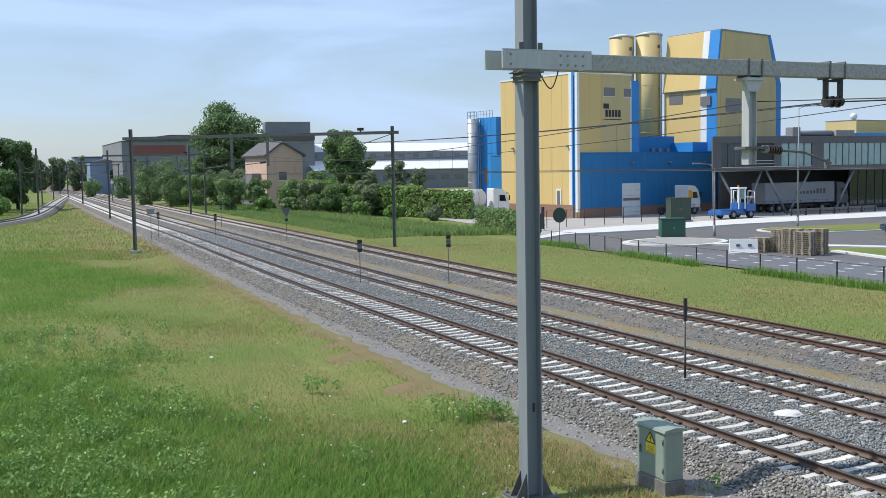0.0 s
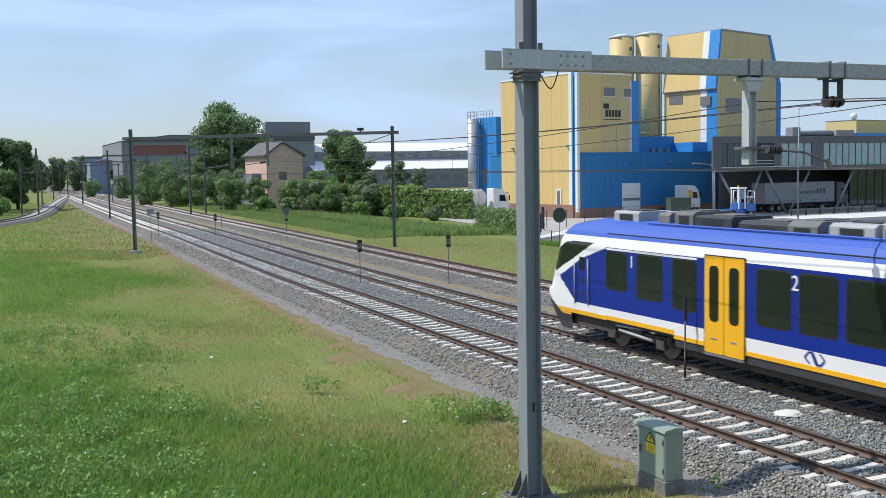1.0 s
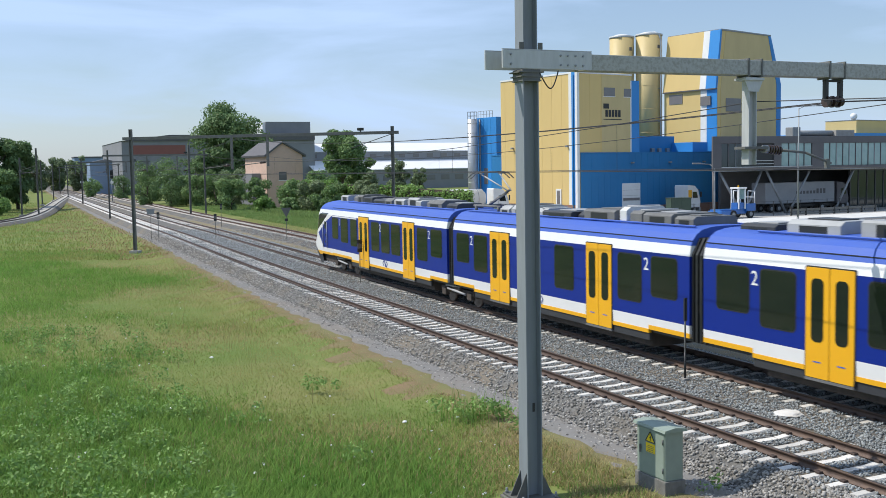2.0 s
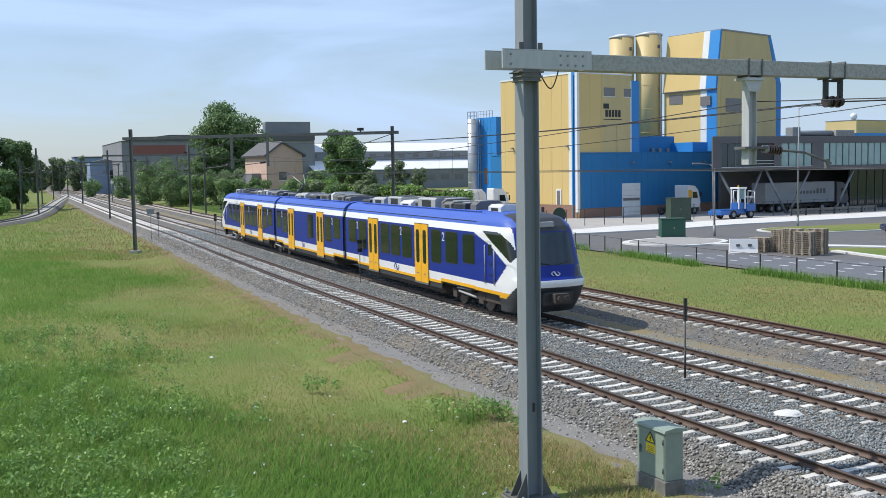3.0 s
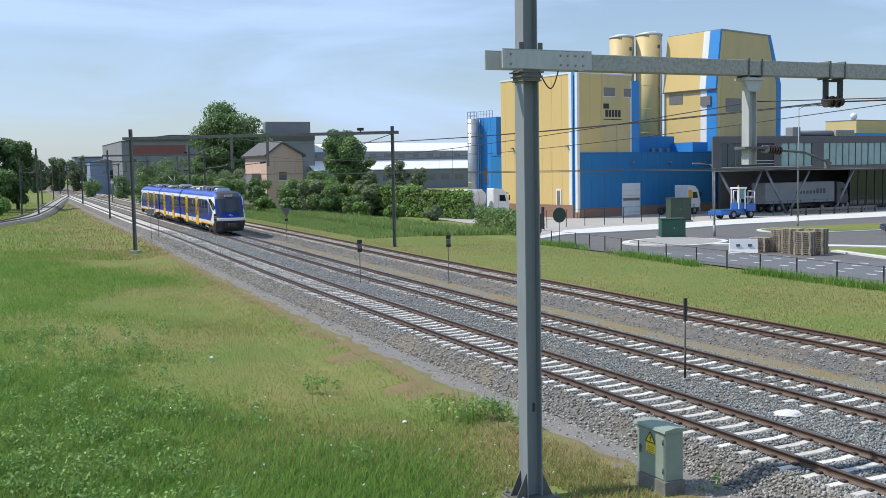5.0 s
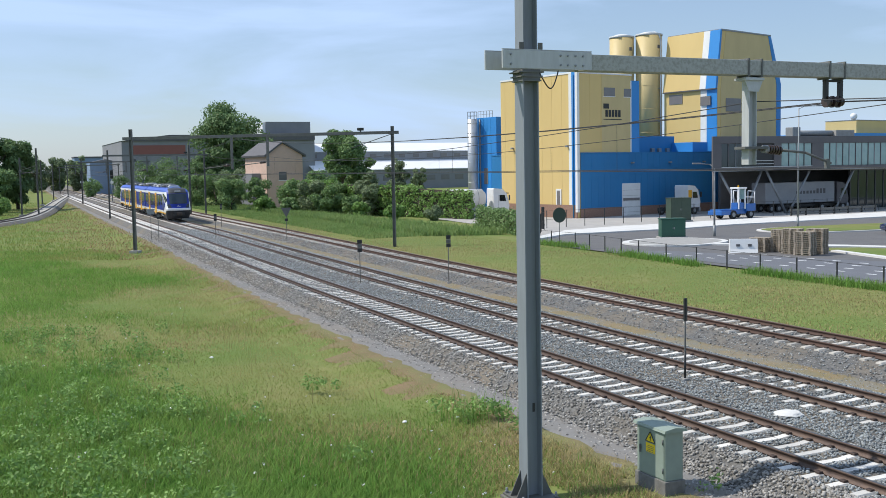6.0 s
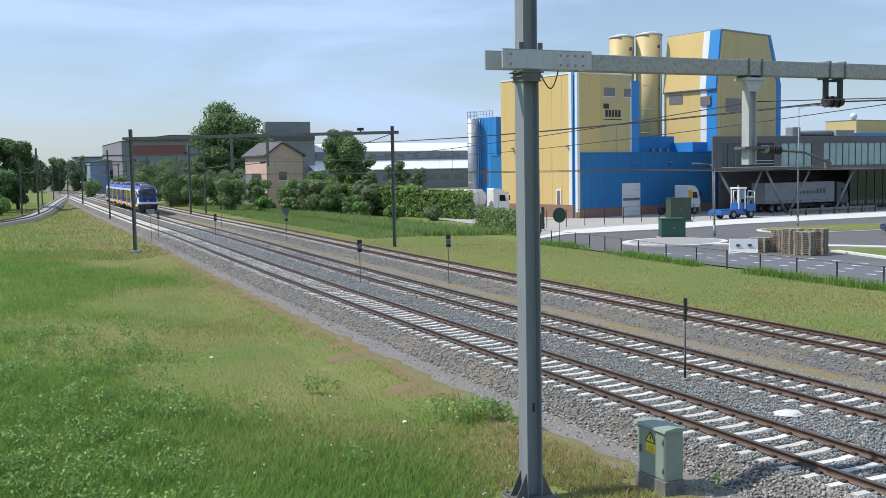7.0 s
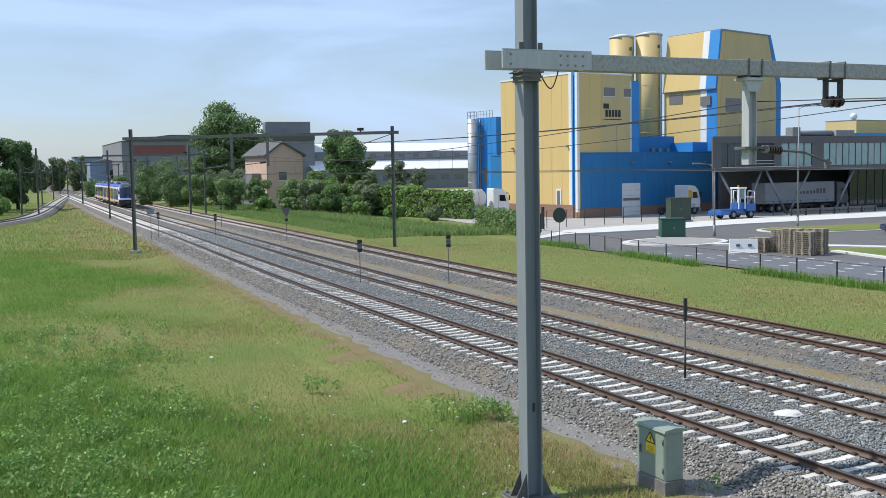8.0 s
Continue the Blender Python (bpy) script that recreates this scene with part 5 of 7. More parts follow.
def build_trackside_box():
    b = thing("trackside_cabinet", pose(-3.18, 15.85, -0.62), "sage green trackside cabinet on a concrete base", "cabinet")
    part("base", box(-0.23, 0.24, -0.46, 0.52, -0.1, 0.30, 0.02), old_concrete, b, "stained grey concrete base")
    part("body", box(-0.20, 0.21, -0.42, 0.48, 0.30, 1.24, 0.012), sage, b)
    part("lid", bm_prism(bmesh.new(), [(-0.26, 1.24), (0.27, 1.24), (0.25, 1.29), (0.0, 1.325), (-0.24, 1.29)], -0.48, 0.54, "y"), sage, b)
    d = part("door", box(-0.215, -0.20, -0.39, 0.45, 0.33, 1.21, 0.005), sage, b)
    part("handle", box(-0.245, -0.215, 0.32, 0.36, 0.70, 0.86, 0.008), galv_dark, d)
    for zz in (0.5, 1.05):
        part("hinge", tube((-0.222, -0.37, zz - 0.05), (-0.222, -0.37, zz + 0.05), 0.014, seg=8), galv_dark, d)
    sign = part("warning_triangle", bm_prism(bmesh.new(), [(-0.13, 0.97), (0.17, 0.97), (0.02, 1.17)], -0.224, -0.216, "x"), sign_yellow, b, "yellow warning triangle with black bolt")
    part("bolt_mark", bm_prism(bmesh.new(), [(0.0, 0.985), (0.045, 1.055), (0.015, 1.06), (0.045, 1.13), (-0.02, 1.05), (0.012, 1.045)], -0.228, -0.2245, "x"), black_steel, sign)
    for k in range(3):
        a = ((-0.13, 0.97), (0.17, 0.97), (0.02, 1.17))
        (y0, z0), (y1, z1) = a[k], a[(k + 1) % 3]
        part("sign_edge", tube((-0.226, y0, z0), (-0.226, y1, z1), 0.009, seg=5), black_steel, sign)
    note = part("warning_label", box(-0.224, -0.216, -0.12, 0.16, 0.76, 0.94, 0.002), sign_yellow, b, "yellow label with unreadable print")
    for k in range(4):
        part("print_bar", box(-0.2265, -0.2245, -0.09, 0.13 - 0.03 * (k % 2), 0.775 + 0.036 * k, 0.785 + 0.036 * k), galv_dark, note)


build_trackside_box()


def build_dwarf_post(x, y, top, base, kind, label):
    p = thing("trackside_post", pose(x, y, 0), label, "signal post", "trackside posts")
    part("pole", tube((0, 0, base), (0, 0, top - 0.1), 0.024, seg=8), galv_dark, p)
    part("foot", box(-0.09, 0.09, -0.09, 0.09, base - 0.25, base + 0.04, 0.01), concrete, p)
    if kind == "signal":
        part("signal_plate", box(-0.048, 0.048, -0.04, 0.02, top - 0.62, top, 0.015), black_steel, p)
        part("plate_seam", box(-0.006, 0.006, -0.046, -0.04, top - 0.60, top - 0.02), galv_dark, p)
        part("sleeve", tube((0, 0, base + 0.02), (0, 0, base + 0.75), 0.032, seg=8), black_steel, p)
    elif kind == "board":
        for k in range(3):
            part("band", box(-0.13, 0.13, -0.03, 0.0, top - 0.22 - 0.22 * k, top - 0.02 - 0.22 * k, 0.01), galv_dark if k % 2 else black_steel, p)
    elif kind == "triangle":
        part("sign_plate", bm_prism(bmesh.new(), [(-0.45, top), (0.45, top), (0.0, top - 0.85)], -0.03, 0.0, "y"), galv_dark, p, "grey back of a triangular sign")
        part("sign_label", box(-0.15, 0.15, -0.03, 0.0, top - 1.15, top - 0.92, 0.01), black_steel, p)
    elif kind == "disc":
        part("disc", bm_tube(bmesh.new(), (0, -0.03, top - 0.62), (0, 0.0, top - 0.62), 0.60, 0.60, 28), olive_box, p, "round dark green sign back")
    elif kind == "blue":
        part("sign_plate", bm_prism(bmesh.new(), [(-0.4, top), (0.4, top), (0.3, top - 0.5), (-0.3, top - 0.5)], -0.03, 0.0, "y"), galv, p)
    return p


build_dwarf_post(2.32, 22.2, 2.05, -0.18, "signal", "slim dark dwarf signal post between the main tracks")
build_dwarf_post(2.75, 49.4, 2.10, -0.18, "board", "post with black and white banded board")
build_dwarf_post(7.64, 49.1, 2.14, -0.42, "board", "post with black and white banded board")
build_dwarf_post(9.0, 85.5, 2.53, -0.42, "triangle", "post with a grey triangular sign back")
build_dwarf_post(4.1, 91.3, 2.0, -0.18, "board", "post with black and white banded board")
build_dwarf_post(-0.45, 98.5, 2.35, -0.5, "blue", "thin post with a pale sign plate")
build_dwarf_post(-0.35, 94.7, 2.2, -0.5, "board", "thin post with a small banded board")
build_dwarf_post(26.7, 69.5, 2.45, -0.55, "disc", "post with a round dark sign")
build_dwarf_post(9.5, 114.0, 2.2, -0.42, "board", "thin post with a small banded board")


def build_far_signal(x, y, label):
    p = thing("railway_signal", pose(x, y, 0), label, "railway signal")
    part("pole", tube((0, 0, -0.5), (0, 0, 4.8), 0.09, seg=8), galv, p)
    part("signal_head", box(-0.35, 0.35, -0.15, 0.15, 4.8, 6.6, 0.12), black_steel, p)
    part("hood", box(-0.2, 0.2, -0.4, -0.15, 5.9, 6.0, 0.02), black_steel, p)
    part("number_plate", box(-0.35, 0.35, -0.12, -0.08, 3.7, 4.2, 0.02), white_paint, p)
    part("foot", box(-0.4, 0.4, -0.3, 0.3, -0.8, -0.2, 0.03), concrete, p)


build_far_signal(11.2, 232.0, "dark railway signal with a white plate beside the line")
build_far_signal(7.6, 262.0, "tall dark railway signal seen from behind")

bm = bmesh.new()
bmesh.ops.create_icosphere(bm, subdivisions=3, radius=1.0)
for v in bm.verts:
    n = noise.noise(v.co * 1.7)
    v.co = Vector((v.co.x * 0.36, v.co.y * 0.30, max(v.co.z, -0.4) * 0.075)) * (1 + 0.25 * n)
single("stone_slab", bm, white_pave, "pale flat concrete cover lying in the ballast", "slab", m=pose(1.95, 17.9, -0.165))


# ---------- pallets and barrier ----------
pallet_wood = mat("pallet_wood", (0.42, 0.36, 0.28), 0.85, color2=(0.24, 0.20, 0.16), scale=6, mixing=0.7, vary=0.22, stretch=(1, 6, 6))


def build_pallet():
    p = thing("pallet", pose(0, 0, 0), "weathered grey wooden pallet in a stack", "pallet", "stacked pallets")
    board = mesh_of("deck_board", box(-0.6, 0.6, -0.055, 0.055, 0.122, 0.144), pallet_wood)
    for k in range(5):
        share("deck_board", board, p, pose(0, -0.42 + 0.21 * k, 0))
    runner = mesh_of("runner", box(-0.06, 0.06, -0.48, 0.48, 0.1, 0.121), pallet_wood)
    foot = mesh_of("block", box(-0.07, 0.07, -0.06, 0.06, 0.022, 0.1), pallet_wood)
    base = mesh_of("base_board", box(-0.6, 0.6, -0.05, 0.05, 0.0, 0.021), pallet_wood)
    for x in (-0.53, 0, 0.53):
        share("runner", runner, p, pose(x, 0, 0))
        for y in (-0.42, 0, 0.42):
            share("block", foot, p, pose(x, y, 0))
    for y in (-0.42, 0, 0.42):
        share("base_board", base, p, pose(0, y, 0))
    return p


def build_pallets():
    rnd = random.Random(11)
    first = build_pallet()
    done = False
    for x, y, n, rz in ((35.45, 56.5, 7, -68), (36.75, 55.75, 11, -68), (36.25, 54.2, 12, -68), (36.0, 52.75, 11, -67), (37.75, 53.4, 12, -68)):
        z = float(ground_z(x, y)) + 0.085
        for k in range(n):
            m = pose(x + rnd.uniform(-0.03, 0.03), y + rnd.uniform(-0.03, 0.03), z + 0.1445 * k, 0, 0, rz + rnd.uniform(-1.5, 1.5))
            if not done:
                first.matrix_basis = m
                done = True
            else:
                copy_thing(first, m)


build_pallets()
barrier = thing("concrete_barrier", pose(33.75, 56.3, float(ground_z(33.75, 56.3)) + 0.085, 0, 0, -32), "white painted concrete barrier block with two holes", "barrier")
part("barrier_body", bm_prism(bmesh.new(), [(-0.45, 0.0), (0.45, 0.0), (0.32, 0.25), (0.16, 0.95), (-0.16, 0.95), (-0.32, 0.25)], -0.95, 0.95, "x"), white_paint, barrier)
# both holes are dark blocks, the shade inside put into their colour
for dx in (-0.4, 0.4):
    part("lifting_hole", box(dx - 0.13, dx + 0.13, -0.33, -0.18, 0.45, 0.62, 0.02), dark_in, barrier)

# ---------- vehicles ----------
tyre = mat("tyre_rubber", (0.02, 0.02, 0.021), 0.85, color2=(0.035, 0.033, 0.03), scale=5, mixing=0.5)
lorry_white = mat("lorry_white", (0.76, 0.77, 0.77), 0.35, color2=(0.62, 0.62, 0.60), scale=0.8, mixing=0.4, coat=0.3)
lorry_blue = mat("lorry_blue", (0.02, 0.13, 0.42), 0.4, color2=(0.02, 0.10, 0.33), scale=1.2, mixing=0.5, coat=0.2)
lorry_grey = mat("lorry_grey", (0.30, 0.31, 0.32), 0.5, color2=(0.24, 0.25, 0.26), scale=0.8, mixing=0.5)


def add_wheels(v, places, r=0.5, w=0.3):
    for x, y in places:
        wheel = part("wheel", tube((x, y - w / 2, r), (x, y + w / 2, r), r, seg=22), tyre, v)
        part("rim", tube((x, y - w / 2 - 0.01, r), (x, y + w / 2 + 0.01, r), r * 0.52, seg=16), galv, wheel)


def build_lorry(m, label, cab_mat, trailer=None, length=10.0):
    """Lorry facing +x, its cab at the origin."""
    v = thing("lorry", m, label, "lorry", "lorries")
    part("cab", bm_prism(bmesh.new(), [(-2.0, 0.9), (0.15, 0.9), (0.25, 1.6), (0.12, 2.2), (-0.15, 3.15), (-0.75, 3.75), (-1.9, 3.85), (-2.0, 3.7)], -1.23, 1.23, "y"), cab_mat, v)
    part("windscreen", bm_prism(bmesh.new(), [(0.16, 2.18), (0.19, 2.18), (-0.10, 3.10), (-0.14, 3.10)], -1.1, 1.1, "y"), train_glass, v)
    for sy in (-1, 1):
        part("side_window", bm_prism(bmesh.new(), [(-0.2, 2.15), (-1.15, 2.15), (-1.15, 2.95), (-0.42, 2.95)], sy * 1.235 - 0.01, sy * 1.235 + 0.01, "y"), train_glass, v)
        part("mirror", box(0.1, 0.25, sy * 1.42 - 0.12, sy * 1.42 + 0.12, 2.25, 2.95, 0.04), black_steel, v)
        part("door_seam", box(-1.3, -1.28, sy * 1.235 - 0.006, sy * 1.235 + 0.006, 1.0, 3.0), black_steel, v)
        part("headlight", box(0.16, 0.26, sy * 0.9 - 0.2, sy * 0.9 + 0.2, 1.0, 1.25, 0.04), lamp_glass, v)
        part("stripe", box(-1.9, -1.3, sy * 1.24 - 0.006, sy * 1.24 + 0.006, 2.1, 3.2), train_yellow if trailer is None else cab_mat, v)
    part("bumper", box(0.0, 0.35, -1.2, 1.2, 0.35, 0.9, 0.06), lorry_grey, v)
    part("grille", box(0.2, 0.27, -0.8, 0.8, 1.0, 1.75, 0.03), black_steel, v)
    part("sun_visor", box(-0.15, 0.2, -1.15, 1.15, 3.12, 3.24, 0.03), black_steel, v)
    part("chassis", box(-5.8 if trailer is None else -length, -0.2, -0.45, 0.45, 0.55, 0.95, 0.03), black_steel, v)
    add_wheels(v, [(-0.75, -1.05), (-0.75, 1.05), (-4.6, -1.0), (-4.6, 1.0)])
    part("fifth_wheel", tube((-4.4, 0, 0.95), (-4.4, 0, 1.1), 0.5, seg=16), bogie_mat, v)
    if trailer == "box":
        part("trailer_box", box(-length - 2.6, -2.5, -1.27, 1.27, 1.15, 3.95, 0.05), lorry_grey, v, "grey box trailer with dark lettering bars")
        for k in range(9):
            part("lettering_bar", box(-9.6 + 0.62 * k, -9.2 + 0.62 * k, -1.285, -1.27, 2.35, 2.75 + 0.25 * (k > 5)), dark_clad, v)
        add_wheels(v, [(-length, -1.0), (-length, 1.0), (-length - 1.3, -1.0), (-length - 1.3, 1.0)])
    elif trailer == "tank":
        bm = bm_tube(bmesh.new(), (-length - 1.5, 0, 2.55), (-2.9, 0, 2.55), 1.25, 1.25, 32)
        bmesh.ops.bevel(bm, geom=[e for e in bm.edges if abs(e.verts[0].co.x - e.verts[1].co.x) < 0.01], offset=0.35, segments=4, affect='EDGES')
        for q in bm.faces:
            q.smooth = True
        part("tank", bm, lorry_white, v, "white round tank")
        part("tank_cradle", box(-length - 1.0, -3.4, -0.9, 0.9, 0.95, 1.45, 0.04), lorry_grey, v)
        for k in range(3):
            part("tank_band", tube((-4.0 - 1.35 * k, 0, 2.55), (-4.06 - 1.35 * k, 0, 2.55), 1.262, seg=32), lorry_grey, v)
        add_wheels(v, [(-length, -1.0), (-length, 1.0), (-length + 1.3, -1.0), (-length + 1.3, 1.0)])
    return v


Z_YARD = -0.94
build_lorry(pose(71.8, 110.4, Z_YARD, 0, 0, 6), "white tractor lorry parked before the blue wall", lorry_white)
build_lorry(pose(48.7, 120.5, -0.90, 0, 0, -6), "white tanker lorry parked beside the yellow wall", lorry_white, "tank", 6.9)
build_lorry(pose(94.5, 106.8, Z_YARD, 0, 0, 2), "dark lorry with a grey box trailer under the office", dark_clad, "box", 12.5)


def build_terminal_tractor():
    v = thing("terminal_tractor", pose(67.6, 97.2, Z_YARD, 0, 0, 8), "blue and white open terminal tractor in the yard", "tractor")
    part("chassis", box(-3.2, 2.4, -0.85, 0.85, 0.55, 1.15, 0.06), lorry_blue, v)
    part("hood", box(0.9, 2.5, -1.2, 1.2, 0.85, 1.75, 0.08), lorry_blue, v)
    part("ballast_box", box(-3.3, -1.6, -1.1, 1.1, 0.5, 1.0, 0.06), lorry_blue, v)
    part("engine_cover", box(-0.5, 0.6, -1.0, 0.0, 1.1, 1.9, 0.06), lorry_blue, v)
    for x in (-0.35, 0.75):
        for y in (-1.05, 0.05):
            part("cab_post", box(x - 0.07, x + 0.07, y - 0.07, y + 0.07, 1.15, 3.6, 0.02), lorry_white, v)
    part("cab_roof", box(-0.5, 0.95, -1.2, 0.2, 3.55, 3.75, 0.05), lorry_white, v)
    part("cab_glass", box(0.66, 0.72, -1.0, 0.0, 2.3, 3.5, 0.01), glass_green, v)
    for y in (-1.1, 1.1):
        bm = bm_path(bmesh.new(), [Vector((1.2, y, 1.7)), Vector((1.2, y, 3.3)), Vector((2.4, y, 3.2)), Vector((2.4, y, 1.7))], 0.05, 8)
        part("guard_rail", bm, lorry_white, v)
    part("guard_bar", tube((2.4, -1.1, 2.5), (2.4, 1.1, 2.5), 0.05, seg=8), lorry_white, v)
    part("beacon", tube((0.2, -0.5, 3.75), (0.2, -0.5, 3.95), 0.09, seg=10), train_yellow, v)
    add_wheels(v, [(1.7, -1.0), (1.7, 1.0), (-1.3, -1.0), (-1.3, 1.0)], 0.52, 0.35)


build_terminal_tractor()
g = thing("guard_rail", pose(76.6, 97.4, -0.98, 0, 0, 3), "dark steel guard rail along the yard", "guard rail")
part("upper_rail", box(0, 15.5, -0.06, 0.06, 0.55, 0.85, 0.03), galv_dark, g)
part("lower_rail", box(0, 15.5, -0.05, 0.05, 0.15, 0.35, 0.03), galv_dark, g)
for k in range(7):
    part("post", box(0.1 + 2.5 * k, 0.3 + 2.5 * k, -0.1, 0.1, -0.1, 0.95 if k else 1.2, 0.02), black_steel, g)


def build_car_parked():
    v = thing("car", pose(61.4, 66.6, -0.92, 0, 0, 150), "dark blue parked car", "car")
    paint = mat("car_blue", (0.02, 0.03, 0.10), 0.25, color2=(0.02, 0.025, 0.08), scale=1, coat=0.6)
    body = bm_prism(bmesh.new(), [(-2.1, 0.3), (2.05, 0.3), (2.12, 0.6), (2.0, 0.82), (1.1, 0.95), (0.4, 1.42), (-1.2, 1.46), (-2.0, 1.0), (-2.15, 0.8)], -0.86, 0.86, "y")
    bmesh.ops.bevel(body, geom=list(body.edges), offset=0.06, segments=2, affect='EDGES')
    part("body", body, paint, v)
    for sy in (-1, 1):
        part("side_window", bm_prism(bmesh.new(), [(-1.5, 1.0), (0.85, 0.98), (0.35, 1.34), (-1.1, 1.38)], sy * 0.862 - 0.008, sy * 0.862 + 0.008, "y"), train_glass, v)
        part("headlight", box(1.95, 2.1, sy * 0.62 - 0.16, sy * 0.62 + 0.16, 0.62, 0.78, 0.04), lamp_glass, v)
    part("windscreen", bm_prism(bmesh.new(), [(1.06, 0.98), (1.09, 0.99), (0.44, 1.42), (0.40, 1.42)], -0.72, 0.72, "y"), train_glass, v)
    add_wheels(v, [(1.3, -0.78), (1.3, 0.78), (-1.35, -0.78), (-1.35, 0.78)], 0.32, 0.2)


build_car_parked()


# ---------- vegetation ----------
leaf_dark = leaf_mat("leaf_dark", (0.12, 0.20, 0.085), (0.21, 0.30, 0.12))
leaf_mid = leaf_mat("leaf_mid", (0.16, 0.26, 0.10), (0.24, 0.34, 0.135))
leaf_ivy = leaf_mat("leaf_ivy", (0.18, 0.31, 0.085), (0.28, 0.42, 0.13), 0.5)
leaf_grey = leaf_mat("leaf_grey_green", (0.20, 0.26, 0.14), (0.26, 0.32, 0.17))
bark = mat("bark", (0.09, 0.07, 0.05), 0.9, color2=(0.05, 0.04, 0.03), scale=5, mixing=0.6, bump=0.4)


def leaf_cloud(rng, centers, radii, count, size, squash=0.85):
    """Quads of leaves scattered over lobes, thickest near their skin."""
    c = np.array(centers, float)
    r = np.array(radii, float)
    pick = rng.choice(len(c), count, p=r**2 / np.sum(r**2))
    d = rng.normal(size=(count, 3))
    d /= np.linalg.norm(d, axis=1)[:, None]
    depth = 1.0 - 0.55 * rng.random(count) ** 2.2 + 0.10 * rng.normal(size=count)
    pos = c[pick] + d * (r[pick] * depth)[:, None] * np.array([1, 1, squash])
    nrm = d + 0.8 * rng.normal(size=(count, 3)) + np.array([0, 0, 0.35])
    nrm /= np.linalg.norm(nrm, axis=1)[:, None]
    u = np.cross(nrm, rng.normal(size=(count, 3)))
    u /= np.linalg.norm(u, axis=1)[:, None]
    v = np.cross(nrm, u)
    s = size * (0.55 + 0.9 * rng.random(count))
    a, b = u * s[:, None], v * (s * 0.62)[:, None]
    bend = nrm * (s * 0.18)[:, None]
    verts = np.stack([pos - a, pos - b * 0.9 + bend, pos + a, pos + b * 0.9 + bend], 1).reshape(-1, 3)
    return verts, np.arange(count * 4).reshape(-1, 4)


def build_tree(x, y, base, height, width, seed, material, label, leaves=5200, size=0.42, low=0.22, name="tree", lobes=30):
    rng = np.random.default_rng(seed)
    t = thing(name, pose(x, y, base), label, "tree" if name == "tree" else "bush", "trees and bushes")
    bm = bmesh.new()
    top = height * 0.72
    pts = [Vector((0, 0, -0.2))]
    for k in range(1, 6):
        pts.append(Vector((rng.normal() * 0.12 * k * 0.4, rng.normal() * 0.12 * k * 0.4, top * k / 5)))
    r0 = height * 0.022 + 0.05
    for k in range(5):
        bm_tube(bm, pts[k], pts[k + 1], r0 * (1 - k / 5.5), r0 * (1 - (k + 1) / 5.5), 8)
    centers, radii = [], []
    for k in range(lobes):
        u = rng.random()
        z = height * (low + (0.90 - low) * u)
        ring = math.sin(math.pi * min(max((z / height - low * 0.55) / (1.08 - low * 0.55), 0), 1)) ** 0.7
        a = rng.random() * 2 * math.pi
        q = width / 2 * ring * math.sqrt(rng.random()) * 0.78
        c = Vector((q * math.cos(a), q * math.sin(a), z))
        rad = width * (0.08 + 0.13 * rng.random()) * (0.75 + 0.25 * ring)
        centers.append(c)
        radii.append(rad)
        if k % 2 == 0:
            j = min(int(z / top * 5 * 0.7), 4)
            bm_tube(bm, pts[j], c, r0 * 0.30, r0 * 0.06, 5)
    part("trunk", bm, bark, t)
    v, f = leaf_cloud(rng, centers, radii, int(leaves * 3.0), size * 0.52)
    tagged(share("crown", raw_mesh("crown", v, f, material), t), kind="stuff")
    return t


build_tree(31.0, 203, -0.6, 20.3, 17.0, 1, leaf_dark, "large dark green broadleaf tree", 9000, 0.55, 0.14, lobes=46)
build_tree(27.0, 198, -0.6, 12.0, 8.0, 2, leaf_dark, "dark green broadleaf tree beside the large one", 4200, 0.5, 0.1)
build_tree(41.5, 166, -0.6, 14.8, 8.0, 3, leaf_mid, "mid green tree with a loose crown behind the hedge", 4200, 0.42, 0.3)
build_tree(45.5, 168, -0.6, 10.5, 6.0, 4, leaf_mid, "mid green tree behind the hedge", 2800, 0.42, 0.2)
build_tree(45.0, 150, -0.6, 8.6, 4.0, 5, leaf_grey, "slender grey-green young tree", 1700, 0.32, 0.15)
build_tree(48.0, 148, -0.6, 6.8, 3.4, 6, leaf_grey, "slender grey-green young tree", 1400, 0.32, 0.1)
for k, (tx, ty, th, tw, mt) in enumerate(((-8.6, 208, 13.8, 8.5, leaf_dark), (-12.5, 206, 16.0, 10.5, leaf_dark), (-17.5, 195, 12.5, 9.0, leaf_mid), (-12.2, 192, 8.0, 7.0, leaf_mid))):
    build_tree(tx, ty, -0.6, th, tw, 20 + k, mt, "dark green broadleaf tree beyond the branch track", 4200, 0.5, 0.08)
# far trees take the paler grey leaf colour, which paints in the haze
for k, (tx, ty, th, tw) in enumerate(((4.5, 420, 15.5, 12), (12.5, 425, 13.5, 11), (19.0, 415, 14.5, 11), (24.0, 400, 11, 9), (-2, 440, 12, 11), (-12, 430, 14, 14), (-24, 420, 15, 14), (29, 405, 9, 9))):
    build_tree(tx, ty, -0.6, th, tw, 40 + k, leaf_grey, "distant green tree by the line, haze put into its leaf colour", 2200, 0.8, 0.05)


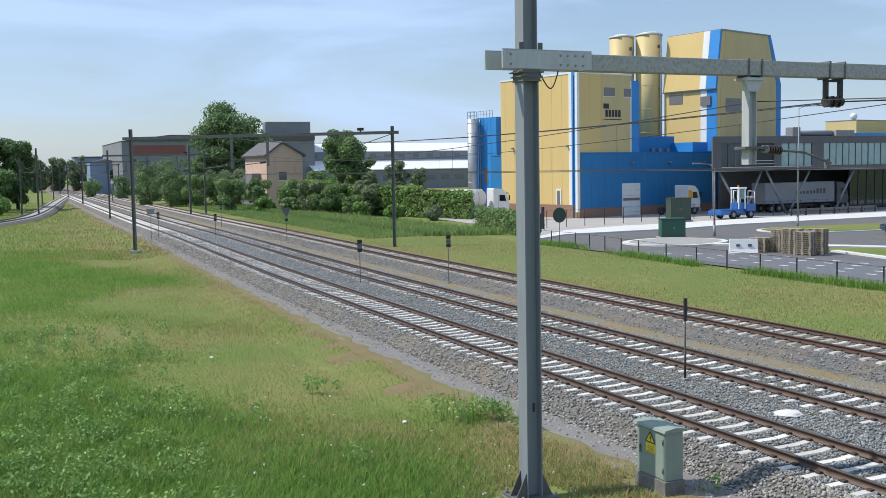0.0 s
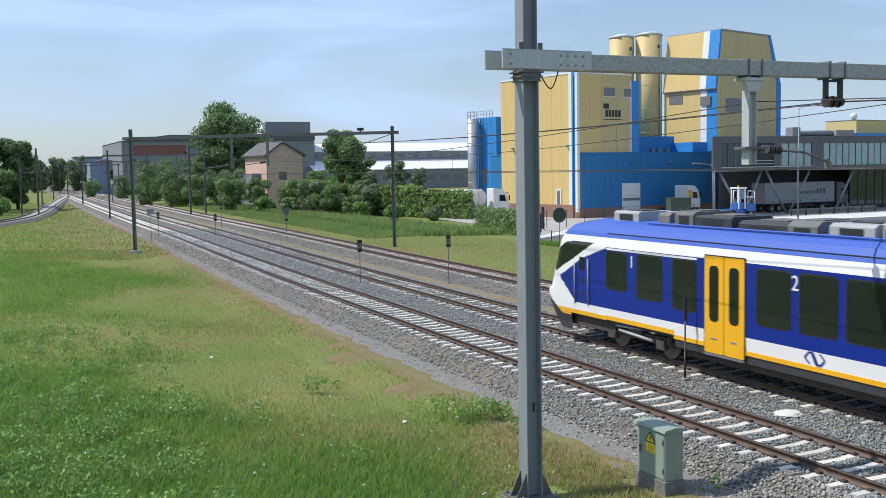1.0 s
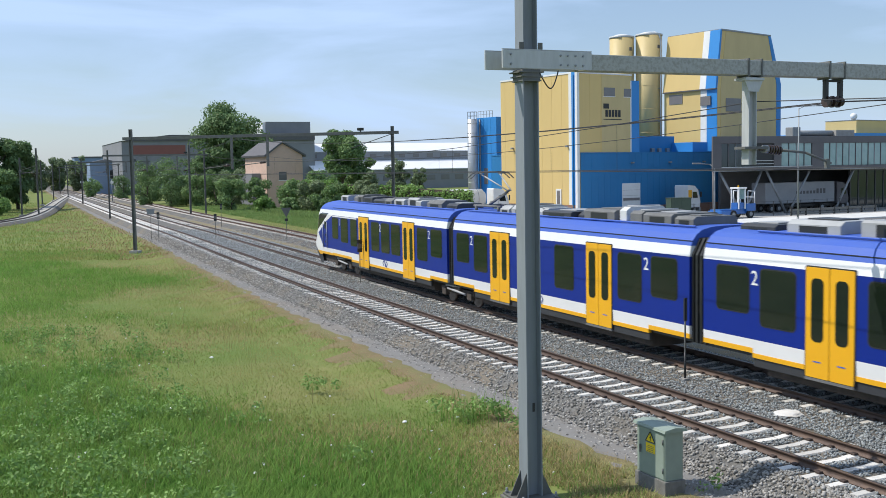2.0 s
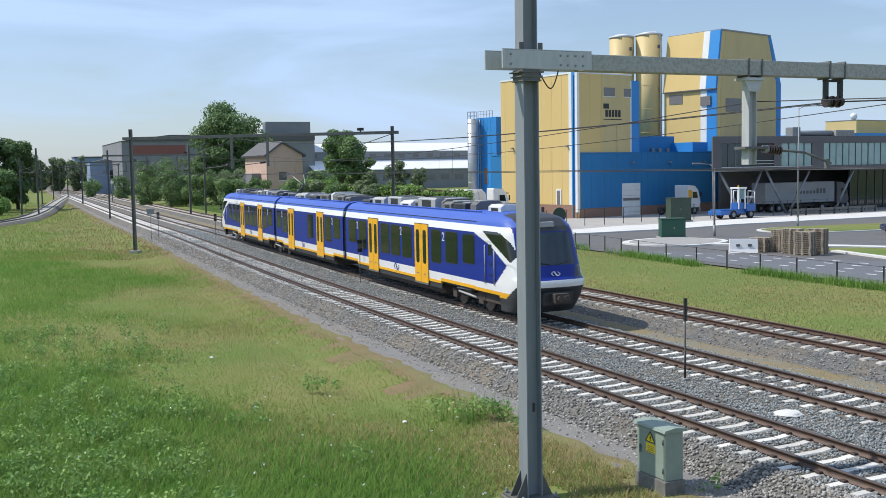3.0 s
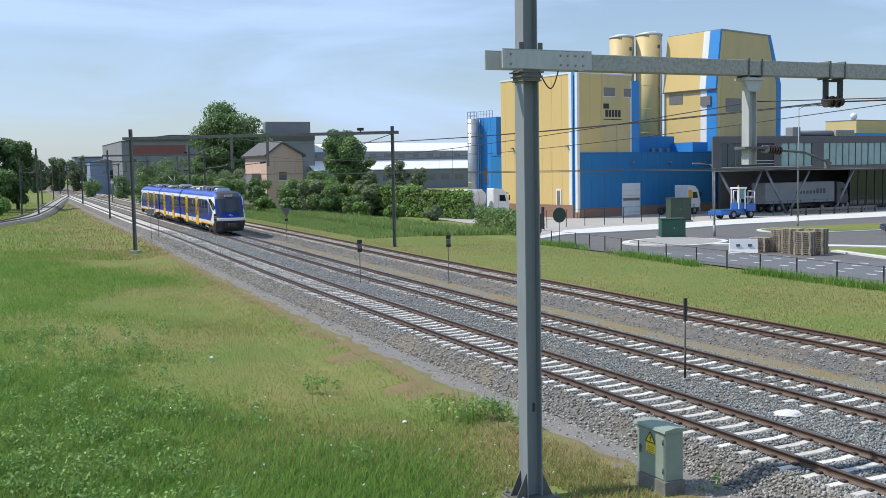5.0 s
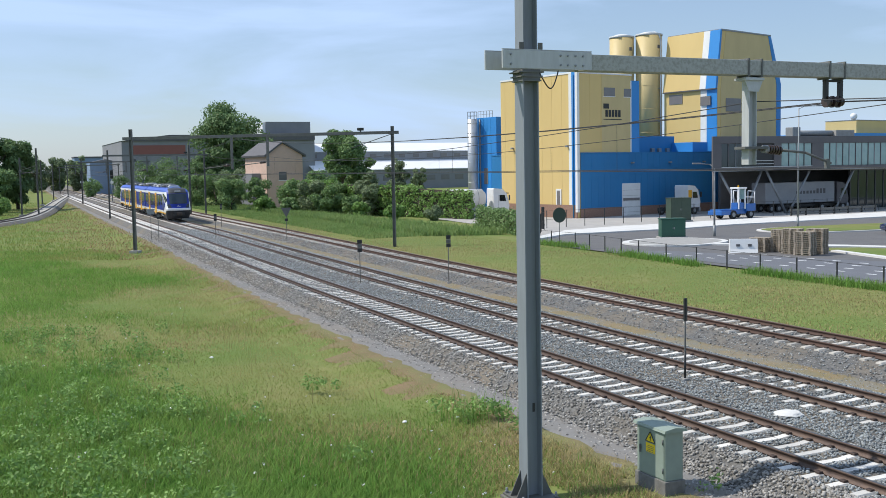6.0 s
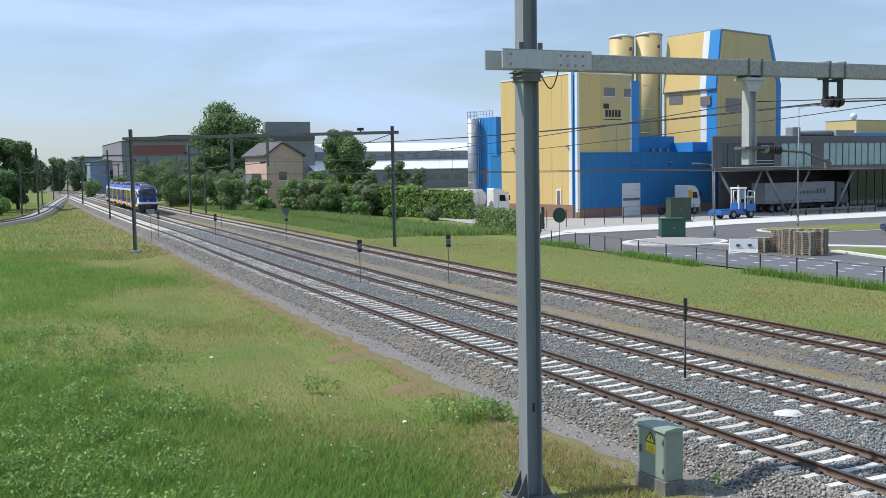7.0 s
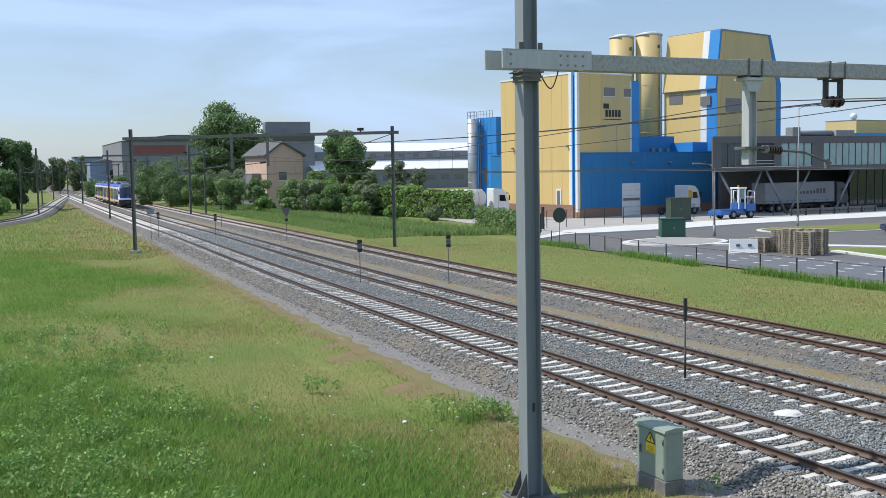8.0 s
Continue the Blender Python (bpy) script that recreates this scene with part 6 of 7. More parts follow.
def build_bushes():
    rng = np.random.default_rng(7)
    for k, (bx, by, bh, bw, m) in enumerate((
            (13.8, 200, 7.0, 6.0, leaf_mid), (17.0, 192, 7.6, 7.0, leaf_dark), (20.5, 186, 6.5, 6.0, leaf_mid), (22.2, 196, 8.5, 7.0, leaf_dark),
            (21.0, 160, 5.4, 5.2, leaf_mid), (24.0, 172, 6.8, 6.0, leaf_grey), (26.5, 165, 5.4, 5.0, leaf_mid), (23.5, 150, 2.6, 3.6, leaf_ivy), (25.8, 143, 2.4, 3.4, leaf_mid), (28.5, 138, 3.2, 3.6, leaf_mid),
            (33.6, 131, 4.4, 3.2, leaf_grey), (31.0, 128, 1.8, 3.0, leaf_ivy), (33.2, 121, 1.7, 3.0, leaf_ivy), (36.0, 115, 1.6, 2.6, leaf_grey), (12.2, 285, 5.5, 6.5, leaf_mid), (17.0, 260, 6.0, 7.0, leaf_dark), (20.0, 235, 6.5, 7.0, leaf_mid),
            (16, 212, 9.0, 9.0, leaf_dark), (20, 209, 9.5, 9.0, leaf_mid), (24, 207, 10.0, 9.0, leaf_dark), (19.5, 197, 6.0, 7.0, leaf_mid), (24.5, 188, 7.0, 7.0, leaf_dark), (27, 182, 7.0, 7.0, leaf_mid),
            (27.5, 150, 4.8, 6.0, leaf_mid), (29.0, 144, 5.0, 5.6, leaf_grey), (31.0, 139, 4.8, 5.0, leaf_mid), (34.0, 133, 6.2, 3.6, leaf_grey), (33.0, 152, 6.5, 6.0, leaf_mid), (31.5, 133, 2.6, 4.5, leaf_mid),
            (-17, 165, 4.2, 6.0, leaf_ivy), (-21, 158, 3.6, 6.0, leaf_mid), (-13, 178, 4.0, 5.0, leaf_ivy))):
        build_tree(bx, by, -0.6, bh, bw, 70 + k, m, "bushy green shrub beside the railway", 1500, 0.30, 0.02, "shrub", 20)


build_bushes()


def build_hedge(name, a, b, h0, h1, thick, material, label, count, size=0.2):
    rng = np.random.default_rng(int(a[1] * 7))
    t = thing(name, Matrix.Identity(4), label, "hedge", "hedges")
    ax, ay = a
    bx, by = b
    n = max(int(math.hypot(bx - ax, by - ay) / 0.9), 2)
    centers, radii = [], []
    for k in range(n + 1):
        u = k / n
        h = h0 + (h1 - h0) * u
        for z in np.arange(0.35, h - 0.2, 0.7):
            centers.append((ax + (bx - ax) * u + rng.normal() * 0.10, ay + (by - ay) * u + rng.normal() * 0.10, -0.75 + z + rng.normal() * 0.08))
            radii.append(thick * (0.85 + 0.3 * rng.random()))
    v, f = leaf_cloud(rng, centers, radii, count, size)
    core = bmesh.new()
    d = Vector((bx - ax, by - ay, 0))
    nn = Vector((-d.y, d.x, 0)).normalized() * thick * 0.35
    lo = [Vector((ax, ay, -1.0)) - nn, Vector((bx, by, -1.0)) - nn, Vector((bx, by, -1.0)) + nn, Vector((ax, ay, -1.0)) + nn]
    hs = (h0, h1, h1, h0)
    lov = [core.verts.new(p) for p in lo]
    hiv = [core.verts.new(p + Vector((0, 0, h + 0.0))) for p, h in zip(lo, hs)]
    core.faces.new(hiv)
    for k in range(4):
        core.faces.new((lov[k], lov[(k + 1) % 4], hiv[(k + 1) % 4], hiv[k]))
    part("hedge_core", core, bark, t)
    tagged(share("leaves", raw_mesh("leaves", v, f, material), t), kind="stuff")


build_hedge("ivy_hedge", (41.2, 115.5), (28.6, 154.0), 3.7, 5.2, 0.62, leaf_ivy, "tall ivy-covered hedge along the factory ground", 30000, 0.18)
build_hedge("hedge", (30.2, 82.0), (33.5, 97.0), 2.2, 2.0, 0.7, leaf_mid, "dense green hedge beside the yard fence", 9000, 0.13)


# ---------- grass ----------
def blades(rng, x, y, z, height, width, lean=0.45):
    """Three-sided bent blades of grass; returns verts and triangles."""
    n = len(x)
    a = rng.random(n) * 2 * math.pi
    dx, dy = np.cos(a), np.sin(a)
    h = height * (0.45 + 0.9 * rng.random(n))
    w = width * (0.6 + 0.8 * rng.random(n))
    l1, l2 = h * lean * rng.random(n) * 0.5, h * lean * (0.4 + rng.random(n))
    base = np.stack([x, y, z - 0.02], 1)
    side = np.stack([-dy, dx, np.zeros(n)], 1) * w[:, None]
    mid = base + np.stack([dx * l1, dy * l1, h * 0.55], 1)
    tip = base + np.stack([dx * l2, dy * l2, h], 1)
    v = np.stack([base - side, base + side, mid + side * 0.75, mid - side * 0.75, tip], 1).reshape(-1, 3)
    i = (np.arange(n) * 5)[:, None]
    f = np.concatenate([i + np.array([[0, 1, 2]]), i + np.array([[0, 2, 3]]), i + np.array([[3, 2, 4]])])
    return v, f


def patchy(x, y, s, ph):
    return (np.sin(x * s + ph) * np.cos(y * s * 0.8 - ph * 1.7 + np.sin(x * s * 0.5)) + np.sin((x + y) * s * 0.37 + 2 * ph)
            + 0.6 * np.sin(x * s * 2.3 - ph) * np.sin(y * s * 1.9 + ph))


def grass_object(name, x, y, height, width, material, label, seed, lean=0.5):
    rng = np.random.default_rng(seed)
    v, f = blades(rng, x, y, ground_z(x, y), height, width, lean)
    tagged(new(name, raw_mesh(name, v, f, material)), label, "grass", kind="stuff")


def build_grass():
    rng = np.random.default_rng(5)

    def field(n, near, far, power=1.9):
        u = rng.random(n) ** power
        y = near + (far - near) * u
        half = 2 + 0.30 * y
        lo = -14.9 - 0.4 * half
        hi = line_x(y) - 2.72
        return lo + (hi - lo) * rng.random(n), y
    x, y = field(380000, 14.5, 92)
    x = x + 0.35 * patchy(y, x, 1.3, 0.7) * np.clip((x - line_x(y) + 6) / 3, 0, 1) * (x - line_x(y) > -6) * rng.random(len(x)) - 0.12
    clear = (np.hypot(x + 5.35, y - 17.1) > 0.75) & ((np.abs(x + 3.18) > 0.4) | (np.abs(y - 15.9) > 0.75))
    x, y = x[clear], y[clear]
    off = x - line_x(y)
    p = patchy(x, y, 0.33, 0.4)
    q = patchy(x, y, 0.9, 1.9)
    r1, r2, r3 = rng.random(len(x)), rng.random(len(x)), rng.random(len(x))
    w_lush = 1 / (1 + np.exp((off + 9.6 - 2.6 * p) * 1.1))
    w_dry = np.clip(0.34 + 0.42 * q + 0.22 * p + 0.03 * (off + 8), 0.03, 0.88)
    w_edge = 1 / (1 + np.exp(-(off + 3.08 + 0.5 * np.clip((27 - y) / 6, 0, 1) - 0.30 * q) * 4.0))
    edge = r1 < w_edge
    lush = ~edge & (r2 < w_lush)
    dry = ~edge & ~lush & (r3 < w_dry)
    mid = ~(lush | dry | edge)
    hgt = 0.10 + 0.04 * np.clip(p, -1, 1) + 0.05 * w_lush
    grass_object("lush_grass", x[lush], y[lush], (hgt * 1.25)[lush], 0.010, blade_lush, "lush dark green grass and weeds on the bank", 1, 0.9)
    grass_object("meadow_grass", x[mid], y[mid], hgt[mid], 0.009, blade_green, "uneven green meadow grass beside the railway", 2, 0.9)
    grass_object("dry_grass", x[dry], y[dry], (hgt * 1.1)[dry], 0.007, blade_dry, "straw-coloured dry grass in patches", 3, 0.9)
    keep = edge & (rng.random(len(x)) < 0.95)
    grass_object("scorched_grass", x[keep], y[keep], 0.07, 0.008, blade_rust, "reddish-brown scorched grass by the cinder path", 4, 1.0)
    # far part of the near field
    x, y = field(50000, 80, 260, 1.2)
    brown = (x - line_x(y) > -9.0 + 2.0 * patchy(x, y, 0.2, 1.1)) & (rng.random(len(x)) < 0.8)
    grass_object("far_dry_grass", x[brown], y[brown], 0.16, 0.03, blade_rust, "brown dry grass between the tracks farther off", 12)
    x, y = x[~brown], y[~brown]
    grass_object("far_grass", x, y, 0.22, 0.03, blade_green, "green grass farther down the line", 5)
    # verge between siding and fence
    n = 120000
    y = 22 + 110 * rng.random(n) ** 1.4
    o = 12.55 + 12.2 * rng.random(n)
    x = o + line_x(y)
    ok = x < 25.6 + 0.09 * np.clip(y - 60, 0, 200)
    x, y = x[ok], y[ok]
    p = patchy(x, y, 0.5, 2.2)
    d = (0.30 * p + rng.random(len(x)) > 0.85) | (x - line_x(y) < 12.7 + 1.6 * rng.random(len(x)) ** 2 + 0.25 * p)
    grass_object("verge_grass", x[~d], y[~d], 0.055, 0.020, blade_verge, "green grass verge beside the siding", 6)
    grass_object("verge_dry_grass", x[d], y[d], 0.10, 0.014, blade_dry, "dry grass on the verge", 7)
    n = 16000
    y = 14 + 58 * rng.random(n)
    x = np.interp(y, (12, 38.5, 50, 57, 67, 73), (24.2, 24.2, 24.5, 25.2, 26.3, 26.0)) + 0.30 * rng.normal(size=n) - 0.25
    k = patchy(x, y, 1.1, 0.3) + 1.2 * rng.random(n) > 0.5
    grass_object("fence_weeds", x[k], y[k], 0.30 + 0.25 * rng.random(int(k.sum())) ** 2, 0.018, blade_lush, "taller weeds along the fence foot", 8)
    # tall rough growth before the hedges
    n = 50000
    y = 84 + 100 * rng.random(n)
    x = 14.5 + line_x(y) + (10.5 + 0.06 * (140 - y)) * rng.random(n)
    grass_object("rough_grass", x, y, 0.26 + 0.4 * (x - line_x(y) > 20), 0.045, blade_bank, "rough tall grass before the hedge", 9)
    # sparse dry tufts between the tracks
    n = 9000
    y = 14 + 80 * rng.random(n) ** 1.3
    x = line_x(y) + 6.9 + 0.35 * rng.normal(size=n)
    grass_object("verge_tufts", x, y, 0.10, 0.010, blade_dry, "thin dry grass between the tracks", 10)


build_grass()


def build_weeds():
    """Broad-leaved weeds and flower heads on the bank."""
    rng = np.random.default_rng(21)
    c, r = [], []
    for k in range(260):
        y = 18 + 26 * rng.random() ** 1.5
        x = -14.4 + (2.2 + 0.08 * y) * rng.normal() * 0.55
        if x > float(line_x(y)) - 6.0:
            continue
        c.append((x, y, float(ground_z(x, y)) + 0.18 + 0.14 * rng.random()))
        r.append(0.20 + 0.18 * rng.random())
    for x, y, s in ((-4.3, 23.0, 0.26), (-3.9, 22.6, 0.24), (-3.5, 22.2, 0.26), (-3.3, 21.0, 0.2), (-6.2, 28.0, 0.2), (-5.9, 27.7, 0.16), (-2.3, 15.1, 0.13), (-10.4, 26.4, 0.4), (-11.7, 27.1, 0.35), (-9.2, 25.0, 0.2), (-12.6, 25.2, 0.4)):
        for j in range(4):
            c.append((x + rng.normal() * 0.25, y + rng.normal() * 0.2, float(ground_z(x, y)) + 0.15 + 0.3 * rng.random()))
            r.append(s)
    v, f = leaf_cloud(rng, c, r, 20000, 0.045)
    tagged(new("weeds", raw_mesh("weeds", v, f, leaf_ivy)), "broad-leaved green weeds among the grass", "weeds", kind="stuff")
    n = 130
    y = 16 + 34 * rng.random(n) ** 1.6
    x = -14 + (10.5) * rng.random(n)
    ok = x < line_x(y) - 4.4
    x, y = x[ok], y[ok]
    pos = [(a, b, float(ground_z(a, b)) + 0.26 + 0.12 * rng.random()) for a, b in zip(x, y)]
    v, f = leaf_cloud(rng, pos, [0.03] * len(pos), len(pos) * 3, 0.022)
    tagged(new("flower_heads", raw_mesh("flower_heads", v, f, white_paint)), "small white flower heads in the grass", "flowers", kind="stuff")


build_weeds()


def build_litter():
    """Scraps of pale paper and dead stalks in the grass."""
    for x, y, r in ((-5.35, 23.6, 0.06), (-4.2, 22.9, 0.045), (-8.0, 34.5, 0.07)):
        bm = bmesh.new()
        bmesh.ops.create_icosphere(bm, subdivisions=2, radius=r)
        for v in bm.verts:
            v.co *= 1 + 0.5 * noise.noise(v.co * 14 + Vector((x, y, 0)))
            v.co.z *= 0.5
        single("paper_scrap", bm, white_paint, "crumpled pale paper scrap lying in the grass", "litter", m=pose(x, y, float(ground_z(x, y)) + 0.12), group="litter")
    rng = np.random.default_rng(33)
    n = 900
    y = 20 + 30 * rng.random(n) ** 1.4
    x = -14 + 9.5 * rng.random(n)
    grass_object("seed_stalks", x, y, 0.36, 0.006, blade_dry, "pale thin seed stalks standing over the grass", 35, 0.35)
    y = 22.7 + 0.5 * rng.normal(size=160)
    grass_object("tall_stalks", -3.9 + 0.45 * rng.normal(size=160), y, 0.62, 0.008, blade_lush, "tall thin weed stalks by the path", 36, 0.3)


build_litter()


# ---------- loose stones of the ballast ----------
def build_stones():
    rng = np.random.default_rng(9)
    octa = np.array([(1, 0, 0), (-1, 0, 0), (0, 1, 0), (0, -1, 0), (0, 0, 1), (0, 0, -1)], float)
    tri = np.array([(0, 2, 4), (2, 1, 4), (1, 3, 4), (3, 0, 4), (2, 0, 5), (1, 2, 5), (3, 1, 5), (0, 3, 5)])
    prof_x = (-2.05, -1.88, -1.46, -1.3, -0.75, 0, 0.75, 1.3, 1.9, 2.2, 2.7, 3.25, 4.0, 4.75, 5.3, 5.8, 6.3, 6.5, 7.3, 7.7, 8.2, 9.0, 9.77, 10.6, 11.3, 11.9, 12.2)
    prof_z = (-0.60, -0.54, -0.21, -0.175, -0.18, -0.20, -0.18, -0.175, -0.21, -0.21, -0.175, -0.18, -0.20, -0.18, -0.19, -0.30, -0.44, -0.49, -0.485, -0.40, -0.22, -0.185, -0.20, -0.185, -0.24, -0.40, -0.49)
    n = 190000
    y = 11.5 + 95 * rng.random(n) ** 2.3
    off = -2.06 + 14.0 * rng.random(n)
    off = np.where(rng.random(n) < 0.025, -2.05 - 0.7 * rng.random(n) ** 2, off)
    thin = (off > 6.3) & (rng.random(n) < 0.6)
    ok = ~thin
    for t in TRACKS:
        d = np.abs(off - t)
        ph = np.abs(((y + 60 - 0.31) / 0.6 + 0.5) % 1.0 - 0.5) * 0.6
        ok &= ~((d < 1.30) & (ph < 0.145) & (rng.random(n) < (0.995 if t == 0 else 0.96)))
        ok &= ~(np.abs(d - 0.755) < 0.10)
    y, off = y[ok], off[ok]
    n = len(y)
    x = line_x(y) + off
    z = np.interp(off, prof_x, prof_z) + 0.012 * rng.normal(size=n) + 0.012
    s = 0.021 + 0.024 * rng.random(n) + 0.010 * (off < -1.25) + 0.0004 * np.clip(y - 30, 0, 80)
    shape = octa[None] * (0.45 + 0.95 * rng.random((n, 6, 1))) * s[:, None, None]
    a = rng.random(n) * 2 * math.pi
    b = rng.random(n) * 2.0
    ca, sa, cb, sb = np.cos(a)[:, None], np.sin(a)[:, None], np.cos(b)[:, None], np.sin(b)[:, None]
    px, py, pz = shape[..., 0], shape[..., 1], shape[..., 2]
    py, pz = py * cb - pz * sb, py * sb + pz * cb
    px, py = px * ca - py * sa, px * sa + py * ca
    v = np.stack([px + x[:, None], py + y[:, None], pz * 0.8 + z[:, None]], -1).reshape(-1, 3)
    v = v.reshape(n, 6, 3)
    old = (off < -1.2 + 0.15 * rng.normal(size=n)) | (off > 6.0) & (rng.random(n) < 0.6)
    for pick, name, material, label in ((~old, "ballast_stones", stone_mat, "loose angular blue-grey ballast stones"), (old, "shoulder_stones", stone_old, "larger brown-grey stones on the ballast shoulder")):
        m = int(pick.sum())
        f = (tri[None] + (np.arange(m) * 6)[:, None, None]).reshape(-1, 3)
        tagged(new(name, raw_mesh(name, v[pick].reshape(-1, 3), f, material)), label, "stones", kind="stuff")


build_stones()


# ---------- buildings farther off ----------
hall_grey = mat("hall_grey", (0.23, 0.235, 0.25), 0.7, color2=(0.18, 0.185, 0.20), scale=0.2, mixing=0.6)
hall_white = mat("hall_white_roof", (0.80, 0.80, 0.80), 0.6, color2=(0.68, 0.68, 0.68), scale=0.2, mixing=0.5)
hall_red = mat("hall_red", (0.24, 0.09, 0.075), 0.7, color2=(0.20, 0.08, 0.07), scale=0.3, mixing=0.5)
plaster = mat("salmon_brick", (0.66, 0.46, 0.36), 0.85, color2=(0.56, 0.39, 0.31), scale=1.5, mixing=0.6, bump=0.2)
slate = mat("roof_tiles", (0.10, 0.10, 0.11), 0.8, color2=(0.14, 0.13, 0.13), scale=2, mixing=0.6, bump=0.4, bump_scale=8)
far_blue = mat("far_blue_grey", (0.22, 0.30, 0.42), 0.7, color2=(0.18, 0.25, 0.36), scale=0.2, mixing=0.6)
metal_silo = mat("silo_aluminium", (0.52, 0.54, 0.56), 0.4, 0.5, color2=(0.40, 0.42, 0.44), scale=0.6, mixing=0.6)


def build_halls():
    w = thing("warehouse", pose(0, 300, 0), "long white-roofed warehouse with two roof steps", "warehouse")
    part("lower_wall", box(79, 150, 0, 60, -1, 5.8, 0.05), hall_grey, w)
    part("lower_roof", bm_prism(bmesh.new(), [(0.0 - 0.3, 5.8), (10, 8.8), (10, 8.6), (-0.3, 5.6)], 78, 150, "x"), hall_white, w, "white sloping roof")
    part("upper_wall", box(76, 150, 10, 60, 5.8, 11.7, 0.05), hall_grey, w)
    part("upper_roof", bm_prism(bmesh.new(), [(9.7, 11.7), (22, 14.6), (22, 14.4), (9.7, 11.5)], 75, 150, "x"), hall_white, w, "white sloping roof")
    for k in range(14):
        part("roof_light", box(80 + 5 * k, 82.2 + 5 * k, 9.9, 9.99, 9.6, 10.8), window_grey, w)
        part("window", box(80.5 + 5 * k, 83.5 + 5 * k, -0.06, 0.0, 2.2, 3.8), window_grey, w)
    g = thing("industrial_hall", pose(0, 305, 0), "long grey industrial hall with a dark flat roof", "hall")
    part("wall", box(22.5, 80, 0, 50, -1, 15.2, 0.05), hall_grey, g)
    part("roof", bm_prism(bmesh.new(), [(22.3, 15.2), (80, 15.2), (80, 17.0), (44, 16.9), (36, 16.9)], -0.5, 50, "y"), slate, g)
    part("red_band", box(24.5, 40.5, -0.12, 0.0, 11.2, 13.9, 0.02), hall_red, g, "dull red cladding band")
    part("roof_house", box(65.8, 80.0, 4, 20, 16.5, 21.0, 0.05), hall_grey, g, "grey plant room on the roof")
    part("roof_house_side", box(64.9, 69.5, 4.5, 21, 16.5, 20.8, 0.05), hall_white, g)
    f = thing("distant_shed", pose(16, 330, 0), "distant blue-grey shed beyond the tracks", "shed")
    part("wall", box(0, 9, 0, 12, -1, 9.5, 0.05), far_blue, f)
    part("roof", bm_prism(bmesh.new(), [(-0.2, 9.5), (9.2, 9.5), (4.5, 10.4)], -0.2, 12.2, "y"), hall_grey, f)
    f = thing("distant_shed", pose(22, 460, 0), "distant blue-grey shed beyond the tracks", "shed")
    part("wall", box(0, 16, 0, 12, -1, 13, 0.05), far_blue, f)
    part("roof", box(-0.3, 16.3, -0.3, 12.3, 13, 13.5, 0.05), slate, f)


build_halls()


def build_house():
    h = thing("house", pose(29.55, 170, -0.6, 0, 0, 8), "salmon brick gable house with a dark tiled roof", "house")
    w, mid, eave, top = 6.54, 2.80, 9.15, 11.42
    part("wall", bm_prism(bmesh.new(), [(0, 0), (w, 0), (w, eave), (mid, top - 0.35), (0, eave)], 0, 10, "y"), plaster, h)
    part("roof", bm_prism(bmesh.new(), [(-0.5, eave - 0.4), (mid, top - 0.3), (mid, top), (-0.6, eave - 0.1)], -0.35, 10.3, "y"), slate, h)
    part("roof", bm_prism(bmesh.new(), [(w + 0.5, eave - 0.4), (mid, top - 0.3), (mid, top), (w + 0.6, eave - 0.1)], -0.35, 10.3, "y"), slate, h)
    for zz in (1.6, 4.8):
        win = part("window", box(mid - 0.7, mid + 0.7, -0.05, 0.05, zz, zz + 1.4, 0.02), window_grey, h)
        part("window_frame", box(mid - 0.8, mid + 0.8, -0.03, 0.0, zz - 0.12, zz - 0.003), white_paint, win)
    part("side_shed", box(-1.6, -0.05, 3.0, 9.0, 0, 6.0, 0.05), hall_grey, h, "grey side building")
    part("downpipe", tube((-0.1, -0.1, 0), (-0.1, -0.1, eave - 0.4), 0.06, seg=8), galv_dark, h)


build_house()


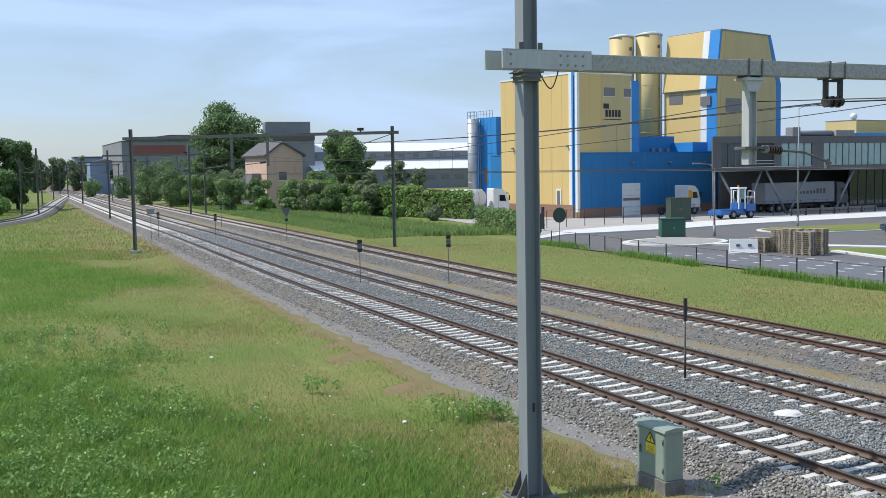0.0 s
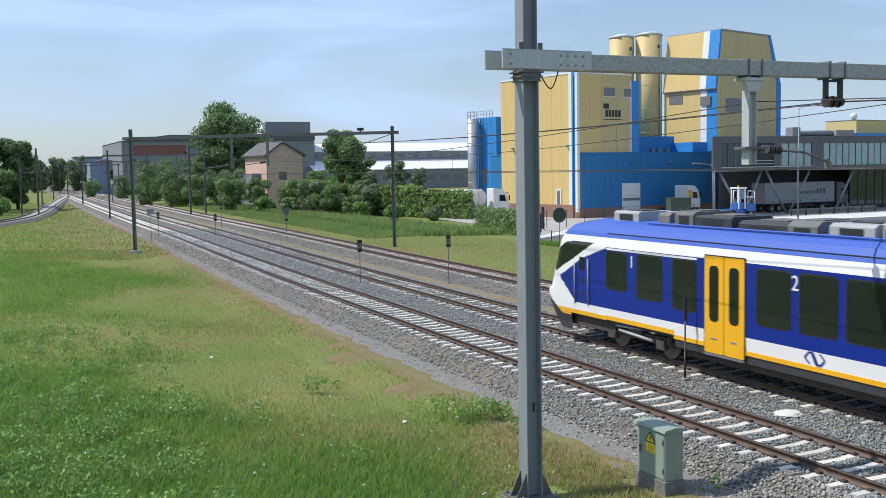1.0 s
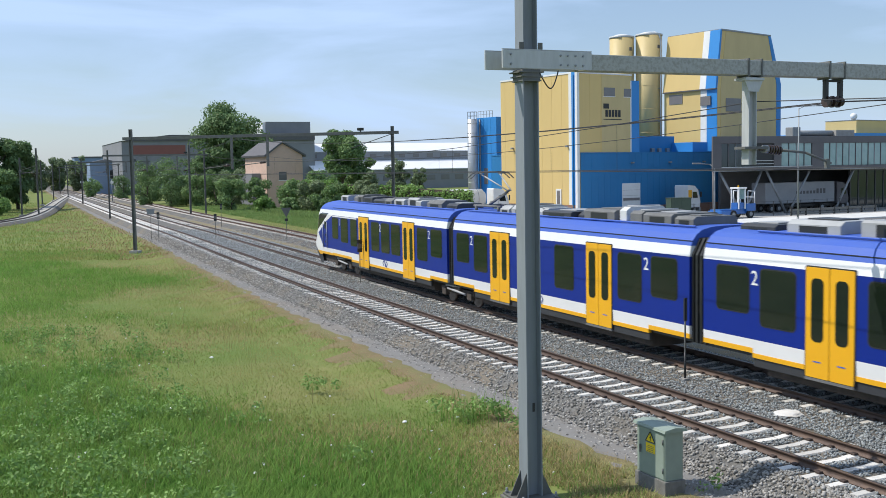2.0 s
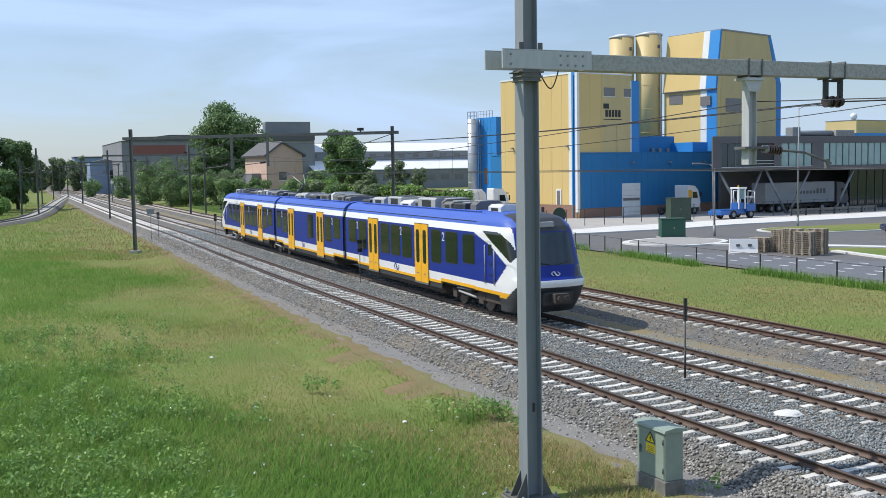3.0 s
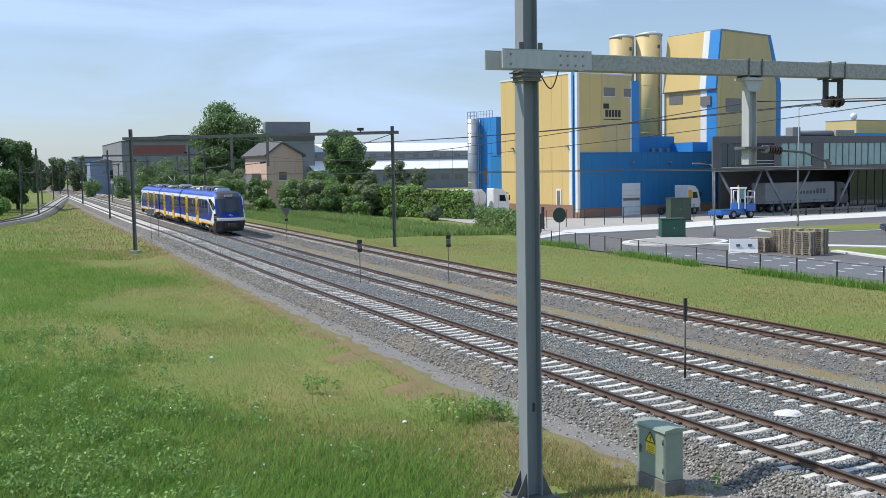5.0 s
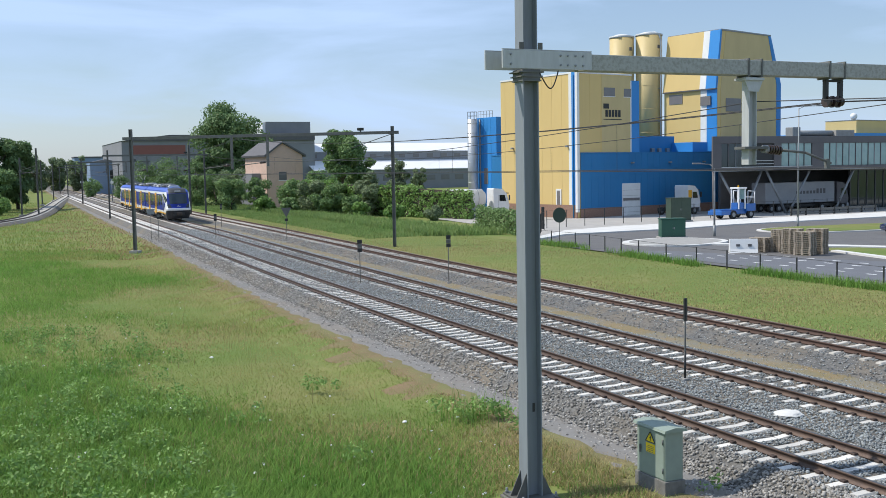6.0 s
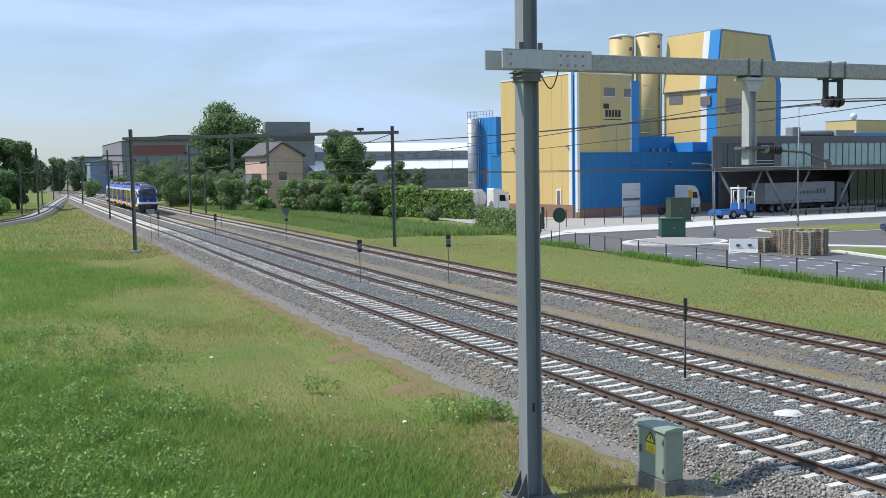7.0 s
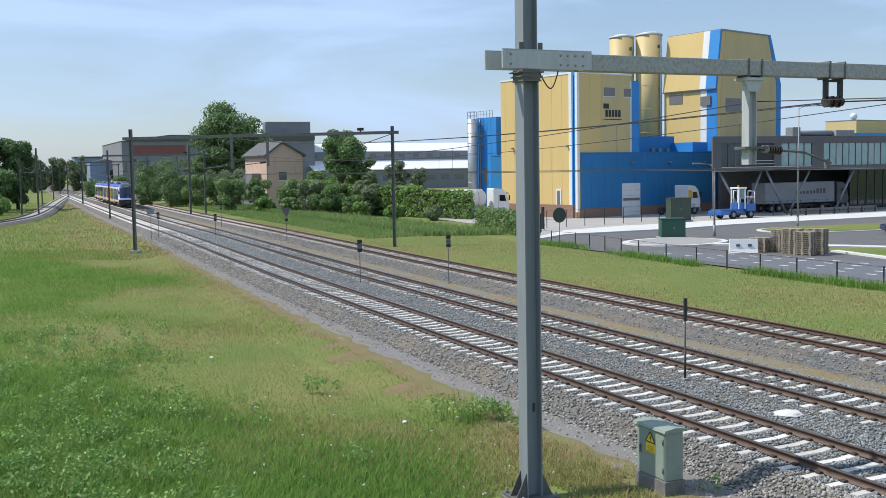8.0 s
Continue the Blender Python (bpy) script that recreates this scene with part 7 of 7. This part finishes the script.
def build_side_block():
    b = thing("blue_annex", pose(54.3, 140, -1.0, 0, 0, -78.5), "blue annex with steel silos beside the factory", "annex")
    part("wall", box(0.05, 4.9, 0, 7.0, 0, 14.2, 0.04), light_blue, b)
    for k in range(4):
        part("wall_seam", box(0.9 + 0.9 * k, 0.93 + 0.9 * k, -0.02, 0.0, 0, 14.0), blue_clad, b)
    part("window", box(1.9, 2.8, -0.05, 0.0, 4.2, 6.6, 0.02), window_grey, b)
    part("downpipe", tube((1.1, -0.12, 0), (1.1, -0.12, 14.0), 0.1, seg=8), galv, b)
    for k in range(6):
        part("roof_post", tube((0.3 + 0.7 * k, 0.2, 14.2), (0.3 + 0.7 * k, 0.2, 15.2), 0.035, seg=6), galv, b)
    for zz in (14.7, 15.2):
        part("roof_rail", tube((0.3, 0.2, zz), (3.8, 0.2, zz), 0.03, seg=6), galv, b)
    s = thing("steel_silo", pose(53.3, 139.2, -1.0), "tall bare steel silo with a top railing", "silo")
    part("shell", tube((0, 0, 0), (0, 0, 14.0), 0.78, seg=24), metal_silo, s)
    for k in range(9):
        part("hoop", tube((0, 0, 1.4 + 1.5 * k), (0, 0, 1.48 + 1.5 * k), 0.81, seg=24), metal_silo, s)
    for zz in (14.5, 15.1):
        for k in range(8):
            a, c = k * math.pi / 4, (k + 1) * math.pi / 4
            part("railing", tube((0.75 * math.cos(a), 0.75 * math.sin(a), zz), (0.75 * math.cos(c), 0.75 * math.sin(c), zz), 0.03, seg=5), galv, s)
    for k in range(8):
        a = k * math.pi / 4
        part("railing_post", tube((0.75 * math.cos(a), 0.75 * math.sin(a), 14.0), (0.75 * math.cos(a), 0.75 * math.sin(a), 15.1), 0.03, seg=5), galv, s)


build_side_block()


# ---------- what moves ----------
TIP_T = (0.0, 0.8, 1.0, 1.2, 1.5, 3.0, 3.5, 4.0, 4.7, 6.0, 8.0)
TIP_Y = (1.9, 25.0, 30.85, 36.4, 44.6, 89.6, 104.2, 119.55, 140.7, 180.4, 239.3)
train_tip = smooth_line(TIP_T, TIP_Y)


def motions():
    for car, c in ((lead_car, LEAD_C), (mid_car, MID_C), (tail_car, 2 * HALF - TAIL_C)):
        rows = []
        for k in range(81):
            t = 0.1 * k
            y = float(train_tip(t)) - c
            a, b = y - 7.5, y + 7.5
            xa, xb = float(line_x(a)) + TRACKS[1], float(line_x(b)) + TRACKS[1]
            rows.append((t, pose((xa + xb) / 2, y, 0, 0, 0, -math.degrees(math.atan2(xb - xa, 15.0)))))
        walk(car, rows)


motions()
